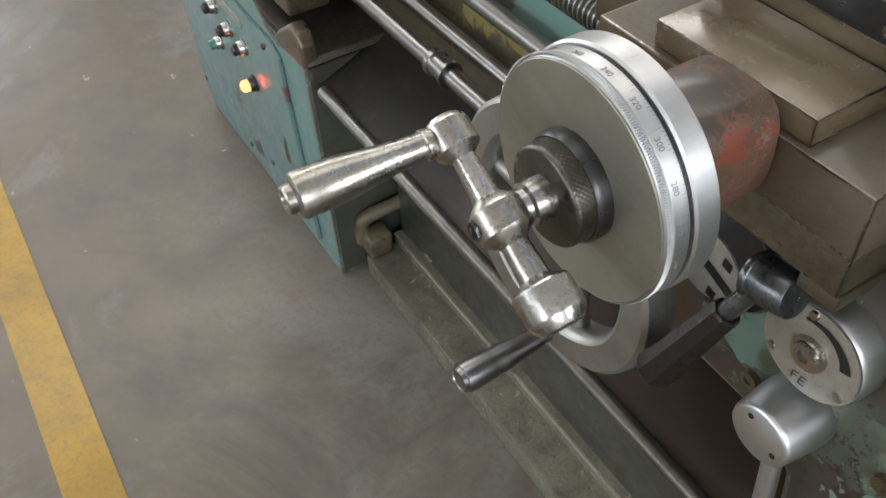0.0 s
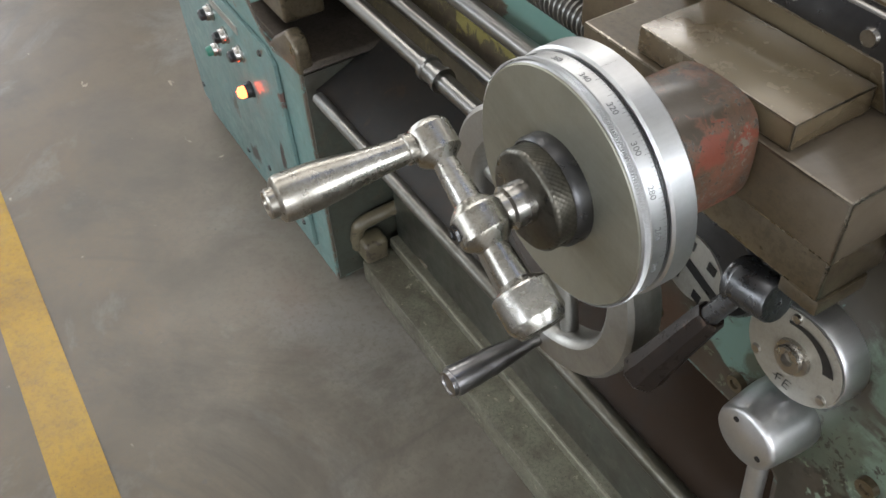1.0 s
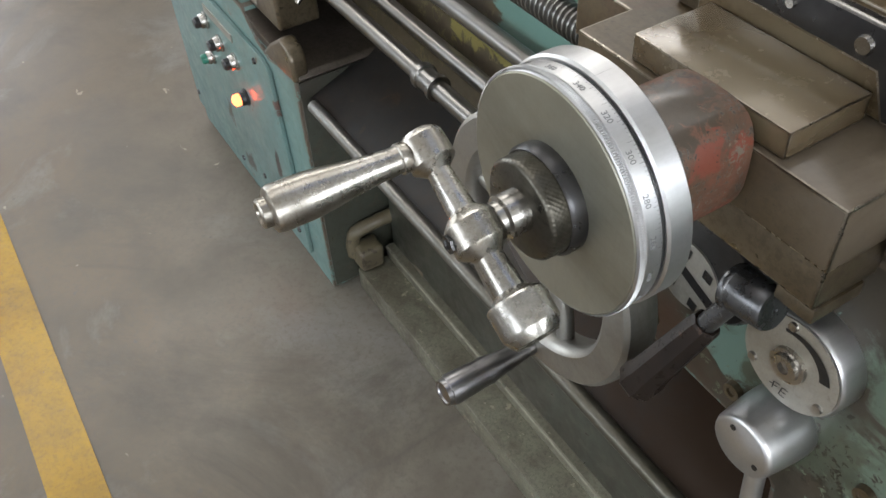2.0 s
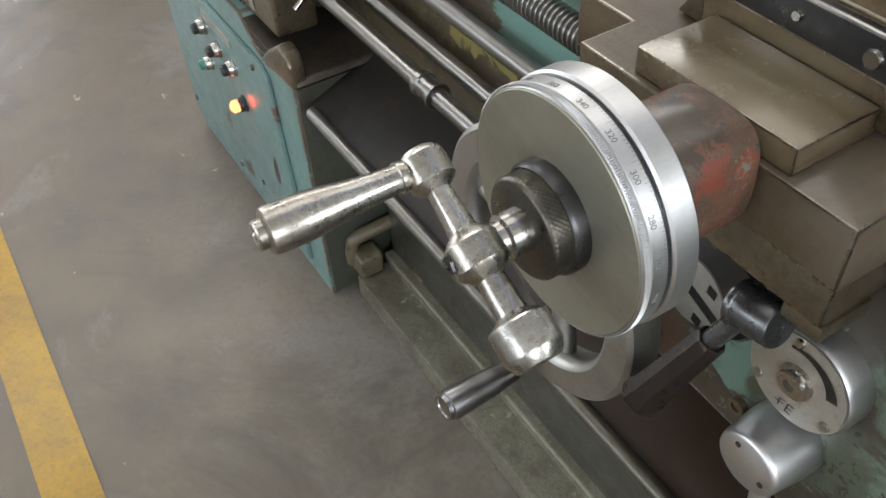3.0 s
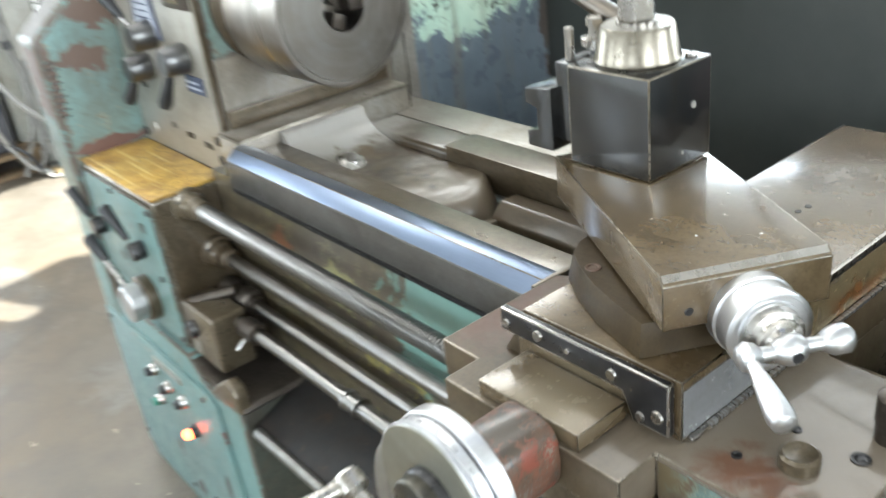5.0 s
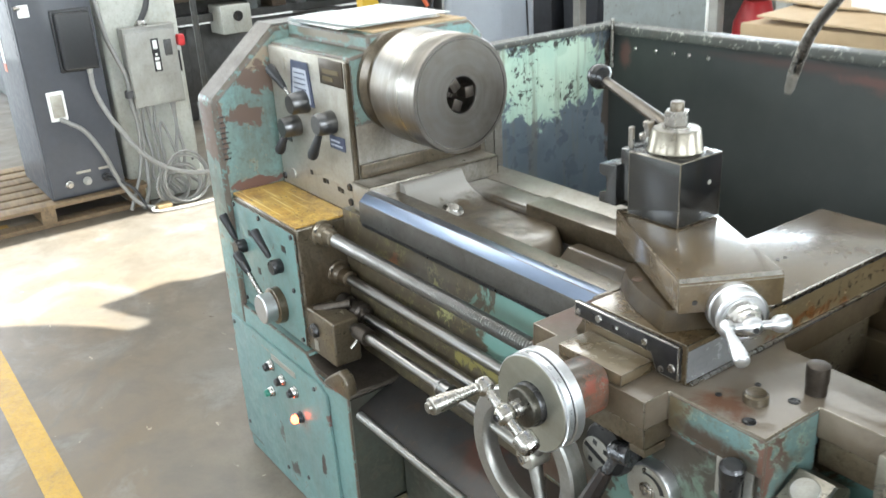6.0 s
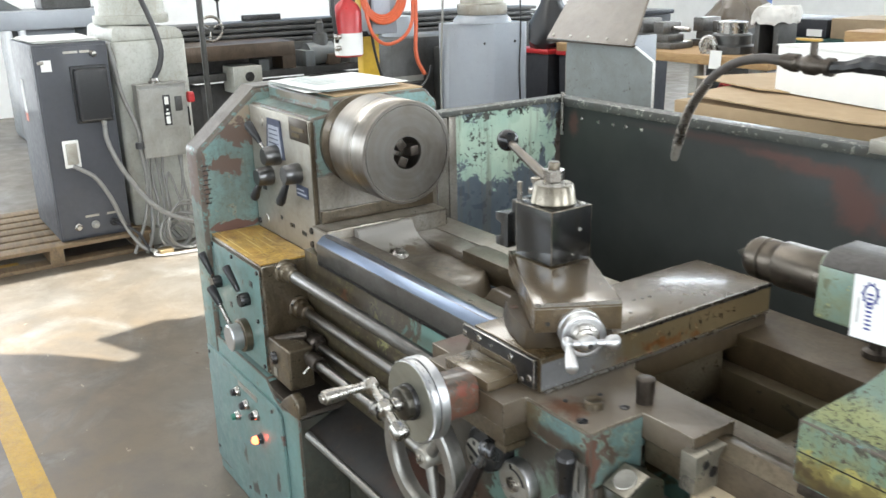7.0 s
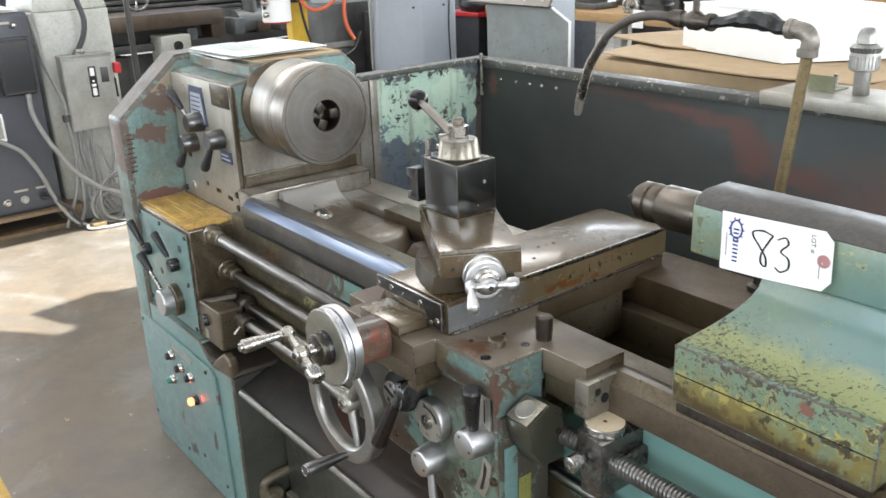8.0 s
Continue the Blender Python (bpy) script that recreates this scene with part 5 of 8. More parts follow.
for k in range(330):
    a = k * math.tau / 330
    for (y0, y1, sgn) in ((-0.4546, -0.4580, 1), (-0.4546, -0.4580, -1)):
        a2 = a + sgn * 0.02
        p = Vector((AX + 0.0612 * math.cos(a), y0, AZ + 0.0612 * math.sin(a)))
        q = Vector((AX + 0.0612 * math.cos(a2), y1, AZ + 0.0612 * math.sin(a2)))
        t = Vector((-math.sin(a), 0, math.cos(a))) * 0.00032
        o = Vector((math.cos(a), 0, math.sin(a))) * 0.00045
        vs = [kn.verts.new(c) for c in (p - t, p + t, q + t, q - t)]
        vt = [kn.verts.new(c) for c in (p + o, q + o)]
        kn.faces.new((vs[0], vs[3], vt[1], vt[0]))
        kn.faces.new((vs[1], vt[0], vt[1], vs[2]))
        kn.faces.new((vs[0], vt[0], vs[1]))
        kn.faces.new((vs[3], vs[2], vt[1]))
part("knurl_band", join(ring(-0.4545, -0.4581, 0.0607), kn), M_SATIN, dial, "fine knurled edge", smooth=0)
# scale: ticks, with figures each twentieth
def tick(a, w0, w1, half, r=0.06108):
    bm = bmesh.new()
    vs = []
    for yy in (w0, w1):
        for s in (-half, half):
            vs.append(bm.verts.new((AX + r * math.cos(a + s), yy, AZ + r * math.sin(a + s))))
    bm.faces.new((vs[0], vs[1], vs[3], vs[2]))
    return bm


M_ENGRAVE = plain("engraved_grey", (0.25, 0.25, 0.25), 0.6, 0.2, 0.2, 60, 0)
ticks = bmesh.new()
for k in range(200):
    a = k * math.tau / 200
    long = 0.0044 if k % 10 == 0 else 0.0034 if k % 5 == 0 else 0.0022
    join(ticks, tick(a, -0.4446, -0.4446 - long, 0.0015))
tk = part("scale_ticks", ticks, M_ENGRAVE, gr, smooth=0)
tk["kind"] = "stuff"


def figure_mesh(text, size, depth=0.0002):
    cu = bpy.data.curves.new("figure", "FONT")
    cu.body, cu.size, cu.extrude, cu.align_x, cu.align_y = text, size, depth, "CENTER", "CENTER"
    ob = bpy.data.objects.new("figure", cu)
    scene.collection.objects.link(ob)
    bpy.context.view_layer.update()
    me = bpy.data.meshes.new_from_object(ob.evaluated_get(bpy.context.evaluated_depsgraph_get()))
    bpy.data.objects.remove(ob)
    bpy.data.curves.remove(cu)
    bm = bmesh.new()
    bm.from_mesh(me)
    bpy.data.meshes.remove(me)
    return bm


for k in range(20):
    value = k * 20
    a = math.radians(84.5) + (value - 340) * math.tau / 400
    fb = figure_mesh(str(value), 0.0042, 0.0001)
    out = Vector((math.cos(a), 0, math.sin(a)))
    along = Vector((-math.sin(a), 0, math.cos(a)))
    m = Matrix((along, Vector((0, 1, 0)), out)).transposed()
    if m.determinant() < 0:
        m = Matrix((-along, Vector((0, 1, 0)), out)).transposed()
    bmesh.ops.transform(fb, matrix=Matrix.Translation(Vector((AX, -0.4505, AZ)) + out * 0.06105) @ m.to_4x4(), verts=fb.verts[:])
    part("figure", fb, M_ENGRAVE, gr, smooth=0)
part("datum_tick", tick(math.radians(85), -0.4335, -0.4425, 0.0010, 0.0625), M_ENGRAVE, dial, smooth=0)
CX, CZ = 0.747, 0.884
part("black_ring", lathe((CX - 0.002, -0.4592, CZ - 0.003), "-y", [(0, 0), (0, 0.0275), (0.006, 0.0275), (0.008, 0.026), (0.008, 0)], 48), M_BLACK, dial)
nut_profile = [(0, 0), (0, 0.0240)] + [(0.0008 + 0.0007 * k, 0.0250) for k in range(13)] + [(0.0105, 0.0242), (0.0115, 0.0228), (0.0115, 0)]
nut = lathe((CX - 0.001, -0.4665, CZ - 0.002), "-y", nut_profile, 240)
for v in nut.verts:
    d = Vector((v.co.x - CX + 0.001, 0, v.co.z - CZ + 0.002))
    if d.length > 0.0249:
        ang, h = math.atan2(d.z, d.x) * 60, (v.co.y + 0.4665) * 2400
        v.co += d.normalized() * 0.00028 * (abs(math.sin(ang / 2 + h / 2)) + abs(math.sin(ang / 2 - h / 2)) - 1.2)
M_NUT = oily_metal("dark_knurled_steel", (0.15, 0.145, 0.125), rough=0.3, stain=(0.07, 0.06, 0.045), amount=0.7, metal=0.9, scale=2.0)
part("knurled_nut", nut, M_NUT, dial, "knurled worn steel locking nut", smooth=60)
part("spindle_end", lathe((CX, -0.478, CZ), "-y", [(0, 0), (0, 0.0105), (0.010, 0.0105), (0.011, 0.0085), (0.018, 0.0085), (0.018, 0)], 32), M_STEEL, dial)

M_CRANK = oily_metal("worn_plated_steel", (0.54, 0.53, 0.505), rough=0.27, rvar=0.7, stain=(0.28, 0.24, 0.18), amount=0.8, metal=1.0, dots_amount=0.55, scale=3.2, relief=1.2, scratch=0.30)
# ball crank, turned as it rests
CRANK_Y = -0.505
arm = Vector((-0.0370, 0, 0.0195))
arm.normalize()
hub = Vector((CX + 0.003, CRANK_Y, CZ + 0.005))
crank = part("ball_crank", lathe(hub - arm * 0.055, arm, [(0, 0), (0, 0.0104), (0.0008, 0.0110), (0.0048, 0.0135), (0.0060, 0.0138), (0.0190, 0.0138), (0.0200, 0.0130), (0.0225, 0.0085), (0.0235, 0.0074), (0.0405, 0.0064), (0.0415, 0.0074), (0.0450, 0.0116), (0.0465, 0.0126), (0.0580, 0.0126), (0.0595, 0.0116), (0.0630, 0.0080), (0.0640, 0.0068), (0.0845, 0.0056), (0.0855, 0.0066), (0.0880, 0.0098), (0.0890, 0.0108), (0.1010, 0.0108), (0.1025, 0.0100), (0.1045, 0.0080), (0.1048, 0)], 48), M_CRANK, ca, "bright balanced ball crank handle", smooth=22)
part("set_screw", lathe(hub + Vector((0.0015, -0.0125, -0.001)), "-y", [(0, 0), (0, 0.0045), (0.0015, 0.0045), (0.0015, 0.0028), (0.0006, 0.0026), (0.0006, 0)], 6), M_BLACK, crank)
hj = hub + arm * 0.042
part("grip", lathe(hj + Vector((0, -0.009, 0)), (-0.03, -1, 0.0), [(0, 0), (0, 0.0064), (0.001, 0.0070), (0.0045, 0.0072), (0.0050, 0.0064), (0.0065, 0.0062), (0.0160, 0.0068), (0.028, 0.0080), (0.040, 0.0097), (0.048, 0.0105), (0.0625, 0.0106), (0.0645, 0.0100), (0.0655, 0.0086), (0.0658, 0.0066), (0.0690, 0.0066), (0.0698, 0.0058), (0.0698, 0.0042), (0.0680, 0.0040), (0.0680, 0)], 40), M_CRANK, crank, "polished worn steel grip", smooth=30)

M_DARKCHROME = oily_metal("worn_dark_chrome", (0.27, 0.265, 0.27), rough=0.30, stain=(0.18, 0.16, 0.14), amount=0.3, metal=1.0, dots_amount=0.15, relief=0.0, rvar=0.3, scratch=0.05)
# apron hand wheel
M_WHEEL = oily_metal("dull_cast_wheel", (0.38, 0.375, 0.355), rough=0.40, rvar=0.5, stain=(0.22, 0.20, 0.165), amount=0.7, metal=0.9, scratch=0.2, dots_amount=0.2)
WX, WZ, WY = 0.617, 0.690, -0.372
def wheel_rim():
    bm = bmesh.new()
    prof = [(0.0, 0.082), (0.004, 0.080), (0.013, 0.0815), (0.016, 0.085), (0.016, 0.106), (0.013, 0.1095), (0.003, 0.1105), (-0.010, 0.1095), (-0.012, 0.106), (-0.012, 0.086), (-0.010, 0.0825)]
    seg = 72
    rings = [[bm.verts.new((WX + r * math.cos(k * math.tau / seg), WY + 0.014 - h, WZ + r * math.sin(k * math.tau / seg))) for k in range(seg)] for h, r in prof]
    n = len(rings)
    for i in range(n):
        for k in range(seg):
            bm.faces.new((rings[i][k], rings[i][(k + 1) % seg], rings[(i + 1) % n][(k + 1) % seg], rings[(i + 1) % n][k]))
    return bm


wheel = part("hand_wheel", wheel_rim(), M_WHEEL, ca, "large silver spoked hand wheel")
for k, ang in enumerate((-68, 52, 172)):
    a = math.radians(ang)
    d = Vector((math.cos(a), 0, math.sin(a)))
    p, q = Vector((WX, WY + 0.022, WZ)) + d * 0.016, Vector((WX, WY + 0.014, WZ)) + d * 0.084
    sp = tube([p, p.lerp(q, 0.5), q], 0.009, 12, 4, lambda t: 0.011 - 0.004 * t)
    part("spoke", sp, M_WHEEL, wheel)
part("wheel_hub", lathe((WX, WY + 0.04, WZ), "-y", [(0, 0), (0, 0.020), (0.030, 0.019), (0.034, 0.016), (0.034, 0.0)], 36), M_PLATE, wheel)
part("hub_screw", lathe((WX, WY + 0.006, WZ), "-y", [(0, 0), (0, 0.0085), (0.006, 0.0085), (0.006, 0.0045), (0.003, 0.004), (0.003, 0)], 6), M_STEEL, wheel)
part("wheel_grip", lathe((WX + 0.010, WY - 0.002, WZ - 0.096), (0.04, -1, 0.06), [(0, 0), (0, 0.0066), (0.003, 0.0072), (0.005, 0.0066), (0.008, 0.0072), (0.034, 0.0100), (0.048, 0.0118), (0.052, 0.0112), (0.056, 0.0118), (0.080, 0.0126), (0.083, 0.0120), (0.0835, 0.0108), (0.087, 0.0104), (0.087, 0.0085), (0.0855, 0.008), (0.0855, 0)], 36), M_DARKCHROME, wheel, "long polished steel grip")

# apron
apron = part("apron", prism("y", -0.300, -0.195, [(0.560, 0.612), (0.775, 0.604), (0.812, 0.575), (0.828, 0.44), (0.955, 0.44), (0.955, 0.8195), (0.633, 0.8055), (0.560, 0.79)], 0.006, 3, edge=1), [M_APRON, M_EDGE_BROWN], ca, "apron casting with teal paint worn to brown metal")
part("apron_side", box(0.9555, 0.964, -0.298, -0.200, 0.43, 0.788, 0.003), M_APRON, apron)
M_LIME = painted("lime_yellow_paint", (0.20, 0.20, 0.045), chip=(0.05, 0.045, 0.03), wear=0.45, grime=0.7, rough=0.4, scale=2.0)
part("painted_strip", box(0.9642, 0.9667, -0.266, -0.240, 0.44, 0.672, 0.001), M_LIME, apron, "lime yellow painted strip")
part("painted_strip", box(0.9642, 0.9665, -0.294, -0.268, 0.44, 0.735, 0.001), M_TEAL, apron, "bright blue-teal painted strip")
# round graduated plate with arc
fe = part("depth_dial", lathe((0.8065, -0.300, 0.722), "-y", [(0, 0), (0, 0.0375), (0.016, 0.0372), (0.0185, 0.0355), (0.0192, 0.0), ], 64), M_SATIN, apron, "round silver dial with black arc and screws")
part("dial_face", lathe((0.8065, -0.3190, 0.722), "-y", [(0, 0), (0, 0.0345), (0.001, 0.0345), (0.001, 0)], 64), M_PLATE, fe)
arc = bmesh.new()
prev = None
for k in range(18):
    t = k / 17
    a = math.radians(112 - 98 * t)
    w = 0.0012 + 0.0026 * t
    cur = [arc.verts.new((0.8065 + r * math.cos(a), -0.3204, 0.722 + r * math.sin(a))) for r in (0.0250 - w, 0.0250 + w)]
    if prev:
        arc.faces.new((prev[0], prev[1], cur[1], cur[0]))
    prev = cur
part("black_arc", arc, M_BLACK, fe, smooth=0)
part("centre_boss", lathe((0.8065, -0.320, 0.722), "-y", [(0, 0), (0, 0.0125), (0.003, 0.0125), (0.0032, 0.0095), (0.006, 0.009), (0.006, 0.0042), (0.002, 0.004), (0.002, 0)], 36), M_STEEL, fe)
for a in (100, 215, -30):
    part("screw", lathe((0.8065 + 0.030 * math.cos(math.radians(a)), -0.320, 0.722 + 0.030 * math.sin(math.radians(a))), "-y", [(0, 0), (0, 0.0035), (0.0018, 0.003), (0.0018, 0)], 12), M_STEEL, fe)
mk = bmesh.new()
for x0, z0, x1, z1 in ((0.8045, 0.6995, 0.8045, 0.6935), (0.8045, 0.6995, 0.8085, 0.7005), (0.802, 0.6965, 0.8075, 0.6970), (0.811, 0.7000, 0.8100, 0.6930), (0.811, 0.7000, 0.8150, 0.7005), (0.8105, 0.6965, 0.8140, 0.6970), (0.8100, 0.6930, 0.8140, 0.6930)):
    d = Vector((x1 - x0, 0, z1 - z0)).normalized() * 0.0004
    n = Vector((-d.z, 0, d.x))
    vs = [mk.verts.new(Vector((x - 0.0035, -0.3204, z)) + s) for x, z, s in ((x0, z0, n - d), (x1, z1, n + d), (x1, z1, -n + d), (x0, z0, -n - d))]
    mk.faces.new(vs)
part("drawn_mark", mk, M_BLACK, fe, smooth=0)


def clutch_knob(x, z, label):
    k = part("clutch_knob", lathe((x, -0.292, z), "-y", [(0, 0), (0, 0.0240), (0.006, 0.0258), (0.014, 0.0266), (0.022, 0.0264), (0.0455, 0.0240), (0.0482, 0.0228), (0.0495, 0.0205), (0.0499, 0)], 56), M_SATIN, apron, label)
    for a in (125, -20):
        part("pin_hole", lathe((x + 0.0150 * math.cos(math.radians(a)), -0.3416, z + 0.0150 * math.sin(math.radians(a))), "-y", [(0, 0), (0, 0.0022), (0.0006, 0.0022), (0.0006, 0)], 12), M_BLACK, k)
    return k


k1 = clutch_knob(0.806, 0.650, "turned aluminium clutch knob with steel bar")
part("bar", rod((0.806, -0.318, 0.650), (0.10, -0.02, -1), 0.125, 0.0072), M_SATIN, k1)
k2 = clutch_knob(0.925, 0.742, "turned aluminium clutch knob with dark lever")
part("lever", lathe((0.925, -0.322, 0.760), (0.14, -0.12, 1), [(0, 0), (0, 0.010), (0.012, 0.010), (0.055, 0.0125), (0.066, 0.0145), (0.078, 0.0145), (0.082, 0.011), (0.082, 0)], 20), M_BLACK, k2)
pl = part("lever_plate", prism("y", -0.3045, -0.3005, [(0.895, 0.765), (0.945, 0.755), (0.945, 0.818), (0.895, 0.825)], 0.001), M_PLATE, apron, "small silver instruction plate")
part("plate_bar", box(0.932, 0.934, -0.3052, -0.3046, 0.77, 0.81, 0), M_BLACK, pl)
sc2 = part("sector_plate", prism("y", -0.3045, -0.3005, [(0.905, 0.64), (0.925, 0.632), (0.94, 0.66), (0.945, 0.70), (0.928, 0.71), (0.918, 0.67)], 0.001), M_PLATE, apron, "curved silver index plate")
part("plate_bar", prism("y", -0.3053, -0.3046, [(0.918, 0.645), (0.926, 0.648), (0.936, 0.69), (0.930, 0.70), (0.926, 0.67)], 0), M_BLACK, sc2)
for x, z in ((0.872, 0.648), (0.948, 0.672), (0.90, 0.60), (0.86, 0.585), (0.765, 0.635), (0.68, 0.632)):
    part("bolt", lathe((x, -0.300, z), "-y", [(0, 0), (0, 0.0075), (0.005, 0.007), (0.005, 0.004), (0.003, 0.0035), (0.003, 0)], 16), M_IRON, apron)
# dark feed lever with indexed boss
boss = part("feed_boss", lathe((0.745, -0.300, 0.757), "-y", [(0, 0), (0, 0.040), (0.030, 0.038), (0.034, 0.035), (0.034, 0)], 48), M_BLACK, apron, "dark round feed selector boss")
part("index_plate", lathe((0.731, -0.334, 0.743), "-y", [(0, 0), (0, 0.026), (0.0015, 0.026), (0.0015, 0)], 48), M_PLATE, boss)
part("index_bar", prism("y", -0.3362, -0.3357, [(0.708, 0.750), (0.711, 0.756), (0.755, 0.738), (0.752, 0.731)], 0), M_BLACK, boss)
for x, z in ((0.720, 0.732), (0.740, 0.724), (0.728, 0.762), (0.747, 0.755)):
    part("index_mark", prism("y", -0.3362, -0.3357, [(x - 0.004, z - 0.003), (x + 0.003, z - 0.005), (x + 0.004, z + 0.002), (x - 0.003, z + 0.004)], 0), M_BLACK, boss)
M_BLUED = oily_metal("blued_lever_steel", (0.17, 0.175, 0.185), rough=0.27, stain=(0.08, 0.075, 0.07), amount=0.7, metal=0.9, dots_amount=0.3)
lev = part("feed_lever", lathe((0.774, -0.347, 0.778), (1, 0, 0.22), [(0, 0), (0, 0.0146), (0.003, 0.0150), (0.004, 0.0146), (0.0045, 0.0138), (0.0275, 0.0138), (0.029, 0.0128), (0.0292, 0.0022), (0.0286, 0.0020), (0.0286, 0)], 44), M_BLUED, apron, "blackened steel feed lever with faceted grip")
part("shank", rod_between((0.782, -0.352, 0.779), (0.7705, -0.3605, 0.749), 0.0064), M_BLUED, lev)
gp, gq = Vector((0.7715, -0.359, 0.752)), Vector((0.7405, -0.3755, 0.671))
gl = (gq - gp).length
part("grip", lathe(gp, gq - gp, [(0, 0), (0, 0.0088), (0.003, 0.0102), (gl * 0.80, 0.0132), (gl * 0.84, 0.0147), (gl * 0.95, 0.0146), (gl * 0.99, 0.0126), (gl, 0.0105), (gl, 0)], 8), M_GRIP, lev, "black faceted plastic grip", smooth=25)

# cross slide and its front wiper
XZ, CSX = 0.932, 0.834
xs = part("cross_slide", prism("y", -0.291, 0.235, [(0.662, 0.8775), (CSX, 0.8775), (CSX, XZ), (0.672, XZ), (0.662, 0.915)], 0.0012, edge=1), [M_GROUND, M_EDGE], ca, "long oily cross slide with bright edges")
part("edge_strip", box(CSX - 0.0022, CSX + 0.0016, -0.13, 0.2345, XZ - 0.0042, XZ + 0.0005, 0.0005), M_STEEL, xs, "bright worn upper edge")
part("edge_groove", box(CSX + 0.0001, CSX + 0.0010, -0.10, 0.234, XZ - 0.0075, XZ - 0.0048, 0), M_BLACK, xs)
part("gib_strip", box(CSX + 0.0007, CSX + 0.0052, -0.285, 0.23, 0.8772, 0.8806, 0.0008), M_STEEL, xs, "bright gib strip")
# bare steel whose bluish tone also carries the sky's reflection
M_BARE_FACE = patched(oily_metal("bare_blue_grey_face", (0.34, 0.35, 0.36), rough=0.24, rvar=0.5, stain=(0.22, 0.21, 0.20), amount=0.6, metal=0.55, dots_amount=0.35, relief=0.6),
                      ((0.83, 0.09, 0.90), (0.2, 0.50, 0.5), 0.5, 18, (0.215, 0.160, 0.085), 0.25),
                      ((0.83, -0.04, 0.89), (0.2, 0.40, 0.05), 1.7, 40, (0.20, 0.085, 0.025), 0.12),
                      ((0.83, 0.05, 0.905), (0.2, 0.50, 0.06), 2.4, 90, (0.035, 0.022, 0.012)))
part("side_face", box(CSX + 0.0001, CSX + 0.0006, -0.290, 0.234, 0.8814, XZ - 0.0080, 0), M_BARE_FACE, xs, "bare slide side, oily brown towards the rear")
ridges = bmesh.new()
for k in range(70):
    y = -0.262 + 0.0042 * k + 0.0011 * math.sin(k * 2.3)
    join(ridges, box(CSX + 0.0012, CSX + 0.0056, y, y + 0.0013, 0.8774, 0.8810, 0))
part("gib_marks", ridges, M_SATIN, xs, "fine marks along the gib strip", smooth=0)
part("left_skirt", prism("y", -0.288, 0.20, [(0.640, 0.8775), (0.6615, 0.8775), (0.6615, 0.912), (0.655, 0.900)], 0.002), M_IRON, xs)
wp = part("front_wiper", prism("y", -0.3005, -0.2925, [(0.652, 0.909), (0.785, 0.907), (0.795, 0.884), (0.829, 0.884), (0.829, 0.931), (0.652, 0.931)], 0.002, edge=1), [M_BLACK, M_STEEL], xs, "black wiper plate with bright screws")
for x, z, r in ((0.660, 0.918, 0.0042), (0.697, 0.920, 0.0055), (0.776, 0.918, 0.0052), (0.819, 0.899, 0.0058), (0.803, 0.892, 0.0042), (0.731, 0.920, 0.003)):
    part("screw", lathe((x, -0.3005, z), "-y", [(0, 0), (0, r), (0.0022, r * 0.85), (0.0022, 0)], 16), M_STEEL, wp)
for x, y in ((0.748, -0.014), (0.751, 0.003), (0.753, 0.018), (0.785, -0.06)):
    part("dent", lathe((x, y, XZ), "z", [(0, 0), (0, 0.0035), (0.0006, 0.003), (0.0004, 0)], 10), M_BLACK, xs)

# compound rest, swivelled thirty degrees
A = Vector((-0.866, 0.5, 0))
B = Vector((0.5, 0.866, 0))
F0 = Vector((0.809, -0.2845, 0))
TURN_C = Matrix(((A.x, B.x, 0), (A.y, B.y, 0), (0, 0, 1)))


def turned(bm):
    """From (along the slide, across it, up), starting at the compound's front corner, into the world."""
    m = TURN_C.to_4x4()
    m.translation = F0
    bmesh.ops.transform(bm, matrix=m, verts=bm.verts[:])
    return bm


def cpt(a, b, z):
    return F0 + A * a + B * b + Vector((0, 0, z))


M_RUSTY = painted("rusty_brown_iron", (0.075, 0.030, 0.012), chip=(0.02, 0.012, 0.008), wear=0.42, grime=0.6, rough=0.5, scale=3.0)
M_COMPOUND_SIDE = oily_metal("darker_olive_slide_side", (0.066, 0.050, 0.026), rough=0.42, rvar=0.6, stain=(0.045, 0.030, 0.015), amount=1.0, metal=0.05, dots_amount=0.6, oil=0.0, relief=0.5, scale=1.8)
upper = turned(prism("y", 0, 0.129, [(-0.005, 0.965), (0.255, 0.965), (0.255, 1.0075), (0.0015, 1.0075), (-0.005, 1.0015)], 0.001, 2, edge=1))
upper.normal_update()
# faces on the -B side take a darker olive than the top
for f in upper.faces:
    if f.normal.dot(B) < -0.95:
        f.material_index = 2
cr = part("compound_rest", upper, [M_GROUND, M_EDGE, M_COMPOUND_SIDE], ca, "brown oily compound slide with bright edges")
# steel strip laid over the chamfer to paint its bright reflection
part("bright_chamfer", turned(prism("y", 0.0015, 0.1275, [(-0.0052, 1.0012), (-0.0049, 1.0010), (0.0018, 1.0072), (0.0016, 1.0078)], 0)), M_STEEL, cr, "chamfer strip brightened for its glint")


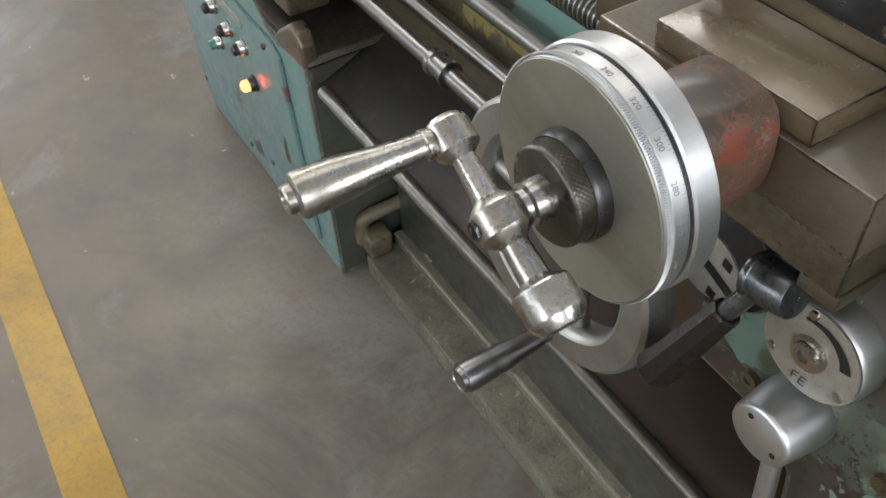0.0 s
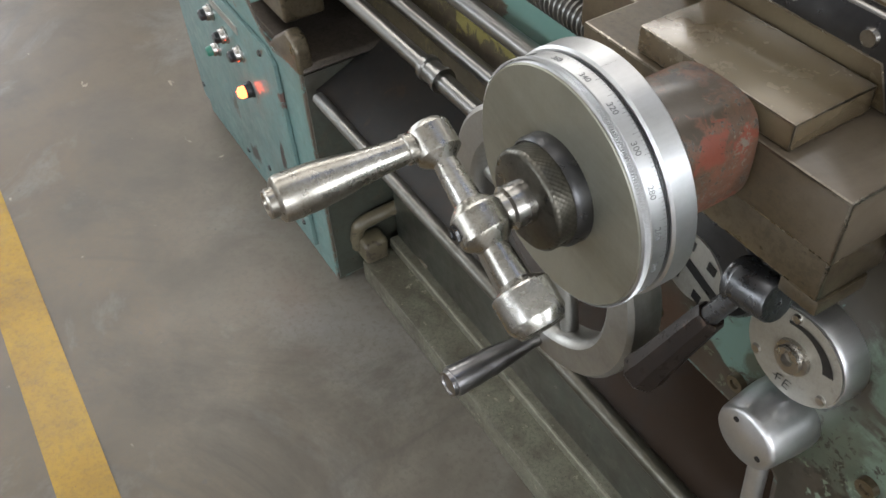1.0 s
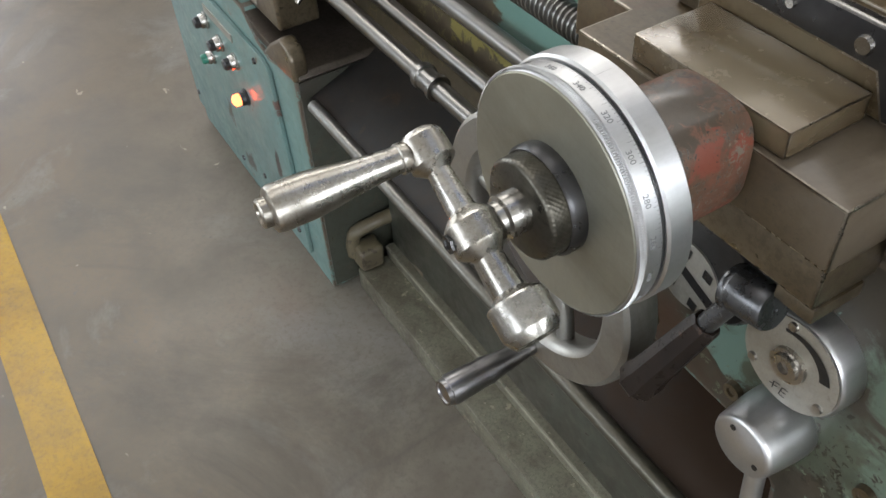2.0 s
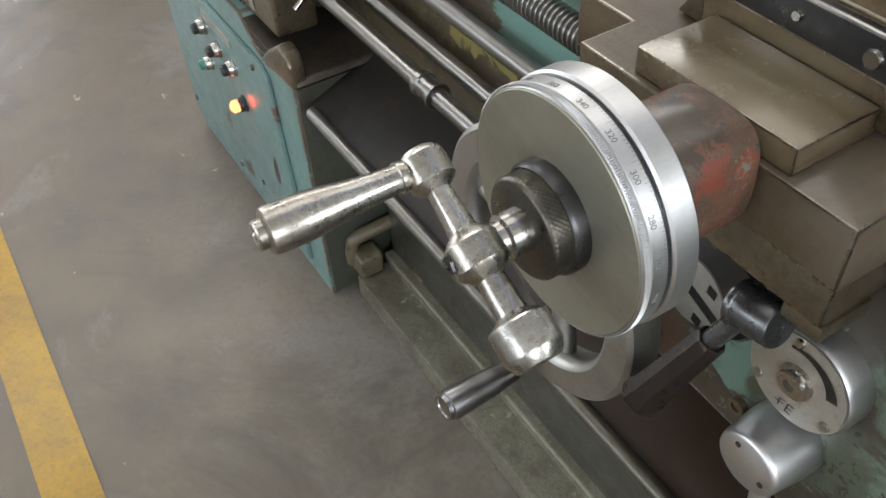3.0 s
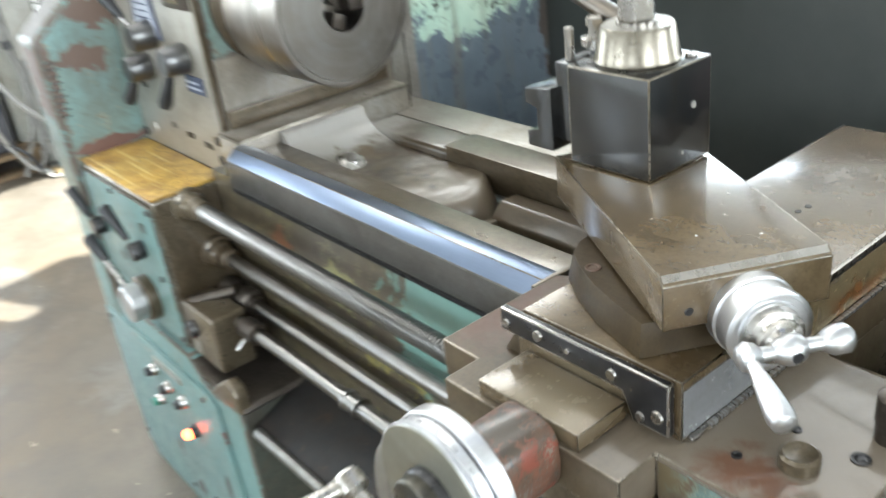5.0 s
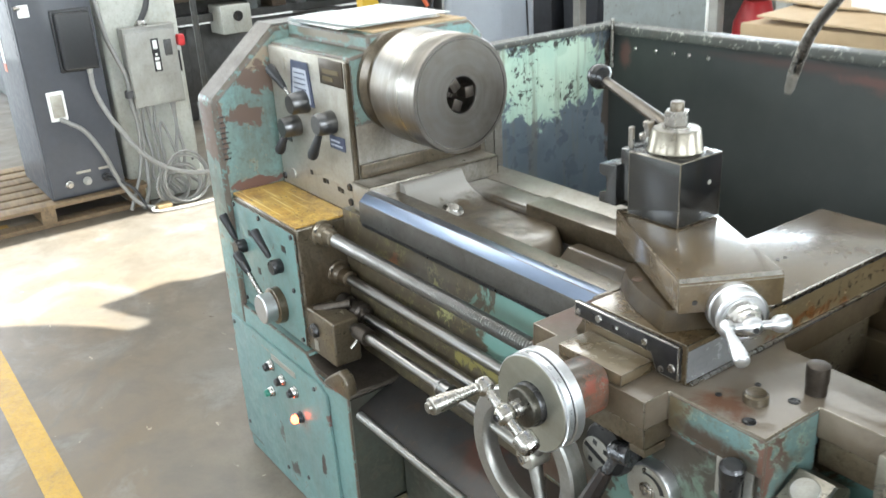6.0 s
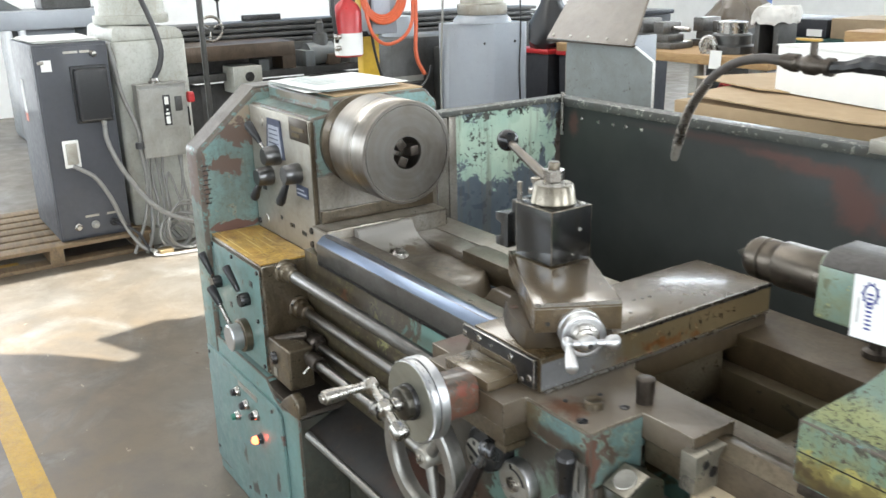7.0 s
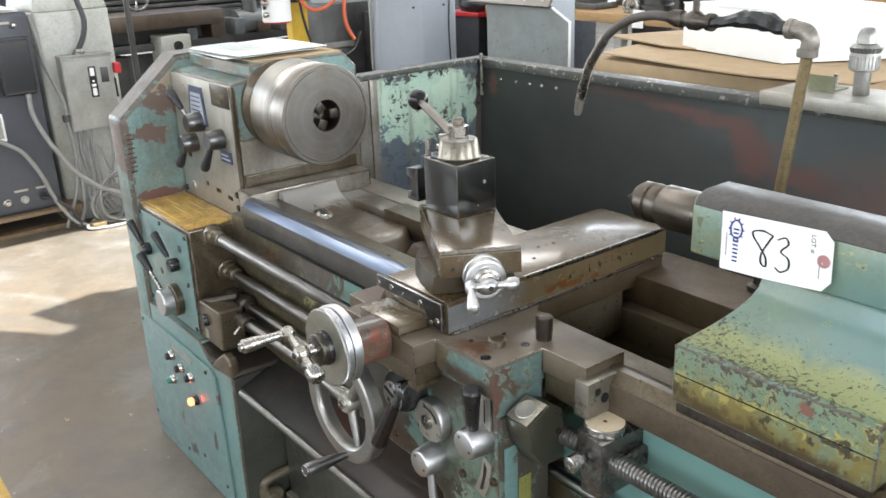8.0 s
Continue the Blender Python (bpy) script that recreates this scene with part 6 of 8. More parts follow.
def swivel():
    """The flared base under the slide, bulging at the side and square in front, with a dark gap above it."""
    foot = [(0.012, -0.0120), (0.040, -0.0180), (0.072, -0.0250), (0.110, -0.0275), (0.148, -0.0245), (0.172, -0.0120), (0.186, 0.006), (0.190, 0.030), (0.190, 0.115), (0.012, 0.1275)]
    head = [(0.018, -0.0070), (0.051, -0.0145), (0.086, -0.0205), (0.118, -0.0220), (0.146, -0.0190), (0.164, -0.0080), (0.176, 0.008), (0.182, 0.030), (0.182, 0.112), (0.018, 0.1200)]
    bm = bmesh.new()
    low = [bm.verts.new((a, b, XZ + 0.0008)) for a, b in foot]
    top = [bm.verts.new((a, b, 0.960)) for a, b in head]
    n = len(foot)
    bm.faces.new(top)
    bm.faces.new(low[::-1])
    for k in range(n):
        bm.faces.new((low[k], low[(k + 1) % n], top[(k + 1) % n], top[k]))
    bmesh.ops.recalc_face_normals(bm, faces=bm.faces[:])
    return bevelled(bm, 0.0012, 2)


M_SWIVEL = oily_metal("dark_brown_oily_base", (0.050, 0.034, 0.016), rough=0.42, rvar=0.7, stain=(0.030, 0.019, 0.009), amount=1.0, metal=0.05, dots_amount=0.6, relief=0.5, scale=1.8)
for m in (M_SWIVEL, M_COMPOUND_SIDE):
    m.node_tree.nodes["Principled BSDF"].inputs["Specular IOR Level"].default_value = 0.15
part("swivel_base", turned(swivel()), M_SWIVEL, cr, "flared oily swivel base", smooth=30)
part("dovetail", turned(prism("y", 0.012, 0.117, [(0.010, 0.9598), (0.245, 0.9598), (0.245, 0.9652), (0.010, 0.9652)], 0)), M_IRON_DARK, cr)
for b, z in ((0.020, 0.978),):
    part("oil_hole", lathe(cpt(-0.005, b, z), -A, [(0, 0), (0, 0.0035), (0.0008, 0.003), (0.0008, 0)], 12), M_BLACK, cr)
for a, b in ((0.05, 0.05), (0.075, 0.085), (0.035, 0.095), (0.09, 0.03), (0.11, 0.105)):
    part("dent", lathe(cpt(a, b, 1.0075), "z", [(0, 0), (0, 0.0012), (0.0004, 0.001), (0.0003, 0)], 8), M_STEEL, cr)
part("lock_plug", lathe(cpt(0.1134, -0.0120, 0.9598), "z", [(0, 0), (0, 0.0072), (0.0012, 0.0068), (0.0012, 0.0045), (0.0005, 0.004), (0.0005, 0)], 24), M_RUSTY, cr, "rusty brown plug")
dc = cpt(0, 0.0665, 0.969)
cd = part("compound_dial", lathe(dc, -A, [(0, 0), (0, 0.0315), (0.001, 0.0325), (0.013, 0.0325), (0.0138, 0.0318), (0.0142, 0.0302), (0.0155, 0.0302), (0.016, 0.0312), (0.0285, 0.0312), (0.0295, 0.0322), (0.0345, 0.0322), (0.0355, 0.031), (0.0358, 0.0285), (0.0352, 0.0282), (0.0352, 0.0245), (0.0372, 0.024), (0.0372, 0)], 64), M_SATIN, cr, "small graduated silver dial")
part("nut", lathe(dc - A * 0.0372, -A, [(0, 0), (0, 0.022), (0.007, 0.021), (0.009, 0.017), (0.013, 0.0165), (0.014, 0.013), (0.022, 0.009), (0.022, 0)], 40), M_STEEL, cd)
ch = dc - A * 0.058
hand = part("ball_handle", lathe(ch - B * 0.036, B, [(0, 0), (0, 0.006), (0.002, 0.009), (0.007, 0.011), (0.013, 0.009), (0.016, 0.0055), (0.025, 0.0052), (0.028, 0.009), (0.034, 0.0115), (0.040, 0.0115), (0.046, 0.009), (0.049, 0.0052), (0.060, 0.0052), (0.063, 0.008), (0.068, 0.0105), (0.078, 0.0105), (0.081, 0.008), (0.081, 0)], 32), M_SATIN, cr, "polished ball handle")
part("handle_pin", lathe(ch - A * 0.011 + B * 0.001, -A, [(0, 0), (0, 0.004), (0.0012, 0.004), (0.0012, 0)], 16), M_BLACK, hand)
part("grip", lathe(ch - B * 0.029 - A * 0.008, -A + Vector((0, -0.12, -0.22)), [(0, 0), (0, 0.0045), (0.006, 0.0050), (0.030, 0.0080), (0.046, 0.0092), (0.052, 0.0080), (0.054, 0.005), (0.054, 0)], 28), M_SATIN, hand)

M_OLIVE_BLOCK = painted("dark_green_block_paint", (0.026, 0.028, 0.018), chip=(0.025, 0.02, 0.013), wear=0.42, grime=0.8, rough=0.34, grime_colour=(0.05, 0.042, 0.025), oil=0.4)
M_TD = oily_metal("oily_dark_block_steel", (0.17, 0.165, 0.15), rough=0.26, stain=(0.07, 0.06, 0.045), amount=0.8, metal=0.8, oil=0.3)
M_BRACKET = oily_metal("pale_bracket_steel", (0.30, 0.28, 0.23), rough=0.32, stain=(0.18, 0.15, 0.11), amount=0.7, metal=0.7, dots_amount=0.4)
# stop block with dial indicator at the right of the apron
tb = thing("thread_dial", (1.05, -0.17, 0.70), "cream-faced thread dial on a blackened block beside the carriage", "gauge")
part("body", prism("z", 0.742, 0.790, [(1.056, -0.234), (1.112, -0.243), (1.118, -0.142), (1.058, -0.128)], 0.003), M_TD, tb)
DX, DY, DZ = 1.082, -0.203, 0.7905
part("dial_rim", lathe((DX, DY, DZ), "z", [(0, 0), (0, 0.0312), (0.009, 0.0312), (0.0105, 0.0290), (0.0095, 0.0286), (0.0095, 0)], 48), M_STEEL, tb)
M_CREAM = plain("cream_dial", (0.62, 0.51, 0.35), 0.5, 0, 0.15, 60, 0)
part("dial_face", lathe((DX, DY, DZ + 0.0095), "z", [(0, 0), (0, 0.0284), (0.0006, 0.0284), (0.0006, 0)], 48), M_CREAM, tb)
part("dial_pin", lathe((DX, DY, DZ + 0.0101), "z", [(0, 0), (0, 0.003), (0.001, 0.002), (0.001, 0)], 12), M_BLACK, tb)
for k in range(8):
    a = k * math.tau / 8
    mx, my = DX + 0.020 * math.cos(a), DY + 0.020 * math.sin(a)
    part("dial_mark", box(mx - 0.0006, mx + 0.0006, my - 0.0006, my + 0.0006, DZ + 0.0101, DZ + 0.0104, 0), M_ENGRAVE, tb)
part("thumb_nut", lathe((1.089, -0.152, DZ), "z", [(0, 0), (0, 0.015), (0.003, 0.014), (0.009, 0.006), (0.019, 0.0055), (0.020, 0.004), (0.020, 0)], 24), M_STEEL, tb)
part("side_plate", prism("x", 1.1195, 1.127, [(-0.218, 0.738), (-0.155, 0.732), (-0.150, 0.756), (-0.166, 0.768), (-0.218, 0.760)], 0.003), M_TD, tb)
part("lower_body", box(1.066, 1.105, -0.235, -0.150, 0.690, 0.7415, 0.004), M_TD, tb)
for yy in (-0.205, -0.166):
    part("plate_screw", lathe((1.127, yy, 0.750), "x", [(0, 0), (0, 0.0042), (0.002, 0.0040), (0.002, 0.002), (0.001, 0.0018), (0.001, 0)], 12), M_BLACK, tb)
part("knurled_screw", lathe((1.076, -0.240, 0.752), (-0.1, -1, -0.1), [(0, 0), (0, 0.006), (0.008, 0.006), (0.009, 0.0130), (0.026, 0.0130), (0.028, 0.0105), (0.028, 0.004), (0.026, 0.0035), (0.026, 0)], 28), M_STEEL, tb)
part("bracket", box(1.040, 1.067, -0.224, -0.154, 0.8025, 0.860, 0.003), M_BRACKET, tb, "pale steel clamp bracket with three holes")
for y, z, r in ((-0.196, 0.838, 0.006), (-0.163, 0.836, 0.005), (-0.181, 0.824, 0.008)):
    part("bolt_hole", lathe((1.067, y - 0.008, z + 0.004), "x", [(0, 0), (0, r), (0.001, r), (0.001, 0)], 16), M_BLACK, tb)
sb = solo("valve_block", prism("x", 0.967, 1.0155, [(-0.2935, 0.794), (-0.250, 0.8145), (-0.222, 0.800), (-0.215, 0.715), (-0.262, 0.715), (-0.284, 0.750)], 0.004), M_OLIVE_BLOCK, "dark oily green block with a silver sight glass beside the apron", "block")
part("top_plate", prism("x", 0.969, 1.0135, [(-0.2925, 0.7955), (-0.2515, 0.8150), (-0.2524, 0.8170), (-0.2934, 0.7975)], 0.0006), M_BRACKET, sb, "worn bare top plate")
sight_n = Vector((0, -0.43, 0.90))
part("sight_glass", lathe(Vector((0.9905, -0.2722, 0.8055)) + sight_n * 0.001, sight_n, [(0, 0), (0, 0.0170), (0.002, 0.0170), (0.003, 0.0158), (0.0026, 0.0150), (0.0026, 0)], 36), M_PLATE, sb)
for yy, zz in ((-0.288, 0.7985), (-0.256, 0.8138)):
    part("plate_screw", lathe((1.009, yy, zz), sight_n, [(0, 0), (0, 0.0026), (0.001, 0.0022), (0.001, 0)], 10), M_BLACK, sb)
part("cap_screw", lathe((1.0155, -0.232, 0.765), "x", [(0, 0), (0, 0.006), (0.003, 0.006), (0.003, 0.003), (0.0015, 0.0028), (0.0015, 0)], 16), M_BLACK, sb)

M_BLACK_STEEL = oily_metal("blued_tool_steel", (0.15, 0.155, 0.16), rvar=0.3, rough=0.16, stain=(0.09, 0.085, 0.075), amount=0.5, metal=0.95, scratch=0.2, relief=0.2, dots_amount=0.1)
M_CONE = oily_metal("polished_cone_steel", (0.25, 0.23, 0.19), scratch=0.08, rvar=0.3, rough=0.28, relief=0.4, stain=(0.27, 0.23, 0.17), amount=0.5, metal=1.0, brushed=(40, 40, 500))
M_BALL = plain("glossy_black_ball", (0.006, 0.006, 0.006), 0.12, 0, 0.2, 40, 0)
M_QUILL = oily_metal("brown_quill_steel", (0.135, 0.118, 0.098), rough=0.33, stain=(0.11, 0.09, 0.07), amount=0.6, metal=0.95, dots_amount=0.2, relief=0.5)
M_SCUFFED = oily_metal("scuffed_dark_top", (0.105, 0.100, 0.094), oil=0.12, rough=0.46, stain=(0.045, 0.036, 0.028), amount=0.8, metal=0.3, brushed=(30, 260, 60), scratch=0.7, relief=4.0)
M_BRASS = oily_metal("tarnished_brass", (0.34, 0.26, 0.14), rough=0.38, stain=(0.16, 0.12, 0.07), amount=0.7, metal=0.8)
M_HOSE = plain("dark_rubber", (0.075, 0.064, 0.055), 0.55, 0, 0.35, 40)
M_PAPER_BLUE = plain("pale_printed_paper", (0.60, 0.66, 0.64), 0.6, 0, 0.25, 8, 0.03)
M_OLIVE = painted("olive_paint", (0.16, 0.17, 0.09), wear=0.36, grime=0.4)

# ---- tool post ----
tp = thing("tool_post", (0.657, -0.115, 1.008), "dark steel quick-change tool post standing on the compound slide", "tool post")
part("body", box(0.612, 0.703, -0.160, -0.074, 1.0085, 1.100, 0.0014, 2, 1), [M_BLACK_STEEL, M_EDGE], tp)
part("cone", lathe((0.657, -0.117, 1.1002), "z", [(0, 0), (0, 0.0375), (0.003, 0.0385), (0.006, 0.0370), (0.030, 0.0330), (0.0325, 0.031), (0.0325, 0)], 64), M_CONE, tp, "polished tapered steel cap")
part("washer", lathe((0.657, -0.117, 1.1328), "z", [(0, 0), (0, 0.0185), (0.003, 0.0185), (0.003, 0)], 36), M_STEEL, tp)
part("nut", lathe((0.657, -0.117, 1.136), "z", [(0, 0), (0, 0.0165), (0.002, 0.0175), (0.019, 0.0175), (0.021, 0.016), (0.021, 0)], 6), M_STEEL, tp, smooth=20)
part("stud", lathe((0.657, -0.117, 1.157), "z", [(0, 0), (0, 0.0095), (0.010, 0.0095), (0.012, 0.008), (0.012, 0)], 20), M_IRON, tp)
la, lb = Vector((0.636, -0.098, 1.122)), Vector((0.446, -0.040, 1.158))
lever = part("clamp_lever", tube([la, la.lerp(lb, 0.5), lb], 0.0085, 16, 4, lambda t: 0.0105 - 0.0035 * t), M_QUILL, tp, "round steel clamping lever")
part("ball_knob", lathe(lb - (lb - la).normalized() * 0.006, lb - la, [(0, 0), (0, 0.008)] + [(0.0205 - 0.0205 * math.cos(a), 0.0205 * math.sin(a)) for a in (0.45, 0.7, 1.0, 1.3, 1.57, 1.85, 2.15, 2.45, 2.8)] + [(0.041, 0)], 32), M_BALL, lever, "glossy black ball knob")
hold = part("tool_holder", box(0.588, 0.6115, -0.150, -0.085, 1.022, 1.098, 0.0015), M_BLACK_STEEL, tp, "blackened dovetail tool holder")
part("dovetail", prism("y", -0.158, -0.104, [(0.554, 1.012), (0.5875, 1.012), (0.5875, 1.074), (0.554, 1.070), (0.554, 1.056), (0.568, 1.052), (0.568, 1.031), (0.554, 1.027)], 0.001), M_BLACK_STEEL, hold)
part("height_screw", rod((0.598, -0.14, 1.098), "z", 0.030, 0.0045), M_STEEL, hold)
part("knurled_nut", lathe((0.598, -0.105, 1.104), "z", [(0, 0), (0, 0.0135), (0.007, 0.0135), (0.008, 0.011), (0.008, 0)], 24), M_STEEL, hold)
part("nut_bolt", rod((0.598, -0.105, 1.098), "z", 0.028, 0.006), M_STEEL, hold)
part("bolt_head", lathe((0.598, -0.105, 1.122), "z", [(0, 0), (0, 0.009), (0.007, 0.009), (0.008, 0.007), (0.008, 0)], 6), M_STEEL, hold, smooth=20)
part("pin", lathe((0.7032, -0.100, 1.062), "x", [(0, 0), (0, 0.0032), (0.0012, 0.003), (0.0012, 0)], 12), M_PLATE, tp)
part("pin", lathe((0.7032, -0.115, 1.022), "x", [(0, 0), (0, 0.0015), (0.0008, 0.0013), (0.0008, 0)], 10), M_PLATE, tp)
part("corner_screw", lathe((0.690, -0.085, 1.1002), "z", [(0, 0), (0, 0.006), (0.002, 0.005), (0.002, 0)], 14), M_STEEL, tp)

# ---- tailstock ----
ts = thing("tailstock", (1.32, 0.0, 0.846), "pale green lathe tailstock with chipped oily paint on the bed", "tailstock")
TX0, TX1 = 1.175, 1.452
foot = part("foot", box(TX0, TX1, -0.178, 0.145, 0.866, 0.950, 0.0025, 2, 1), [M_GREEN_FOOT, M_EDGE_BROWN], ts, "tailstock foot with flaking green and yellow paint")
part("seam", box(TX0 + 0.004, TX1 - 0.001, -0.1788, -0.1775, 0.908, 0.9095, 0), M_BLACK, foot)
part("sole", box(TX0 + 0.004, TX1 - 0.004, -0.174, 0.140, 0.8465, 0.8655, 0.004), M_IRON_DARK, foot, "brown oily sole plate")
def waist():
    out = [(-0.165, 0.9505)]
    for k in range(0, 9):
        a = math.radians(90 * k / 8)
        out.append((-0.165 + 0.105 * math.sin(a), 0.9505 + 0.075 * (1 - math.cos(a))))
    return out + [(-0.058, 1.030), (0.10, 1.030), (0.14, 0.9505)]


wbm = prism("x", TX0, TX1 + 0.18, waist(), 0.003)
# the front end of the waist is scooped back toward the head
for v in wbm.verts:
    if v.co.x < TX0 + 0.02:
        t = (v.co.z - 0.9505) / 0.08
        v.co.x += 0.045 * math.sin(min(t, 1) * math.pi / 2)
part("waist", wbm, M_GREEN, ts, "concave green casting with dark chips")
head = part("head", prism("x", 1.105, TX1 + 0.20, [(-0.062, 1.0305), (0.075, 1.0305), (0.075, 1.070), (0.048, 1.104), (0.012, 1.119), (-0.040, 1.119), (-0.056, 1.113), (-0.062, 1.102)], 0.005, 3), M_GREEN, ts, "tailstock head with worn blue-green paint")
part("bare_top", prism("x", 1.110, TX1 + 0.195, [(-0.0635, 1.1035), (-0.0565, 1.1145), (-0.040, 1.1212), (0.012, 1.1212), (0.048, 1.1062), (0.074, 1.0735), (0.074, 1.0700), (0.048, 1.102), (0.012, 1.117), (-0.040, 1.117), (-0.056, 1.111), (-0.0615, 1.1015)], 0), M_SCUFFED, head, "bare scuffed dark grey top")
quill = part("quill", lathe((1.106, 0, 1.065), "-x", [(0, 0), (0, 0.0335), (0.090, 0.0335), (0.094, 0.031), (0.094, 0)], 48), M_QUILL, ts, "bright steel quill")
centre = part("live_centre", lathe((1.012, 0, 1.065), "-x", [(0, 0), (0, 0.0265), (0.006, 0.030), (0.018, 0.031), (0.020, 0.0275), (0.024, 0.0275), (0.026, 0.031), (0.040, 0.0305), (0.042, 0.027), (0.046, 0.027), (0.050, 0.024), (0.054, 0.013), (0.077, 0.0)], 48), M_QUILL, ts, "ribbed live centre with pointed tip")

# paper lot tag on the tailstock
TY = -0.0665
TAG = [Vector((1.158, TY, 1.106)), Vector((1.316, TY, 1.113)), Vector((1.320, TY - 0.003, 1.037)), Vector((1.162, TY - 0.004, 1.026))]


def on_tag(u, v, lift=0.0):
    """u along the tag, v down it."""
    p = TAG[0].lerp(TAG[1], u).lerp(TAG[3].lerp(TAG[2], u), v)
    return p + Vector((0, -lift - 0.004 * math.sin(math.pi * u) * v, 0))


def tag_sheet():
    bm = bmesh.new()
    n, m = 14, 8
    vs = {}
    for i in range(n + 1):
        for j in range(m + 1):
            u, v = i / n, j / m
            if u > 0.93:
                cut = (u - 0.93) / 0.07 * 0.16
                v = cut + v * (1 - 2 * cut)
            vs[i, j] = (bm.verts.new(on_tag(u, v, 0.0007)), bm.verts.new(on_tag(u, v, 0.0)))
    for i in range(n):
        for j in range(m):
            for s in (0, 1):
                bm.faces.new([vs[q][s] for q in ((i, j), (i + 1, j), (i + 1, j + 1), (i, j + 1))])
    rim = [(i, 0) for i in range(n)] + [(n, j) for j in range(m)] + [(i, m) for i in range(n, 0, -1)] + [(0, j) for j in range(m, 0, -1)]
    for a, b in zip(rim, rim[1:] + rim[:1]):
        bm.faces.new((vs[a][0], vs[b][0], vs[b][1], vs[a][1]))
    return bm


tag = solo("lot_tag", tag_sheet(), M_PAPER, "white paper lot tag with handwritten number stuck on the tailstock", "tag")


def ribbon(points, w, lift=0.0012, n=6):
    pts = smooth_path([(u, v, 0) for u, v in points], n)
    bm = bmesh.new()
    prev = None
    for i, p in enumerate(pts):
        d = pts[min(i + 1, len(pts) - 1)] - pts[max(i - 1, 0)]
        nrm = Vector((-d.y * 2.0, d.x / 2.0, 0))
        nrm.normalize()
        nrm = Vector((nrm.x * w, nrm.y * w * 2.0, 0))
        cur = [bm.verts.new(on_tag(p.x + s * nrm.x, p.y + s * nrm.y, lift)) for s in (-1, 1)]
        if prev:
            bm.faces.new((prev[0], prev[1], cur[1], cur[0]))
        prev = cur
    return bm


M_INK = plain("black_marker_ink", (0.012, 0.012, 0.014), 0.45, 0, 0.3, 80, 0)
M_BLUE = plain("blue_print", (0.035, 0.045, 0.25), 0.5, 0, 0.2, 80, 0)
part("written_figure", ribbon([(0.49, 0.25), (0.40, 0.20), (0.31, 0.24), (0.315, 0.33), (0.38, 0.48), (0.44, 0.64), (0.445, 0.78), (0.40, 0.74), (0.40, 0.58), (0.445, 0.40), (0.49, 0.25)], 0.0098), M_INK, tag, "handwritten figure eight", smooth=0)
part("written_figure", ribbon([(0.53, 0.30), (0.60, 0.24), (0.63, 0.34), (0.57, 0.48), (0.64, 0.58), (0.645, 0.74), (0.58, 0.82), (0.53, 0.76)], 0.0098), M_INK, tag, "handwritten figure three", smooth=0)
part("print_wheel", ribbon([(0.145 + 0.056 * math.cos(k * math.tau / 12), 0.27 + 0.150 * math.sin(k * math.tau / 12)) for k in range(13)], 0.009), M_BLUE, tag, "blue printed gear emblem", smooth=0)
for k in range(10):
    a = k * math.tau / 10
    c, s_ = math.cos(a), math.sin(a)
    part("print_tooth", ribbon([(0.145 + 0.060 * c, 0.27 + 0.165 * s_), (0.145 + 0.076 * c, 0.27 + 0.205 * s_)], 0.007), M_BLUE, tag, smooth=0)
for k in range(9):
    part("print_bar", ribbon([(0.120, 0.27 + 0.068 * k), (0.172, 0.27 + 0.068 * k)], 0.0075), M_BLUE, tag, smooth=0)
part("fine_print", ribbon([(0.055, 0.35), (0.055, 0.75)], 0.004), M_ENGRAVE, tag, smooth=0)
part("fine_print", ribbon([(0.90, 0.55), (0.90, 0.80)], 0.004), M_ENGRAVE, tag, smooth=0)
lot = figure_mesh("LOT #", 0.0085)
tu = (TAG[1] - TAG[0]).normalized()
tv = (TAG[0] - TAG[3]).normalized()
lm = Matrix((-tv, tu, Vector((0, -1, 0)))).transposed().to_4x4()
lm.translation = on_tag(0.835, 0.24, 0.0012)
bmesh.ops.transform(lot, matrix=lm, verts=lot.verts[:])
part("printed_word", lot, M_ENGRAVE, tag, smooth=0)
part("eyelet", lathe(on_tag(0.93, 0.5, 0.0007), "-y", [(0, 0), (0, 0.0085), (0.0008, 0.0085), (0.0008, 0.004), (0.0002, 0.0038), (0.0002, 0)], 24), plain("red_eyelet", (0.42, 0.20, 0.20), 0.7, 0, 0.2, 60, 0), tag, "faded red eyelet ring")

# ---- coolant pipe behind the carriage ----
cp = thing("coolant_pipe", (1.03, 0.25, 0.858), "grimy coolant pipe with valve and flexible hose behind the carriage", "pipe")
part("pipe", rod((1.030, 0.25, 0.8585), (0.105, 0, 1), 0.422, 0.0092), M_BRASS, cp, "tarnished brass upright pipe")
part("pipe_foot", lathe((1.030, 0.25, 0.8583), "z", [(0, 0), (0, 0.022), (0.010, 0.022), (0.014, 0.013), (0.030, 0.013), (0.030, 0)], 24), M_IRON_DARK, cp)
M_ZINC = oily_metal("dull_zinc_fitting", (0.36, 0.34, 0.30), rough=0.42, stain=(0.16, 0.13, 0.10), amount=0.8, metal=0.6, dots_amount=0.5)
part("elbow", tube([(1.074, 0.25, 1.272), (1.076, 0.25, 1.290), (1.068, 0.25, 1.302), (1.052, 0.25, 1.306), (1.042, 0.25, 1.307)], 0.0140, 18, 6), M_ZINC, cp, "pale zinc elbow")
part("elbow_rim", rod((1.0725, 0.25, 1.266), (0.05, 0, 1), 0.012, 0.0162), M_ZINC, cp)
part("elbow_collar", rod((1.046, 0.25, 1.3065), (-1, 0, 0.05), 0.010, 0.0162), M_ZINC, cp)
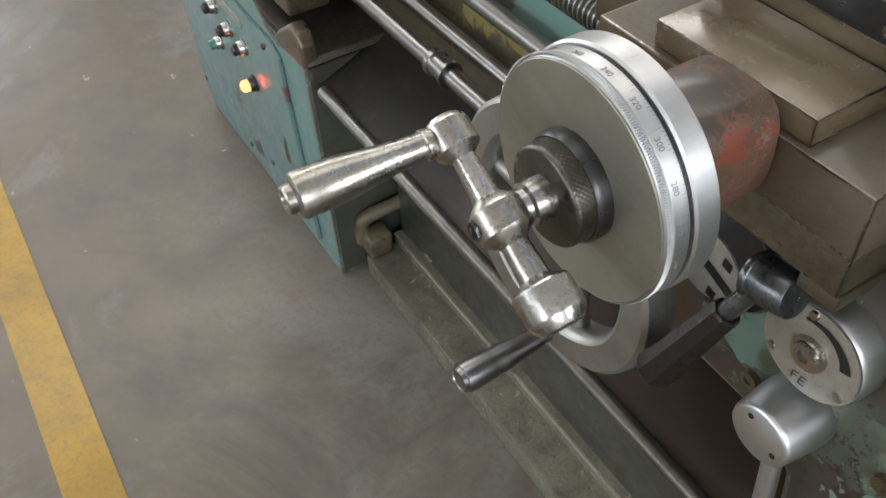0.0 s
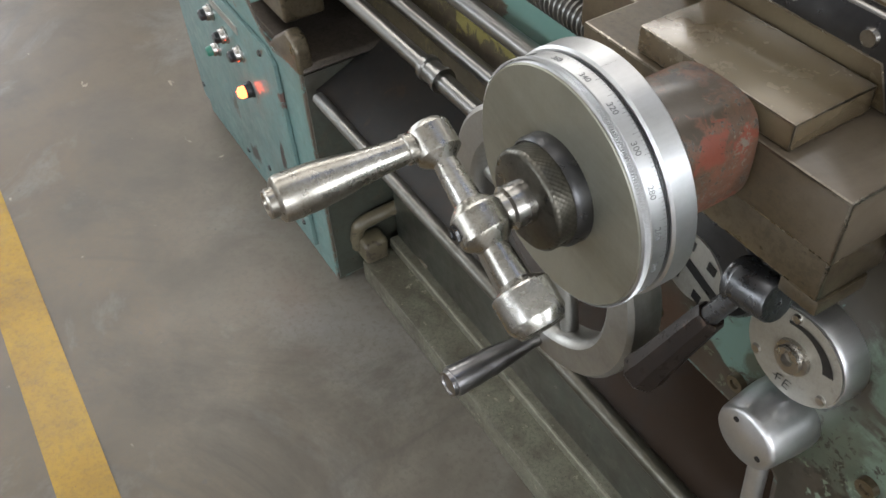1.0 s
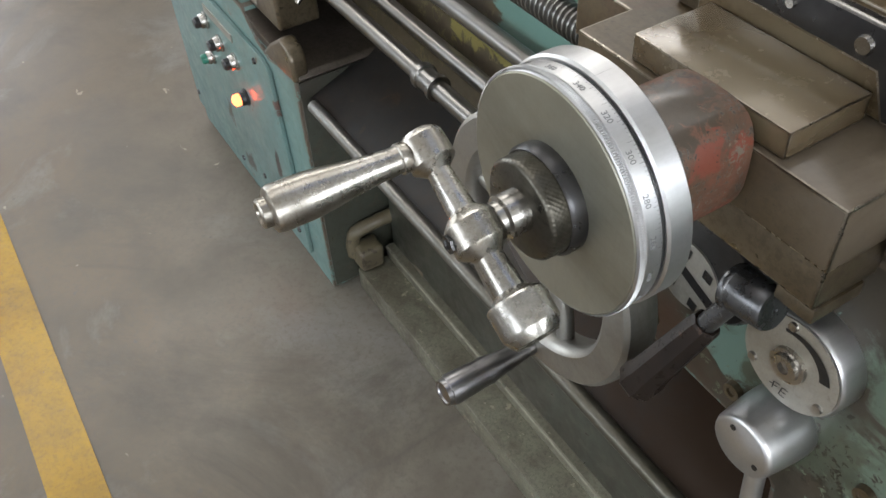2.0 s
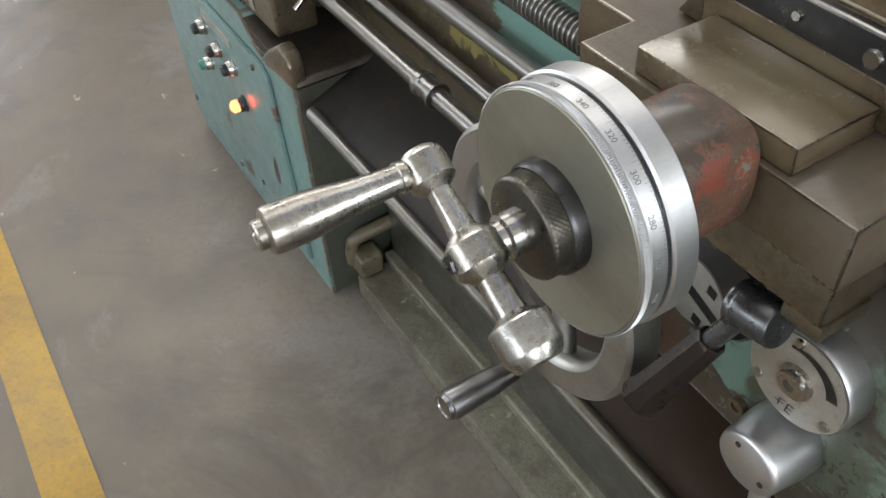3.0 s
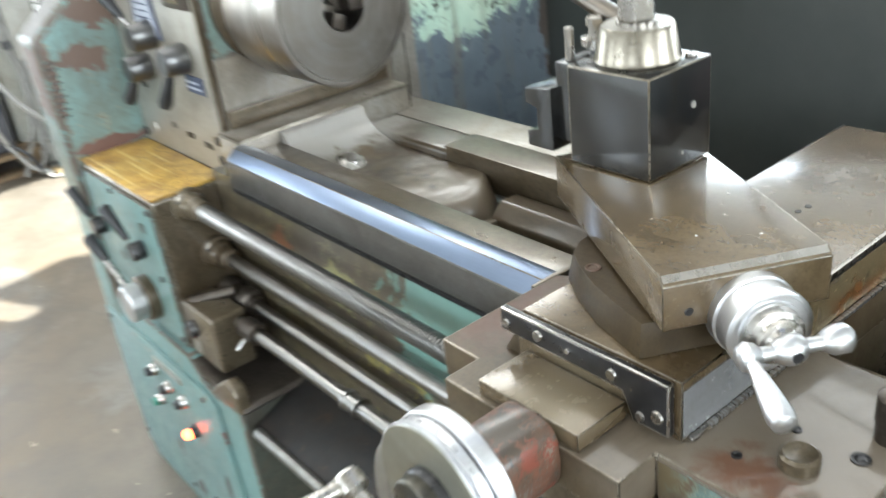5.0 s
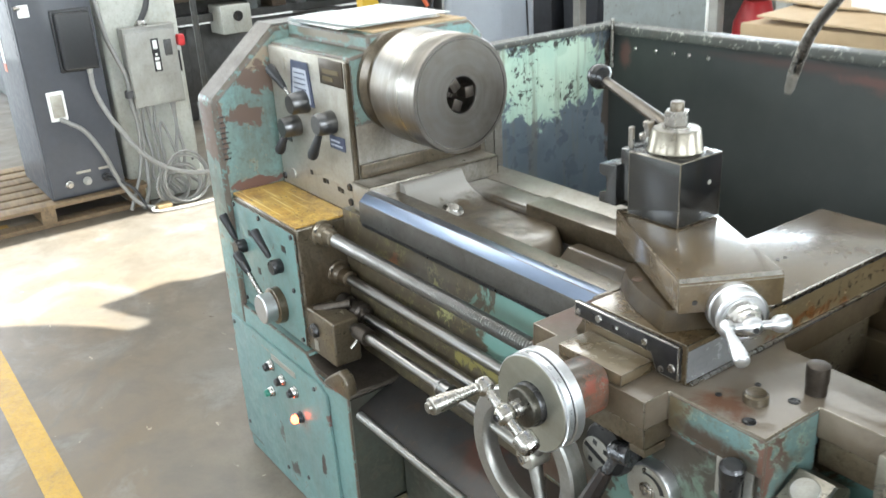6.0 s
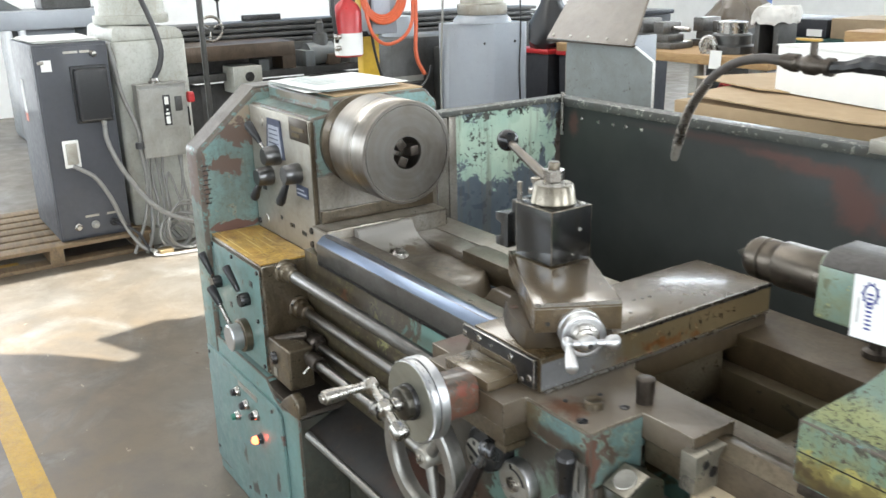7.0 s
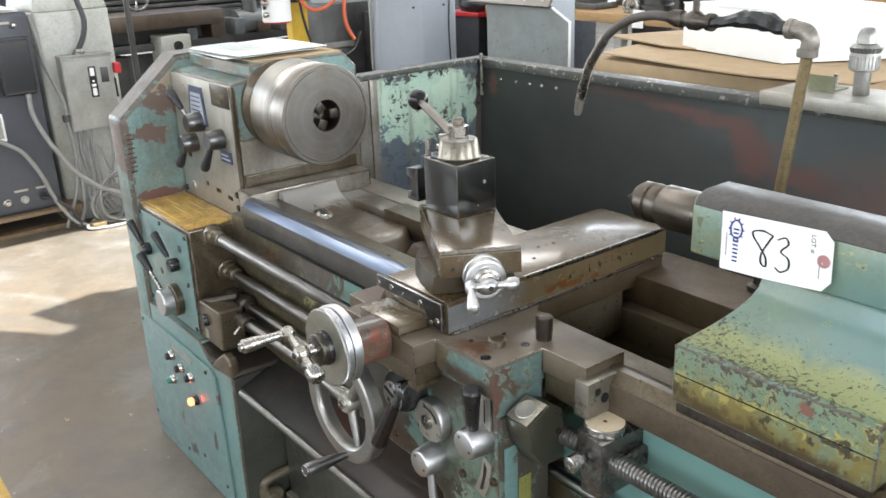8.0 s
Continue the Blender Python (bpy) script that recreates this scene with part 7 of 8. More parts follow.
part("taped_joint", lump(tube([(1.040, 0.25, 1.307), (1.022, 0.25, 1.309), (1.000, 0.25, 1.314), (0.975, 0.25, 1.317), (0.945, 0.25, 1.315), (0.925, 0.25, 1.311), (0.895, 0.25, 1.308)], 0.015, 9, 5, lambda t: 0.0100 + 0.0058 * math.sin(math.pi * min(1, t * 1.25)) ** 1.2), 0.0030, 70), M_BLACK_PLASTIC, cp, "pipe joint bound in black tape", smooth=25)
vb = part("valve_body", lathe((0.897, 0.25, 1.308), (-1, 0.03, 0.03), [(0, 0), (0, 0.015), (0.010, 0.015), (0.012, 0.011), (0.022, 0.012), (0.030, 0.0165), (0.046, 0.0165), (0.052, 0.012), (0.062, 0.012), (0.064, 0.015), (0.076, 0.015), (0.076, 0)], 24), M_IRON_DARK, cp)
part("valve_stem", rod((0.860, 0.251, 1.322), "z", 0.024, 0.006), M_IRON_DARK, vb)
part("valve_handle", prism("z", 1.3465, 1.3505, [(0.845, 0.244), (0.868, 0.243), (0.872, 0.251), (0.868, 0.259), (0.845, 0.258), (0.825, 0.2515)], 0.001), plain("yellow_handle", (0.55, 0.33, 0.06), 0.5, 0, 0.3, 60), vb, "worn yellow valve handle")
part("hose_nut", lathe((0.823, 0.253, 1.311), (-1, 0.02, 0.05), [(0, 0), (0, 0.014), (0.012, 0.014), (0.013, 0.011), (0.02, 0.011), (0.02, 0)], 12), M_IRON_DARK, cp)
hose_pts = [(0.815, 0.253, 1.311), (0.76, 0.255, 1.312), (0.70, 0.258, 1.298), (0.645, 0.262, 1.262), (0.605, 0.266, 1.210), (0.585, 0.269, 1.165), (0.575, 0.270, 1.135)]
part("hose", tube(hose_pts, 0.0088, 16, 10, lambda t: 0.0088 - 0.0022 * t), M_HOSE, cp, "dark flexible rubber hose")
coil = bmesh.new()
hp = smooth_path(hose_pts[3:], 14)
for i, p in enumerate(hp[:-1]):
    d = hp[i + 1] - p
    join(coil, lathe(p, d, [(0, 0.0070), (0.0006, 0.0098), (0.0014, 0.0098), (0.002, 0.0070)], 14))
part("spring_coil", coil, M_STEEL, cp)
part("nozzle", lathe((0.5752, 0.270, 1.137), (-0.22, 0.02, -1), [(0, 0), (0, 0.0095), (0.010, 0.0095), (0.012, 0.0085), (0.028, 0.0085), (0.032, 0.0070), (0.036, 0.0060), (0.036, 0)], 20), M_ZINC, cp)

# ---- loose things on the lathe ----
mat_bm = lump(box(-0.583, -0.246, -0.2785, -0.1405, 0.7765, 0.7815, 0.0012), 0.0006, 30)
solo("yellow_mat", mat_bm, M_TRAY, "oil-stained yellow wooden mat on the gearbox top", "mat")
card = lump(box(-0.50, -0.225, -0.055, 0.20, 1.1725, 1.1765, 0.001), 0.001, 12)
solo("cardboard_sheet", card, M_CARD, "flat brown cardboard sheet on the headstock", "cardboard")


def sheet(x0, x1, y0, y1, z, turn, seed):
    bm = bmesh.new()
    n = 10
    vs = {}
    for i in range(n + 1):
        for j in range(n + 1):
            x, y = x0 + (x1 - x0) * i / n, y0 + (y1 - y0) * j / n
            h = 0.0016 * (1 + noise.noise(Vector((x * 9 + seed, y * 9, seed))))
            vs[i, j] = (bm.verts.new((x, y, z + h + 0.0012)), bm.verts.new((x, y, z + h)))
    for i in range(n):
        for j in range(n):
            for s in (0, 1):
                bm.faces.new([vs[q][s] for q in ((i, j), (i + 1, j), (i + 1, j + 1), (i, j + 1))])
    rim = [(i, 0) for i in range(n)] + [(n, j) for j in range(n)] + [(i, n) for i in range(n, 0, -1)] + [(0, j) for j in range(n, 0, -1)]
    for a, b in zip(rim, rim[1:] + rim[:1]):
        bm.faces.new((vs[a][0], vs[b][0], vs[b][1], vs[a][1]))
    bmesh.ops.rotate(bm, verts=bm.verts[:], matrix=Matrix.Rotation(radians(turn), 3, "Z"), cent=((x0 + x1) / 2, (y0 + y1) / 2, z))
    return bm


for k, (a, b, c, d, z, t) in enumerate(((-0.55, -0.30, -0.085, 0.15, 1.1772, 6), (-0.53, -0.27, -0.10, 0.16, 1.1808, -4), (-0.53, -0.26, -0.09, 0.165, 1.1844, 8), (-0.525, -0.25, -0.095, 0.17, 1.188, 3))):
    top_sheet = solo("paper_sheet", sheet(a, b, c, d, z, t, k * 3.1), M_PAPER if k % 2 else M_PAPER_BLUE, "loose white printed paper sheet on the headstock", "paper", "papers on the headstock")

for k in range(7):
    w = 0.05 + 0.02 * (k * 7 % 5)
    solo_bar = box(-0.50 + 0.028 * k, -0.488 + 0.028 * k, -0.07, -0.07 + w * 1.6, 1.1955, 1.1958, 0)
    bmesh.ops.rotate(solo_bar, verts=solo_bar.verts[:], matrix=Matrix.Rotation(radians(3), 3, "Z"), cent=(-0.39, 0.04, 1.19))
    part("printed_bar", solo_bar, M_PAPER_BLUE, top_sheet)

# ---- behind the splash guard ----
shelf = thing("tool_shelf", (1.2, 0.70, 1.03), "pale steel shelf plate fixed on the splash guard", "shelf")
part("plate", box(0.735, 1.8, 0.66, 0.83, 1.0895, 1.118, 0.003), M_PLATE, shelf)
part("hook", prism("x", 0.80, 0.86, [(0.74, 1.118), (0.80, 1.118), (0.80, 1.121), (0.743, 1.121), (0.743, 1.15), (0.74, 1.15)], 0), M_OLIVE, shelf, "olive painted angle clip")
part("clip_screw", rod((0.845, 0.77, 1.121), "z", 0.03, 0.005), M_STEEL, shelf)
dch = thing("drill_chuck", (0.915, 0.745, 1.118), "steel keyed drill chuck standing on the shelf", "drill chuck")
part("arbor", lathe((0.915, 0.745, 1.118), "z", [(0, 0), (0, 0.0155), (0.002, 0.0165), (0.050, 0.0165), (0.050, 0)], 28), M_WHEEL, dch)
part("sleeve", lathe((0.915, 0.745, 1.168), "z", [(0, 0), (0, 0.024), (0.003, 0.0285), (0.034, 0.0285), (0.036, 0.0270), (0.037, 0.0270), (0.048, 0.0300), (0.054, 0.0265), (0.055, 0.0)], 48), M_WHEEL, dch, "ribbed steel sleeve")
part("nose", lathe((0.915, 0.745, 1.2235), "z", [(0, 0), (0, 0.0205), (0.016, 0.0190), (0.028, 0.0145), (0.030, 0.0110), (0.024, 0.008), (0.024, 0)], 36), M_WHEEL, dch)
for k in range(24):
    a = k * math.tau / 24
    part("rib", rod_between((0.915 + 0.0283 * math.cos(a), 0.745 + 0.0283 * math.sin(a), 1.174), (0.915 + 0.0283 * math.cos(a), 0.745 + 0.0283 * math.sin(a), 1.200), 0.0018, 0.0005, 6), M_WHEEL, dch)
    part("gear_tooth", rod_between((0.915 + 0.0275 * math.cos(a), 0.745 + 0.0275 * math.sin(a), 1.206), (0.915 + 0.0302 * math.cos(a), 0.745 + 0.0302 * math.sin(a), 1.216), 0.0024, 0.0005, 6), M_WHEEL, dch)

# ---- far side of the shop ----
M_CARDB = plain("brown_cardboard", (0.30, 0.225, 0.14), 0.75, 0, 0.25, 12, 0.05)
M_CAB = painted("dark_grey_cabinet_paint", (0.046, 0.050, 0.060), chip=(0.13, 0.13, 0.13), second=(0.052, 0.055, 0.066), wear=0.30, grime=0.25, rough=0.6, scale=0.8, grime_colour=(0.05, 0.047, 0.044))
M_MILL = painted("grey_green_mill_paint", (0.47, 0.475, 0.43), chip=(0.18, 0.16, 0.12), second=(0.41, 0.42, 0.375), wear=0.33, grime=0.5, rough=0.45, scale=0.8, grime_colour=(0.20, 0.17, 0.11))
M_GREYBOX = painted("grey_box_paint", (0.33, 0.325, 0.295), chip=(0.12, 0.11, 0.10), wear=0.29, grime=0.25, rough=0.45)
M_BLUEGREY = painted("blue_grey_paint", (0.29, 0.315, 0.345), chip=(0.12, 0.12, 0.12), second=(0.265, 0.288, 0.318), wear=0.27, grime=0.08, rough=0.4, scale=0.6)
M_BROWN = painted("brown_hood_paint", (0.135, 0.112, 0.088), chip=(0.08, 0.06, 0.05), wear=0.30, grime=0.3, rough=0.4)
M_CABLE = plain("grey_cable", (0.25, 0.245, 0.23), 0.38, 0, 0.25, 40)
M_CABLE_DARK = plain("dark_conduit", (0.06, 0.06, 0.062), 0.45, 0, 0.25, 40)
M_RED = plain("red_paint", (0.46, 0.028, 0.03), 0.35, 0, 0.2, 30)
M_YELLOW = plain("yellow_post_paint", (0.62, 0.40, 0.03), 0.45, 0, 0.25, 25)
M_ORANGE = plain("orange_air_hose", (0.62, 0.12, 0.045), 0.42, 0, 0.2, 40)
M_FARIRON = oily_metal("far_machine_iron", (0.115, 0.115, 0.112), rough=0.42, stain=(0.055, 0.052, 0.046), amount=0.6, metal=0.6)
M_FARGREY = painted("far_machine_grey", (0.12, 0.135, 0.14), wear=0.33, grime=0.4, rough=0.45)
M_TABLEIRON = oily_metal("brown_table_iron", (0.12, 0.09, 0.065), rough=0.4, stain=(0.07, 0.05, 0.035), amount=0.7, metal=0.4)
M_VISE = oily_metal("oily_vise_iron", (0.20, 0.195, 0.185), rough=0.36, stain=(0.09, 0.08, 0.07), amount=0.7, metal=0.6)
M_BLUEBIN = plain("blue_plastic", (0.03, 0.09, 0.30), 0.45, 0, 0.2, 20)
M_DARKBIN = plain("dark_plastic", (0.022, 0.024, 0.03), 0.5, 0, 0.3, 20)
M_TEALCLOTH = plain("teal_tarp", (0.02, 0.25, 0.24), 0.6, 0, 0.3, 14)
M_DKGREEN = plain("dark_green_machine", (0.02, 0.07, 0.065), 0.4, 0, 0.3, 20)
M_RAG = plain("white_rag", (0.62, 0.60, 0.56), 0.9, 0, 0.25, 30, 0.3)


def wood_build(nt, p):
    v = coords(nt, (1.0, 6.0, 6.0))
    g = noise_tex(nt, v, 9, 6, 0.6, 0.8)
    col = mix(nt, ramp(nt, g, (0.3, 0.0), (0.7, 1.0)), (0.42, 0.27, 0.12), (0.27, 0.16, 0.07))
    nt.links.new(col, p.inputs["Base Color"])
    p.inputs["Roughness"].default_value = 0.65
    bump(nt, p, g, 0.2, 0.002)


M_WOOD = material("weathered_wood", wood_build)


def pallet_build(nt, p):
    v = coords(nt, (1.0, 6.0, 6.0))
    g = noise_tex(nt, v, 9, 6, 0.6, 0.8)
    col = mix(nt, ramp(nt, g, (0.3, 0.0), (0.7, 1.0)), (0.20, 0.135, 0.070), (0.105, 0.075, 0.045))
    nt.links.new(col, p.inputs["Base Color"])
    p.inputs["Roughness"].default_value = 0.7
    bump(nt, p, g, 0.25, 0.002)


M_PALLET = material("old_pallet_wood", pallet_build)

# pallet and electrical cabinet
pal = thing("wooden_pallet", (-3.4, -0.2, 0), "weathered wooden pallet on the floor under the cabinet", "pallet")
for k in range(7):
    x = -3.06 - k * 0.135
    part("top_board", box(x - 0.10, x, -0.80, 0.22, 0.098, 0.118, 0.002), M_PALLET, pal)
for y in (-0.78, -0.32, 0.13):
    part("stringer", box(-3.97, -3.065, y, y + 0.07, 0.0225, 0.0975, 0.003), M_PALLET, pal)
for x in (-3.08, -3.5, -3.9):
    part("bottom_board", box(x - 0.10, x, -0.80, 0.22, 0.0, 0.022, 0.002), M_PALLET, pal)
cb = thing("electrical_cabinet", (-3.4, -0.06, 0.118), "dark grey steel electrical cabinet standing on a wooden pallet", "cabinet")
part("body", box(-3.72, -3.112, -0.243, 0.120, 0.1185, 1.140, 0.008, 3), M_CAB, cb)
part("side_seam", box(-3.16, -3.155, -0.2445, -0.2425, 0.16, 1.12, 0), M_BLACK, cb)
face = part("front_panel", box(-3.1115, -3.100, -0.236, 0.114, 0.135, 1.125, 0.003), M_CAB, cb)
mb = part("meter_cover", box(-3.0995, -3.035, -0.072, 0.092, 0.745, 1.015, 0.018, 4), M_BLACK_PLASTIC, cb, "rounded black plastic cover")
part("cover_rim", box(-3.0995, -3.085, -0.082, 0.102, 0.735, 1.027, 0.01, 3), M_BLACK_PLASTIC, mb)
part("gland", lathe((-3.065, 0.045, 0.745), "-z", [(0, 0), (0, 0.014), (0.02, 0.014), (0.022, 0.01), (0.03, 0.01), (0.03, 0)], 14), M_GREYBOX, mb)
ou = part("outlet_plate", box(-3.0995, -3.085, -0.172, -0.092, 0.512, 0.655, 0.005), M_PAPER, cb, "white outlet cover plate")
part("outlet_flap", box(-3.0848, -3.078, -0.160, -0.104, 0.53, 0.640, 0.004), M_PLATE, ou)
part("sticker", box(-3.0998, -3.0985, -0.213, -0.163, 1.008, 1.064, 0), M_PAPER, face)
part("side_sticker", box(-3.56, -3.50, -0.2452, -0.2435, 0.76, 0.94, 0), M_PAPER, cb)
part("side_sticker", box(-3.56, -3.50, -0.2452, -0.2435, 0.715, 0.757, 0), M_ORANGE, cb)
for y, r, m in ((-0.153, 0.020, M_STEEL), (-0.066, 0.021, M_GREYBOX), (0.03, 0.022, M_BLACK_PLASTIC)):
    part("knob", lathe((-3.0995, y, 0.192), "x", [(0, 0), (0, r), (0.012, r), (0.016, r * 0.7), (0.03, r * 0.6), (0.03, 0)], 20), m, cb)
for y, z, w in ((-0.11, 0.235, 0.07), (0.0, 0.235, 0.05), (-0.10, 1.09, 0.07), (-0.02, 1.09, 0.05)):
    part("printed_bar", box(-3.0998, -3.0988, y, y + w, z, z + 0.012, 0), M_PLATE, face)
part("key_handle", lathe((-3.0995, 0.045, 1.083), "x", [(0, 0), (0, 0.017), (0.012, 0.017), (0.03, 0.012), (0.034, 0)], 18), M_STEEL, cb)
part("latch", box(-3.0995, -3.083, -0.228, -0.20, 1.045, 1.06, 0.002), M_STEEL, cb)
for k in range(3):
    solo("paper_sheet", sheet(-3.68 + 0.02 * k, -3.14 - 0.01 * k, -0.23, 0.09, 1.1425 + k * 0.005, 2 - 2 * k, 5 + k), M_PAPER, "loose white printed paper sheet on the cabinet", "paper", "papers on the cabinet")
part("outlet_cord", tube([(-3.08, -0.132, 0.520), (-3.055, -0.10, 0.50), (-3.04, -0.04, 0.45), (-3.03, 0.02, 0.33), (-3.03, 0.055, 0.22), (-3.02, 0.085, 0.14), (-2.99, 0.14, 0.05), (-2.95, 0.22, 0.012)], 0.011, 10), M_CABLE, cb)
part("meter_cord", tube([(-3.065, 0.045, 0.72), (-3.055, 0.045, 0.64), (-3.03, 0.075, 0.53), (-3.0, 0.125, 0.42), (-2.97, 0.19, 0.31), (-2.94, 0.28, 0.225), (-2.92, 0.40, 0.17), (-2.92, 0.50, 0.15), (-2.93, 0.60, 0.10)], 0.0125, 10), M_CABLE, cb)
part("knob_cord", tube([(-3.07, 0.03, 0.192), (-3.04, 0.045, 0.19), (-3.02, 0.08, 0.17), (-2.99, 0.13, 0.12), (-2.97, 0.17, 0.02)], 0.008, 8), M_BLACK_PLASTIC, cb)

# milling machine column with switch box
mc = thing("milling_machine", (-2.8, 0.2, 0), "grey-green milling machine column with hanging cables", "machine")
part("column", prism("z", 0.0, 1.125, [(-3.75, 0.165), (-3.215, 0.165), (-3.2, 0.18), (-3.2, 0.548), (-3.215, 0.563), (-3.75, 0.563)], 0.012, 3), M_MILL, mc)
part("shoulder", prism("x", -3.74, -3.205, [(0.168, 1.1255), (0.560, 1.1255), (0.548, 1.165), (0.52, 1.185), (0.205, 1.205), (0.18, 1.19)], 0.008), M_MILL, mc)
part("column_base", box(-3.85, -3.14, 0.14, 0.60, 0.0, 0.10, 0.012), M_MILL, mc)
part("turret_neck", lathe((-3.42, 0.345, 1.206), "z", [(0, 0), (0, 0.195), (0.008, 0.20), (0.045, 0.20), (0.05, 0.185), (0.055, 0.182), (0.16, 0.178), (0.17, 0.195), (0.34, 0.20), (0.34, 0)], 48), M_MILL, mc)
part("ram", box(-3.95, -3.20, 0.18, 0.52, 1.548, 1.84, 0.03, 3), M_MILL, mc)
part("casting_screw", lathe((-3.2, 0.52, 0.16), "x", [(0, 0), (0, 0.007), (0.003, 0.006), (0.003, 0)], 10), M_BLACK, mc)
part("casting_screw", lathe((-3.2, 0.215, 0.75), "x", [(0, 0), (0, 0.007), (0.003, 0.006), (0.003, 0)], 10), M_BLACK, mc)
SBX = -3.105
sw = part("switch_box", box(-3.1995, SBX - 0.008, 0.243, 0.508, 0.500, 0.893, 0.006), M_GREYBOX, mc, "grey disconnect switch box with red handle")
part("box_door", box(SBX - 0.0075, SBX, 0.249, 0.502, 0.510, 0.875, 0.003), M_GREYBOX, sw)
part("box_rim", box(-3.19, SBX + 0.004, 0.240, 0.511, 0.8935, 0.900, 0.002), M_GREYBOX, sw)
part("black_label", box(SBX, SBX + 0.001, 0.372, 0.412, 0.672, 0.836, 0), M_BLACK, sw)
for k, (z, h, w) in enumerate(((0.680, 0.040, 0.022), (0.728, 0.014, 0.022), (0.752, 0.010, 0.010), (0.785, 0.042, 0.022))):
    part("label_mark", box(SBX + 0.0011, SBX + 0.0016, 0.392 - w / 2, 0.392 + w / 2, z, z + h, 0), M_PAPER, sw)
part("handle_plate", box(SBX, SBX + 0.006, 0.437, 0.476, 0.745, 0.825, 0.002), M_FARIRON, sw)
part("red_handle", box(SBX - 0.02, SBX + 0.022, 0.5085, 0.545, 0.785, 0.842, 0.010, 3), M_RED, sw, "red switch handle")
part("handle_bar", box(SBX - 0.02, SBX - 0.005, 0.509, 0.516, 0.655, 0.76, 0.002), M_BLACK, sw)
part("conduit_nut", lathe((-3.15, 0.352, 0.900), "z", [(0, 0), (0, 0.032), (0.012, 0.032), (0.014, 0.024), (0.028, 0.02), (0.028, 0)], 16), M_STEEL, sw)
part("conduit", tube([(-3.15, 0.352, 0.92), (-3.13, 0.385, 0.99), (-3.12, 0.400, 1.07), (-3.12, 0.385, 1.16), (-3.12, 0.350, 1.27), (-3.12, 0.315, 1.38), (-3.15, 0.29, 1.6)], 0.0145, 12), M_CABLE_DARK, mc, "thick dark flexible conduit")
for k, (y0, y1, z1) in enumerate(((0.285, 0.26, 0.10), (0.31, 0.30, 0.09), (0.345, 0.325, 0.10), (0.44, 0.36, 0.12), (0.455, 0.43, 0.16))):
    part("hanging_cable", tube([(-3.15, y0, 0.50), (-3.14, y0 - 0.01 + 0.015 * (k % 2), 0.38), (-3.11, (y0 + y1) / 2 + 0.01, 0.24), (-3.08, y1, 0.14), (-3.03, y1 + 0.05, z1 * 0.4 + 0.01)], 0.0085, 8), M_CABLE, mc)
part("side_cable", tube([(-3.17, 0.14, 1.12), (-3.15, 0.155, 1.0), (-3.14, 0.17, 0.86), (-3.13, 0.215, 0.72), (-3.135, 0.24, 0.60), (-3.14, 0.255, 0.50), (-3.11, 0.245, 0.3), (-3.06, 0.22, 0.1), (-3.0, 0.16, 0.012)], 0.012, 10), M_CABLE, mc)
part("side_cable", tube([(-3.18, 0.15, 0.97), (-3.13, 0.185, 0.80), (-3.12, 0.225, 0.66), (-3.12, 0.225, 0.55), (-3.11, 0.235, 0.40), (-3.08, 0.20, 0.2), (-3.02, 0.10, 0.012)], 0.010, 10), M_CABLE, mc)
part("cable_clip", lathe((-3.12, 0.225, 0.56), "z", [(0, 0), (0, 0.022), (0.035, 0.022), (0.035, 0)], 14), M_CABLE_DARK, mc)
coilt = thing("cable_coil", (-2.98, 0.36, 0.0), "coil of grey electric cable standing against the machine column", "cable")
coil_rng = random.Random(4)
for k in range(8):
    r = 0.066 + 0.0068 * k
    ex, ez, dy = coil_rng.uniform(0.75, 1.2), coil_rng.uniform(0.85, 1.30), coil_rng.uniform(-0.035, 0.045)
    pts = [(-3.03 + 0.012 * k + 0.014 * math.cos(a * 2 + k), 0.355 + dy + ex * r * math.cos(a), 0.011 + ez * r + ez * r * math.sin(a)) for a in [i * math.tau / 12 + 0.5 * k for i in range(13)]]
    part("loop", tube(pts, 0.0068, 8, 4), M_CABLE, coilt)
part("tail", tube([(-3.04, 0.33, 0.16), (-3.06, 0.32, 0.30), (-3.07, 0.345, 0.42), (-3.06, 0.38, 0.30), (-3.04, 0.40, 0.18)], 0.0075, 8), M_CABLE, coilt)
part("floor_tail", tube([(-2.98, 0.26, 0.05), (-2.93, 0.18, 0.02), (-2.90, 0.24, 0.010), (-2.88, 0.45, 0.009), (-2.90, 0.80, 0.009)], 0.008, 8), M_CABLE, coilt)
solo("yellow_plug", lump(box(-2.97, -2.90, 0.20, 0.28, 0.0, 0.04, 0.012, 3), 0.004, 40), M_BRASS, "small yellow electric plug lying on the floor", "plug")
solo("steel_post", rod((-3.55, 0.785, 0.0), "z", 2.6, 0.017), M_FARIRON, "thin grey steel post standing on the floor", "post")

# another long machine across the back
fl = thing("long_machine", (-4.8, 1.9, 0), "long grey planer bed with table and handwheel standing across the shop", "machine")
part("bed", box(-5.3, -4.88, 0.75, 4.6, 0.66, 0.925, 0.01), M_FARIRON, fl)
for k, (z, d) in enumerate(((0.927, 0.0), (0.968, 0.05), (1.009, 0.09), (1.050, 0.14))):
    part("way", box(-5.3, -4.88 - d, 0.80, 4.6, z, z + 0.026, 0.004), M_FARIRON, fl)
part("way_core", box(-5.29, -5.08, 0.82, 4.58, 0.9255, 1.0495, 0), M_BLACK, fl)
part("table", box(-4.86, -4.42, 0.60, 1.78, 0.86, 0.965, 0.008), M_TABLEIRON, fl, "brown oily machine table")
part("apron_box", box(-4.62, -4.40, 1.28, 1.50, 0.62, 0.81, 0.012), M_MILL, fl)
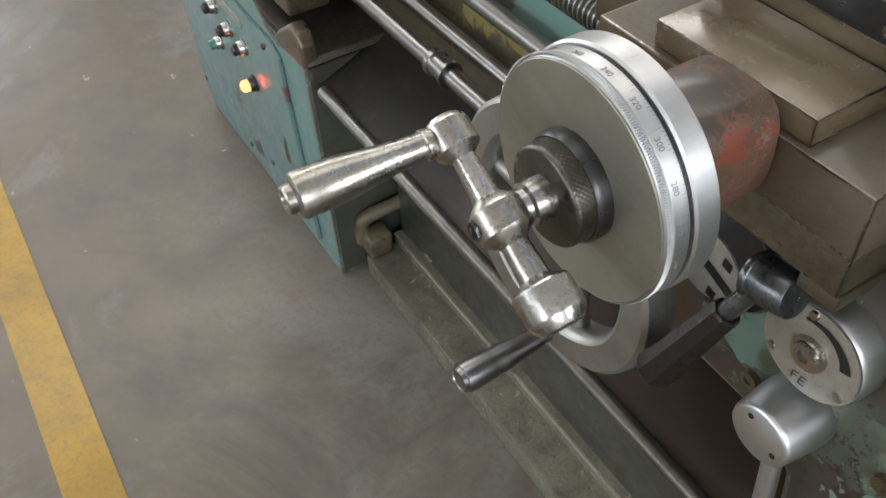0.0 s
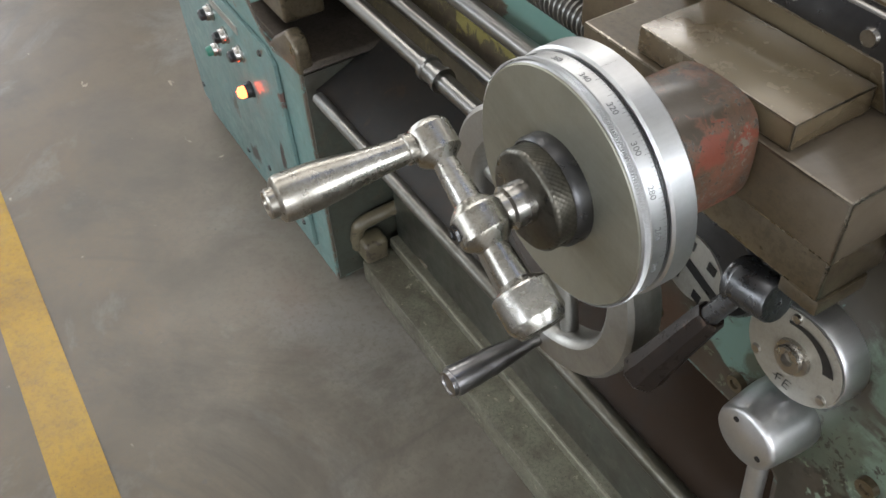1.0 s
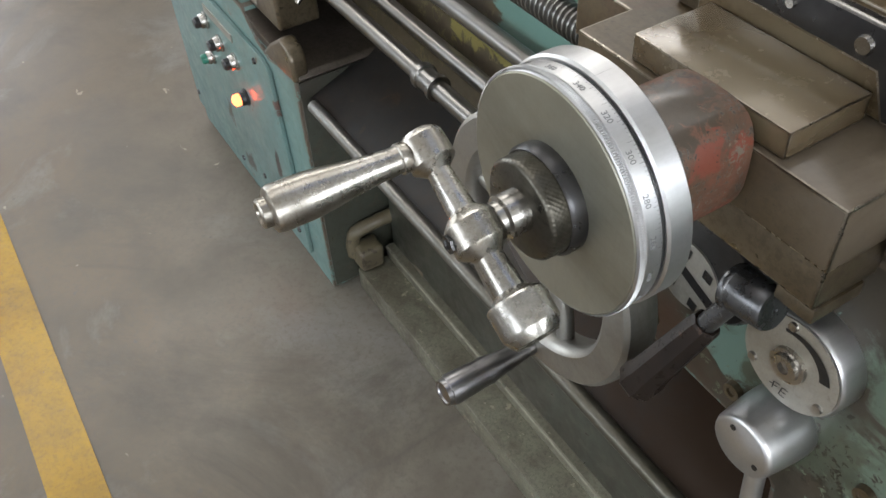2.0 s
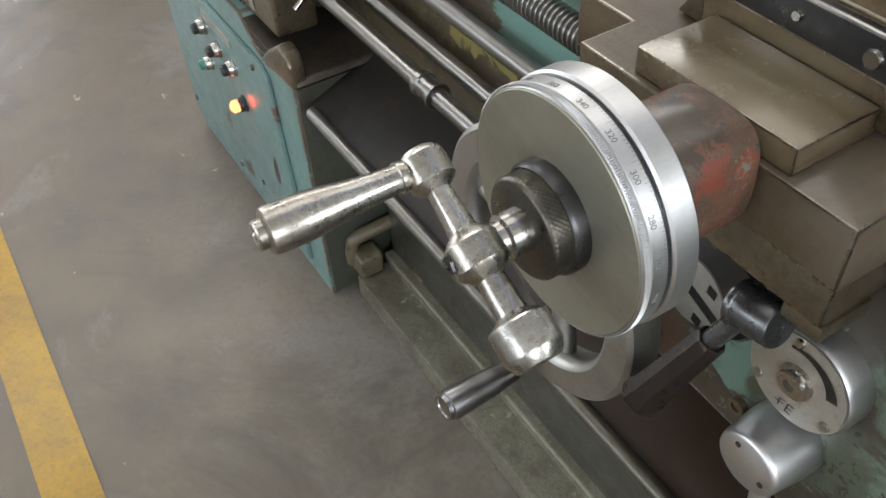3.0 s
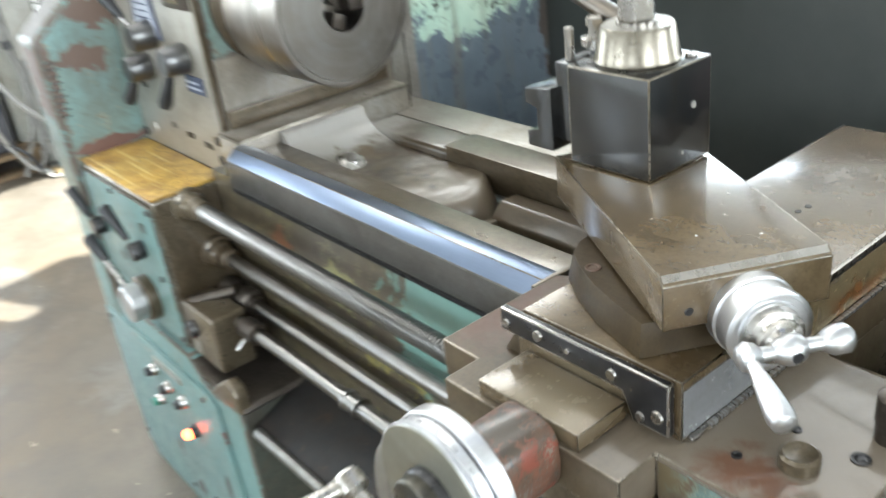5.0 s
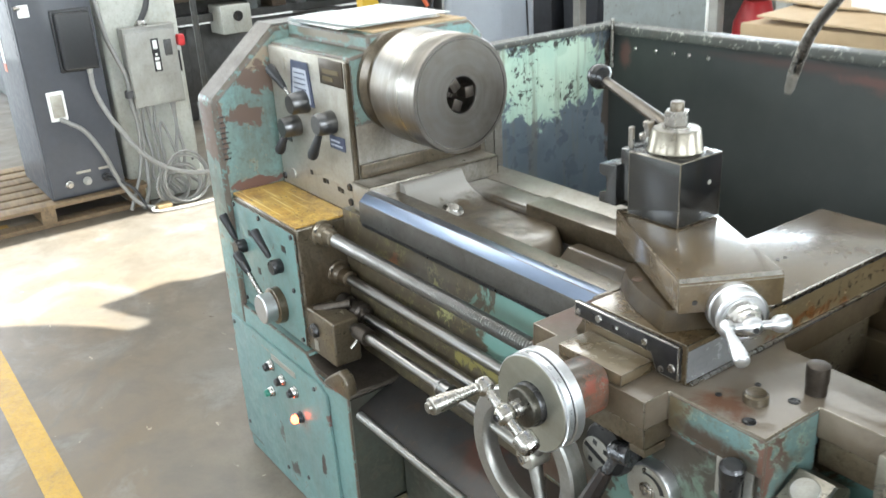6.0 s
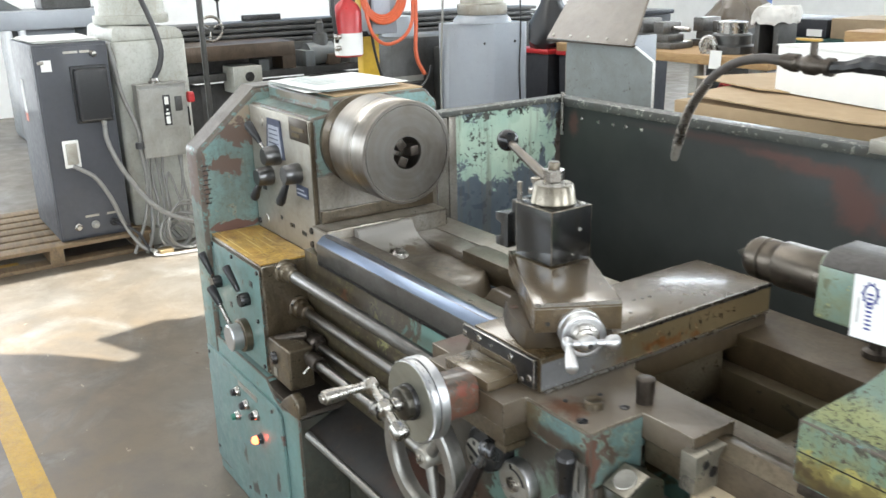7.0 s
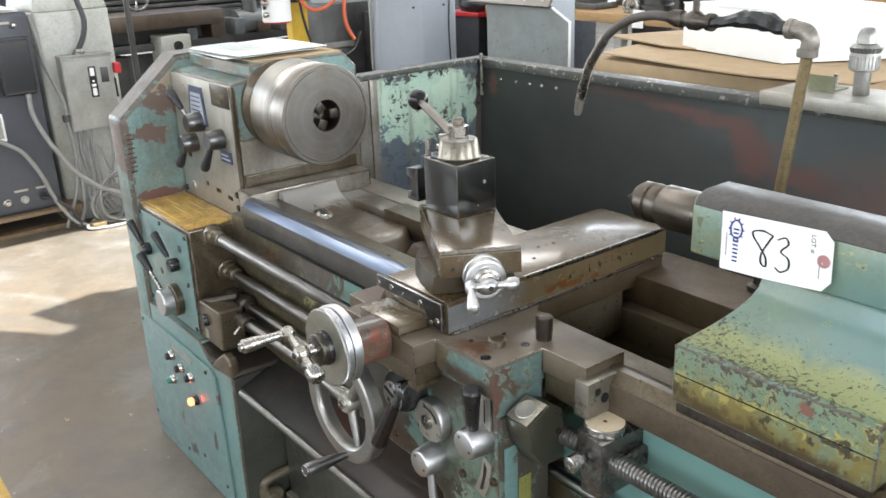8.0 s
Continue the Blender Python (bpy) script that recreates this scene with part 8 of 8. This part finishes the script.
part("apron_hole", lathe((-4.399, 1.40, 0.735), "x", [(0, 0), (0, 0.035), (0.004, 0.035), (0.004, 0)], 20), M_BLACK, fl)
part("lower_rail", box(-4.68, -4.55, 0.8, 2.6, 0.70, 0.755, 0.004), M_FARIRON, fl)
part("front_plate", box(-4.84, -4.80, 0.85, 4.4, 0.12, 0.655, 0.01), M_FARIRON, fl)
for k in range(5):
    part("bed_clamp", box(-4.70, -4.50, 1.52 + k * 0.19, 1.60 + k * 0.19 + 0.03 * (k % 2), 0.756, 0.84 + 0.035 * ((k * 2) % 3), 0.01), M_TABLEIRON if k % 2 else M_FARGREY, fl)
for y in (0.9, 2.2, 4.2):
    part("leg", box(-5.2, -4.75, y, y + 0.25, 0.0, 0.655, 0.012), M_FARIRON, fl)
part("far_wheel", tube([(-4.55, 1.20 + 0.085 * math.cos(a), 1.075 + 0.085 * math.sin(a)) for a in [i * math.tau / 16 for i in range(17)]], 0.010, 8, 3), M_STEEL, fl)
for k in range(3):
    a = k * math.tau / 3 + 0.4
    part("far_spoke", rod_between((-4.55, 1.20, 1.075), (-4.55, 1.20 + 0.08 * math.cos(a), 1.075 + 0.08 * math.sin(a)), 0.007), M_STEEL, fl)
part("wheel_shaft", rod((-4.8, 1.20, 1.075), "x", 0.27, 0.02), M_FARIRON, fl)
part("lever", rod((-4.70, 1.32, 1.06), "z", 0.20, 0.008), M_BLACK, fl)
part("lever_ball", lathe((-4.70, 1.32, 1.25), "z", [(0, 0), (0.005, 0.016), (0.02, 0.022), (0.035, 0.016), (0.04, 0)], 14), M_BLACK, fl)
part("tool_head", box(-4.78, -4.58, 2.50, 2.70, 0.756, 0.98, 0.02), M_FARIRON, fl)
part("head_drum", rod((-4.6, 1.95, 0.84), "y", 0.22, 0.085), M_FARGREY, fl)
part("head_post", lathe((-4.6, 2.08, 0.9), "z", [(0, 0), (0, 0.06), (0.09, 0.055), (0.10, 0.03), (0.17, 0.03), (0.18, 0.02), (0.20, 0.02), (0.20, 0)], 18), M_FARIRON, fl)
part("second_saddle", box(-5.1, -4.75, 2.42, 2.70, 1.077, 1.45, 0.03), M_FARIRON, fl)
part("backplate", box(-5.28, -5.24, 1.72, 2.05, 1.077, 1.12, 0.005), M_BLACK, fl)

gm = thing("grey_knee_mill", (-7.0, 0.2, 0), "blue-grey knee mill with angled head far behind the cabinet", "machine")
part("body", box(-7.6, -6.9, 0.25, 0.9, 0.0, 1.05, 0.05), M_FARGREY, gm)
part("table", box(-6.9, -6.3, -0.35, 1.05, 1.04, 1.19, 0.015), M_BLUEGREY, gm)
part("brace", prism("x", -6.75, -6.55, [(-0.80, 1.72), (-0.50, 1.72), (0.32, 1.1905), (0.06, 1.1905)], 0.01), M_FARGREY, gm)
part("vise", box(-6.75, -6.45, 0.45, 0.85, 1.1905, 1.40, 0.02), M_FARIRON, gm)
part("lever", rod_between((-6.5, 0.50, 1.40), (-6.3, 0.72, 1.52), 0.02), M_BLACK, gm)
part("knee", box(-6.89, -6.5, 0.3, 0.7, 0.45, 1.0395, 0.03), M_BLUEGREY, gm)

# post with extinguisher, meter box and air hose
yp = thing("yellow_post", (-3.05, 1.63, 0), "yellow painted steel bollard post carrying a grey meter box", "post")
part("post", box(-3.09, -3.02, 1.575, 1.69, 0.0, 2.3, 0.006), M_YELLOW, yp)
part("meter_box", box(-3.0195, -2.93, 1.575, 1.77, 1.09, 1.36, 0.008), M_BLUEGREY, yp)
part("meter_window", box(-2.9295, -2.926, 1.61, 1.72, 1.16, 1.34, 0.002), M_CHART, yp)
fx = thing("fire_extinguisher", (-2.95, 1.44, 0.96), "red fire extinguisher with white label hung on the yellow post", "extinguisher")
part("tank", lathe((-2.95, 1.445, 0.975), "z", [(0, 0), (0, 0.075), (0.008, 0.082), (0.25, 0.082), (0.29, 0.065), (0.32, 0.03), (0.34, 0.025), (0.34, 0)], 36), M_RED, fx)
part("label", lathe((-2.95, 1.445, 0.985), "z", [(0, 0.0828), (0.0, 0.0830), (0.125, 0.0830), (0.125, 0.0828)], 36), M_PAPER, fx, "white instruction label")
part("valve_head", box(-2.98, -2.92, 1.42, 1.47, 1.315, 1.36, 0.006), M_BLACK, fx)
part("bracket", box(-3.0195, -2.95, 1.5275, 1.60, 1.08, 1.11, 0.003), M_BLACK, fx)
part("hose", tube([(-2.95, 1.42, 1.34), (-2.93, 1.35, 1.34), (-2.92, 1.34, 1.24), (-2.92, 1.35, 1.12), (-2.93, 1.36, 1.06)], 0.011, 10), M_BLACK_PLASTIC, fx)
for k in range(2):
    part("side_clip", lathe((-2.90, 1.36, 1.03 + k * 0.065), (0.4, -1, 0), [(0, 0), (0, 0.016), (0.03, 0.016), (0.035, 0.008), (0.035, 0)], 12), M_STEEL, fx)
oh = thing("air_hose", (-2.88, 1.7, 0.8), "coiled orange air hose hanging from the post", "hose")
for k in range(4):
    rr = 0.115 + 0.012 * k
    part("loop", tube([(-2.90 + 0.006 * k, 1.655 + rr * 1.0 * math.cos(a), 1.32 + rr * 1.1 * math.sin(a)) for a in [i * math.tau / 14 for i in range(15)]], 0.0095, 8, 3), M_ORANGE, oh)
part("long_loop", tube([(-2.89, 1.53, 1.34), (-2.88, 1.535, 1.20), (-2.87, 1.57, 1.09), (-2.87, 1.65, 1.035), (-2.87, 1.76, 1.06), (-2.88, 1.84, 1.15), (-2.89, 1.86, 1.34)], 0.0105, 10), M_ORANGE, oh)
part("tail", tube([(-2.885, 1.875, 1.40), (-2.88, 1.87, 1.15), (-2.875, 1.86, 1.0), (-2.87, 1.87, 0.92), (-2.86, 1.91, 0.84)], 0.012, 10), M_ORANGE, oh)
part("black_cord", tube([(-2.90, 1.58, 1.40), (-2.90, 1.57, 1.15), (-2.90, 1.60, 0.95), (-2.90, 1.66, 0.80), (-2.88, 1.78, 0.74), (-2.88, 1.92, 0.78), (-2.90, 1.98, 0.88)], 0.0085, 8), M_BLACK_PLASTIC, oh)

# grey machine column behind the splash guard
g2 = thing("grey_machine_column", (-2.55, 2.25, 0), "blue-grey machine column with rounded shoulders", "machine")
part("column", prism("z", 0.0, 1.115, [(-3.15, 2.66), (-3.15, 2.22), (-3.13, 2.20), (-3.02, 2.20), (-2.80, 2.345), (-2.77, 2.38), (-2.77, 2.62), (-2.80, 2.66)], 0.008, 2), M_BLUEGREY, g2)
part("shoulder", lathe((-2.97, 2.43, 1.1155), "z", [(0, 0), (0, 0.19), (0.025, 0.18), (0.045, 0.16), (0.05, 0.15), (0.05, 0)], 40), M_BLUEGREY, g2)
part("turret", lathe((-2.97, 2.43, 1.166), "z", [(0, 0), (0, 0.155), (0.02, 0.16), (0.06, 0.16), (0.07, 0.14), (0.5, 0.14), (0.5, 0)], 36), M_PLATE, g2)
part("turret_head", box(-3.2, -2.5, 2.28, 2.6, 1.65, 2.0, 0.05), M_BLUEGREY, g2)
part("wire", tube([(-3.05, 2.19, 1.5), (-3.05, 2.18, 1.2), (-3.08, 2.185, 0.95), (-3.10, 2.19, 0.6), (-3.06, 2.2, 0.01)], 0.007, 6), M_GREYBOX, g2)
part("wire", tube([(-2.76, 2.56, 1.5), (-2.762, 2.58, 1.1), (-2.76, 2.57, 0.85), (-2.765, 2.585, 0.5), (-2.76, 2.58, 0.01)], 0.005, 6), M_BLACK, g2)
for y in (2.30, 2.54):
    part("bolt_hole", lathe((-2.77, y, 1.0), "x", [(0, 0), (0, 0.009), (0.002, 0.008), (0.002, 0)], 10), M_BLACK, g2)
part("rear_housing", box(-3.75, -3.36, 1.98, 2.62, 0.30, 1.02, 0.03), M_FARIRON, g2, "dark oily gear housing")
part("housing_foot", box(-3.70, -3.38, 2.02, 2.58, 0.0, 0.2995, 0.02), M_FARIRON, g2)
part("housing_neck", box(-3.3595, -3.1505, 2.30, 2.55, 0.55, 0.95, 0.02), M_FARIRON, g2)
part("housing_plate", box(-3.3595, -3.352, 1.99, 2.22, 0.73, 0.77, 0.003), M_GREYBOX, g2)
part("housing_step", box(-3.3595, -3.30, 2.06, 2.18, 0.66, 0.728, 0.006), M_FARIRON, g2)
part("housing_cap", lathe((-3.52, 2.14, 1.0205), "z", [(0, 0), (0, 0.12), (0.05, 0.115), (0.13, 0.08), (0.14, 0)], 24), M_BLUEGREY, g2)

# machine stand with brown hood
st = thing("machine_stand", (-0.47, 1.2, 0), "grey steel machine stand with slanted brown sheet hood", "stand")
M_STANDSHEET = painted("spattered_grey_sheet", (0.185, 0.205, 0.20), chip=(0.075, 0.07, 0.055), second=(0.165, 0.18, 0.175), wear=0.395, grime=0.5, rough=0.4, scale=3.0, grime_colour=(0.11, 0.105, 0.085))
part("front_sheet", prism("y", 1.1, 1.106, [(-0.675, 0.0), (-0.265, 0.0), (-0.265, 1.165), (-0.345, 1.205), (-0.675, 1.205)], 0.0), M_STANDSHEET, st, "grey front sheet with oil spatter")
part("side_sheet", box(-0.675, -0.669, 1.1065, 1.55, 0.0, 1.205, 0.001), M_BLUEGREY, st)
part("white_edge", prism("y", 1.098, 1.1065, [(-0.2648, 0.0), (-0.261, 0.0), (-0.261, 1.166), (-0.344, 1.209), (-0.350, 1.206), (-0.2648, 1.163)], 0.0), M_PAPER, st, "worn white sheet edge")
hood = bmesh.new()
lowq = [Vector((-0.765, 1.085, 1.216)), Vector((-0.345, 1.085, 1.212))]
topq = [Vector((-0.845, 1.34, 1.45)), Vector((-0.485, 1.34, 1.45))]
vs = [hood.verts.new(c) for c in (*lowq, topq[1], topq[0])]
vb_ = [hood.verts.new(c + Vector((0, 0.012, 0.004))) for c in (*lowq, topq[1], topq[0])]
hood.faces.new(vs)
hood.faces.new(vb_[::-1])
for k in range(4):
    hood.faces.new((vs[k], vb_[k], vb_[(k + 1) % 4], vs[(k + 1) % 4]))
part("hood", hood, M_BROWN, st, "slanted brown sheet metal hood", smooth=0)
part("hood_support", box(-0.66, -0.60, 1.107, 1.29, 1.19, 1.2055, 0.002), M_GREYBOX, st)
part("hood_lip", prism("x", -0.765, -0.345, [(1.080, 1.206), (1.100, 1.206), (1.100, 1.214), (1.080, 1.212)], 0), M_IRON_DARK, st)
for k in range(5):
    part("rivet", lathe((-0.74 + 0.09 * k, 1.094, 1.228), (0, -1, 0.6), [(0, 0), (0, 0.005), (0.002, 0.004), (0.002, 0)], 8), M_PLATE, st)

# wooden bench with vises
bn = thing("wooden_bench", (-1.8, 3.4, 0), "wooden workbench with steel legs crowded with vises", "bench")
part("bench_top", box(-2.9, -1.22, 3.0, 3.7, 0.90, 0.955, 0.006), M_WOOD, bn)
for x in (-2.85, -1.78, -1.36):
    for y in (3.04, 3.58):
        part("leg", box(x, x + 0.06, y, y + 0.06, 0.0, 0.8995, 0.004), M_GREYBOX, bn)
part("shelf", box(-2.85, -1.25, 3.1, 3.6, 0.30, 0.33, 0.003), M_WOOD, bn)


part("paper_tag", prism("x", -2.728, -2.625, [(2.985, 0.80), (2.987, 0.80), (2.998, 0.955), (2.996, 0.955)], 0), M_PAPER, bn, "white paper tag")


def vise(x, y, z, w, label):
    v = thing("machine_vise", (x, y, z), label, "vise", "vises on the bench")
    part("base", box(x - w, x + w, y - 0.10, y + 0.10, z, z + 0.04, 0.008), M_VISE, v)
    part("body", box(x - w * 0.9, x + w * 0.7, y - 0.07, y + 0.07, z + 0.0405, z + 0.085, 0.006), M_VISE, v)
    part("fixed_jaw", box(x - w, x - w * 0.45, y - 0.085, y + 0.085, z + 0.0855, z + 0.17, 0.006), M_VISE, v)
    part("moving_jaw", box(x + w * 0.05, x + w * 0.5, y - 0.08, y + 0.08, z + 0.0855, z + 0.155, 0.006), M_VISE, v)
    part("screw", rod((x + w * 0.5, y, z + 0.115), "x", w * 0.8, 0.016), M_STEEL, v)
    return v


vise(-2.15, 3.2, 0.9555, 0.17, "oily iron machine vise on the wooden bench")
vise(-1.95, 3.5, 0.9555, 0.14, "oily iron machine vise on the wooden bench")
rt = thing("rotary_table", (-1.62, 3.15, 0.9555), "dark rotary table with handwheel on the wooden bench", "rotary table")
part("base", lathe((-1.62, 3.2, 0.9555), "z", [(0, 0), (0, 0.13), (0.04, 0.13), (0.05, 0.11), (0.10, 0.11), (0.11, 0.10), (0.11, 0)], 32), M_FARIRON, rt)
part("chuck", lathe((-1.62, 3.2, 1.066), "z", [(0, 0), (0, 0.085), (0.06, 0.085), (0.065, 0.07), (0.065, 0)], 32), M_STEEL, rt)
part("handwheel", lathe((-1.66, 3.06, 1.0), "-y", [(0, 0), (0, 0.06), (0.02, 0.06), (0.022, 0.045), (0.014, 0.04), (0.014, 0.018), (0.04, 0.016), (0.04, 0)], 28), M_STEEL, rt)
part("paper_label", prism("x", -1.60, -1.52, [(2.99, 0.885), (2.991, 0.885), (2.999, 0.985), (2.998, 0.985)], 0), M_PAPER, rt)
ap = thing("angle_plate", (-1.32, 3.2, 0.9555), "open-sided iron angle plate on the wooden bench", "angle plate")
part("post", box(-1.41, -1.38, 3.12, 3.28, 0.9555, 1.17, 0.004), M_FARIRON, ap)
part("post", box(-1.29, -1.26, 3.12, 3.28, 0.9555, 1.17, 0.004), M_FARIRON, ap)
part("top", box(-1.41, -1.26, 3.12, 3.28, 1.1705, 1.19, 0.004), M_FARIRON, ap)
part("back", box(-1.38, -1.29, 3.24, 3.28, 0.9555, 1.17, 0.002), M_BLACK, ap)


drape = lathe((-1.335, 3.2, 1.1915), "z", [(-0.055, 0.112), (-0.055, 0.120), (-0.03, 0.118), (0.0, 0.122), (0.022, 0.105), (0.030, 0.05), (0.032, 0)], 48)
solo("white_rag", lump(lump(drape, 0.022, 20), 0.008, 60), M_RAG, "crumpled white rag draped over the angle plate", "rag")
mound = lathe((-2.13, 3.92, 1.0605), "z", [(0, 0), (0, 0.19), (0.03, 0.20), (0.10, 0.17), (0.16, 0.10), (0.19, 0.04), (0.20, 0)], 40)
solo("brown_cloth", lump(lump(mound, 0.05, 9), 0.02, 30), M_BROWN, "crumpled brown cloth heaped on a machine", "cloth")
solo("covered_machine", box(-2.29, -1.98, 3.80, 4.05, 0.0, 1.06, 0.02), M_FARIRON, "dark boxed machine standing behind the bench", "machine")
solo("blue_cabinet", box(-2.80, -2.57, 4.6, 4.85, 0.0, 1.55, 0.01), M_BLUEBIN, "tall blue steel cabinet standing behind the bench", "cabinet")

# containers and machines far behind
for k, (x, y, w, h, m, lb) in enumerate(((-3.68, 3.7, 0.36, 0.80, M_DARKBIN, "dark plastic storage bin on the floor"), (-3.26, 3.75, 0.36, 0.80, M_DARKBIN, "dark plastic storage bin on the floor"), (-3.55, 4.4, 0.35, 1.05, M_DARKBIN, "tall dark plastic container on the floor"))):
    bnn = thing("storage_bin", (x, y, 0), lb, "bin", "bins by the far wall")
    part("tub", prism("y", y - 0.25, y + 0.25, [(x - w * 0.42, 0.0), (x + w * 0.42, 0.0), (x + w * 0.5, h), (x - w * 0.5, h)], 0.012), m, bnn)
    part("lid", box(x - w * 0.54, x + w * 0.54, y - 0.27, y + 0.27, h + 0.0005, h + 0.035, 0.008), M_RED if k < 2 else M_DARKBIN, bnn, "bright red rim" if k < 2 else "")
for bx, by, br in ((-3.66, 3.62, 0.19), (-3.28, 3.68, 0.18)):
    bag = lathe((bx, by, 0.8355), "z", [(0, 0), (0, br * 0.8), (0.06, br), (0.20, br * 0.9), (0.32, br * 0.5), (0.42, br * 0.35), (0.46, 0)], 32)
    solo("black_bag", lump(lump(bag, 0.035, 8), 0.012, 30), M_BLACK_PLASTIC, "crumpled black plastic bag on the storage bin", "bag", "bags on the bins")
p2 = thing("flat_pallet", (-2.9, 3.2, 0), "grey wooden pallet lying on the floor", "pallet")
for k in range(6):
    part("board", box(-3.35 + 0.16 * k, -3.22 + 0.16 * k, 2.95, 3.5, 0.10, 0.12, 0.002), M_PALLET, p2)
for y in (2.96, 3.2, 3.43):
    part("runner", box(-3.34, -2.42, y, y + 0.06, 0.0, 0.0995, 0.002), M_PALLET, p2)
dg = thing("green_machine", (-0.6, 4.2, 0), "long dark green machine on the shop floor", "machine")
part("body", box(-2.22, 0.9, 4.3, 4.9, 0.0, 0.955, 0.02), M_DKGREEN, dg)
part("upper", box(-2.21, -1.76, 4.32, 4.75, 0.9555, 1.075, 0.015), M_DARKBIN, dg)
part("side_label", box(-1.90, -1.79, 4.316, 4.3195, 0.965, 1.01, 0), M_PAPER, dg)
solo("cardboard_box", box(-1.73, -0.95, 4.32, 4.75, 0.956, 1.085, 0.006), M_CARDB, "closed brown cardboard box on the green machine", "carton", "boxes on the green machine")
solo("cardboard_box", box(-0.94, 0.5, 4.35, 4.8, 0.956, 1.219, 0.006), M_CARDB, "closed brown cardboard box on the green machine", "carton", "boxes on the green machine")
solo("teal_tarpaulin", lump(box(-0.35, 0.45, 4.38, 4.78, 1.2205, 1.31, 0.02, 3), 0.006, 8), M_TEALCLOTH, "folded teal tarpaulin on the green machine", "tarpaulin")
part("panel", box(-2.20, -1.30, 4.26, 4.2995, 0.50, 0.83, 0.01), M_BLUEGREY, dg)
solo("red_bag", lump(lathe((-1.66, 3.3, 0.3305), "z", [(0, 0), (0, 0.10), (0.1, 0.13), (0.34, 0.12), (0.46, 0.07), (0.48, 0)], 20), 0.02, 9), M_RED, "crumpled red bag on the bench shelf", "bag")

# cartons right behind the splash guard
ct = thing("large_carton", (0.3, 1.3, 0), "large brown cardboard carton with open flaps behind the lathe", "carton")
part("body", box(-0.02, 0.80, 0.93, 1.75, 0.0, 1.090, 0.004), M_CARD, ct)
def flap(pts, up=0.004):
    bm = bmesh.new()
    a = [bm.verts.new(p) for p in pts]
    b = [bm.verts.new(Vector(p) + Vector((0, 0, up))) for p in pts]
    bm.faces.new(a[::-1])
    bm.faces.new(b)
    n = len(pts)
    for k in range(n):
        bm.faces.new((a[k], a[(k + 1) % n], b[(k + 1) % n], b[k]))
    return bm


part("flap", flap([(0.02, 0.94, 1.106), (0.42, 0.905, 1.099), (0.56, 0.88, 1.102), (0.80, 0.915, 1.102), (0.82, 1.10, 1.0915), (0.82, 1.72, 1.0915), (-0.05, 1.72, 1.0915), (-0.06, 1.25, 1.097)]), M_CARD, ct, "pale open cardboard flap", smooth=0)
part("flap", flap([(-0.20, 1.22, 1.112), (0.10, 1.14, 1.110), (0.5, 1.22, 1.0972), (0.5, 1.70, 1.0972), (-0.1, 1.70, 1.0972)]), M_CARD, ct, smooth=0)
wb = thing("white_carton", (0.45, 1.15, 1.1065), "plain white cardboard carton standing on the brown carton", "carton")
part("body", prism("z", 1.1065, 1.235, [(0.135, 1.175), (0.530, 1.075), (0.720, 1.36), (0.36, 1.50)], 0.002), M_PAPER, wb)
part("lid", prism("z", 1.2355, 1.2395, [(0.133, 1.173), (0.532, 1.072), (0.723, 1.36), (0.36, 1.503)], 0), M_PAPER, wb)
solo("brown_carton", box(-0.10, 1.5, 1.86, 2.4, 0.0, 1.16, 0.004), M_CARD, "brown cardboard carton stacked behind", "carton")
for k, (y0, y1, dx) in enumerate(((1.90, 2.04, 0.0), (2.05, 2.19, 0.05), (2.20, 2.35, -0.03))):
    solo("timber_board", lump(box(-0.12 + dx, 1.5, y0, y1, 1.1605, 1.2205 + 0.004 * k, 0.006), 0.003, 5), M_WOOD, "flat timber board lying on the brown carton", "board", "boards on the carton")
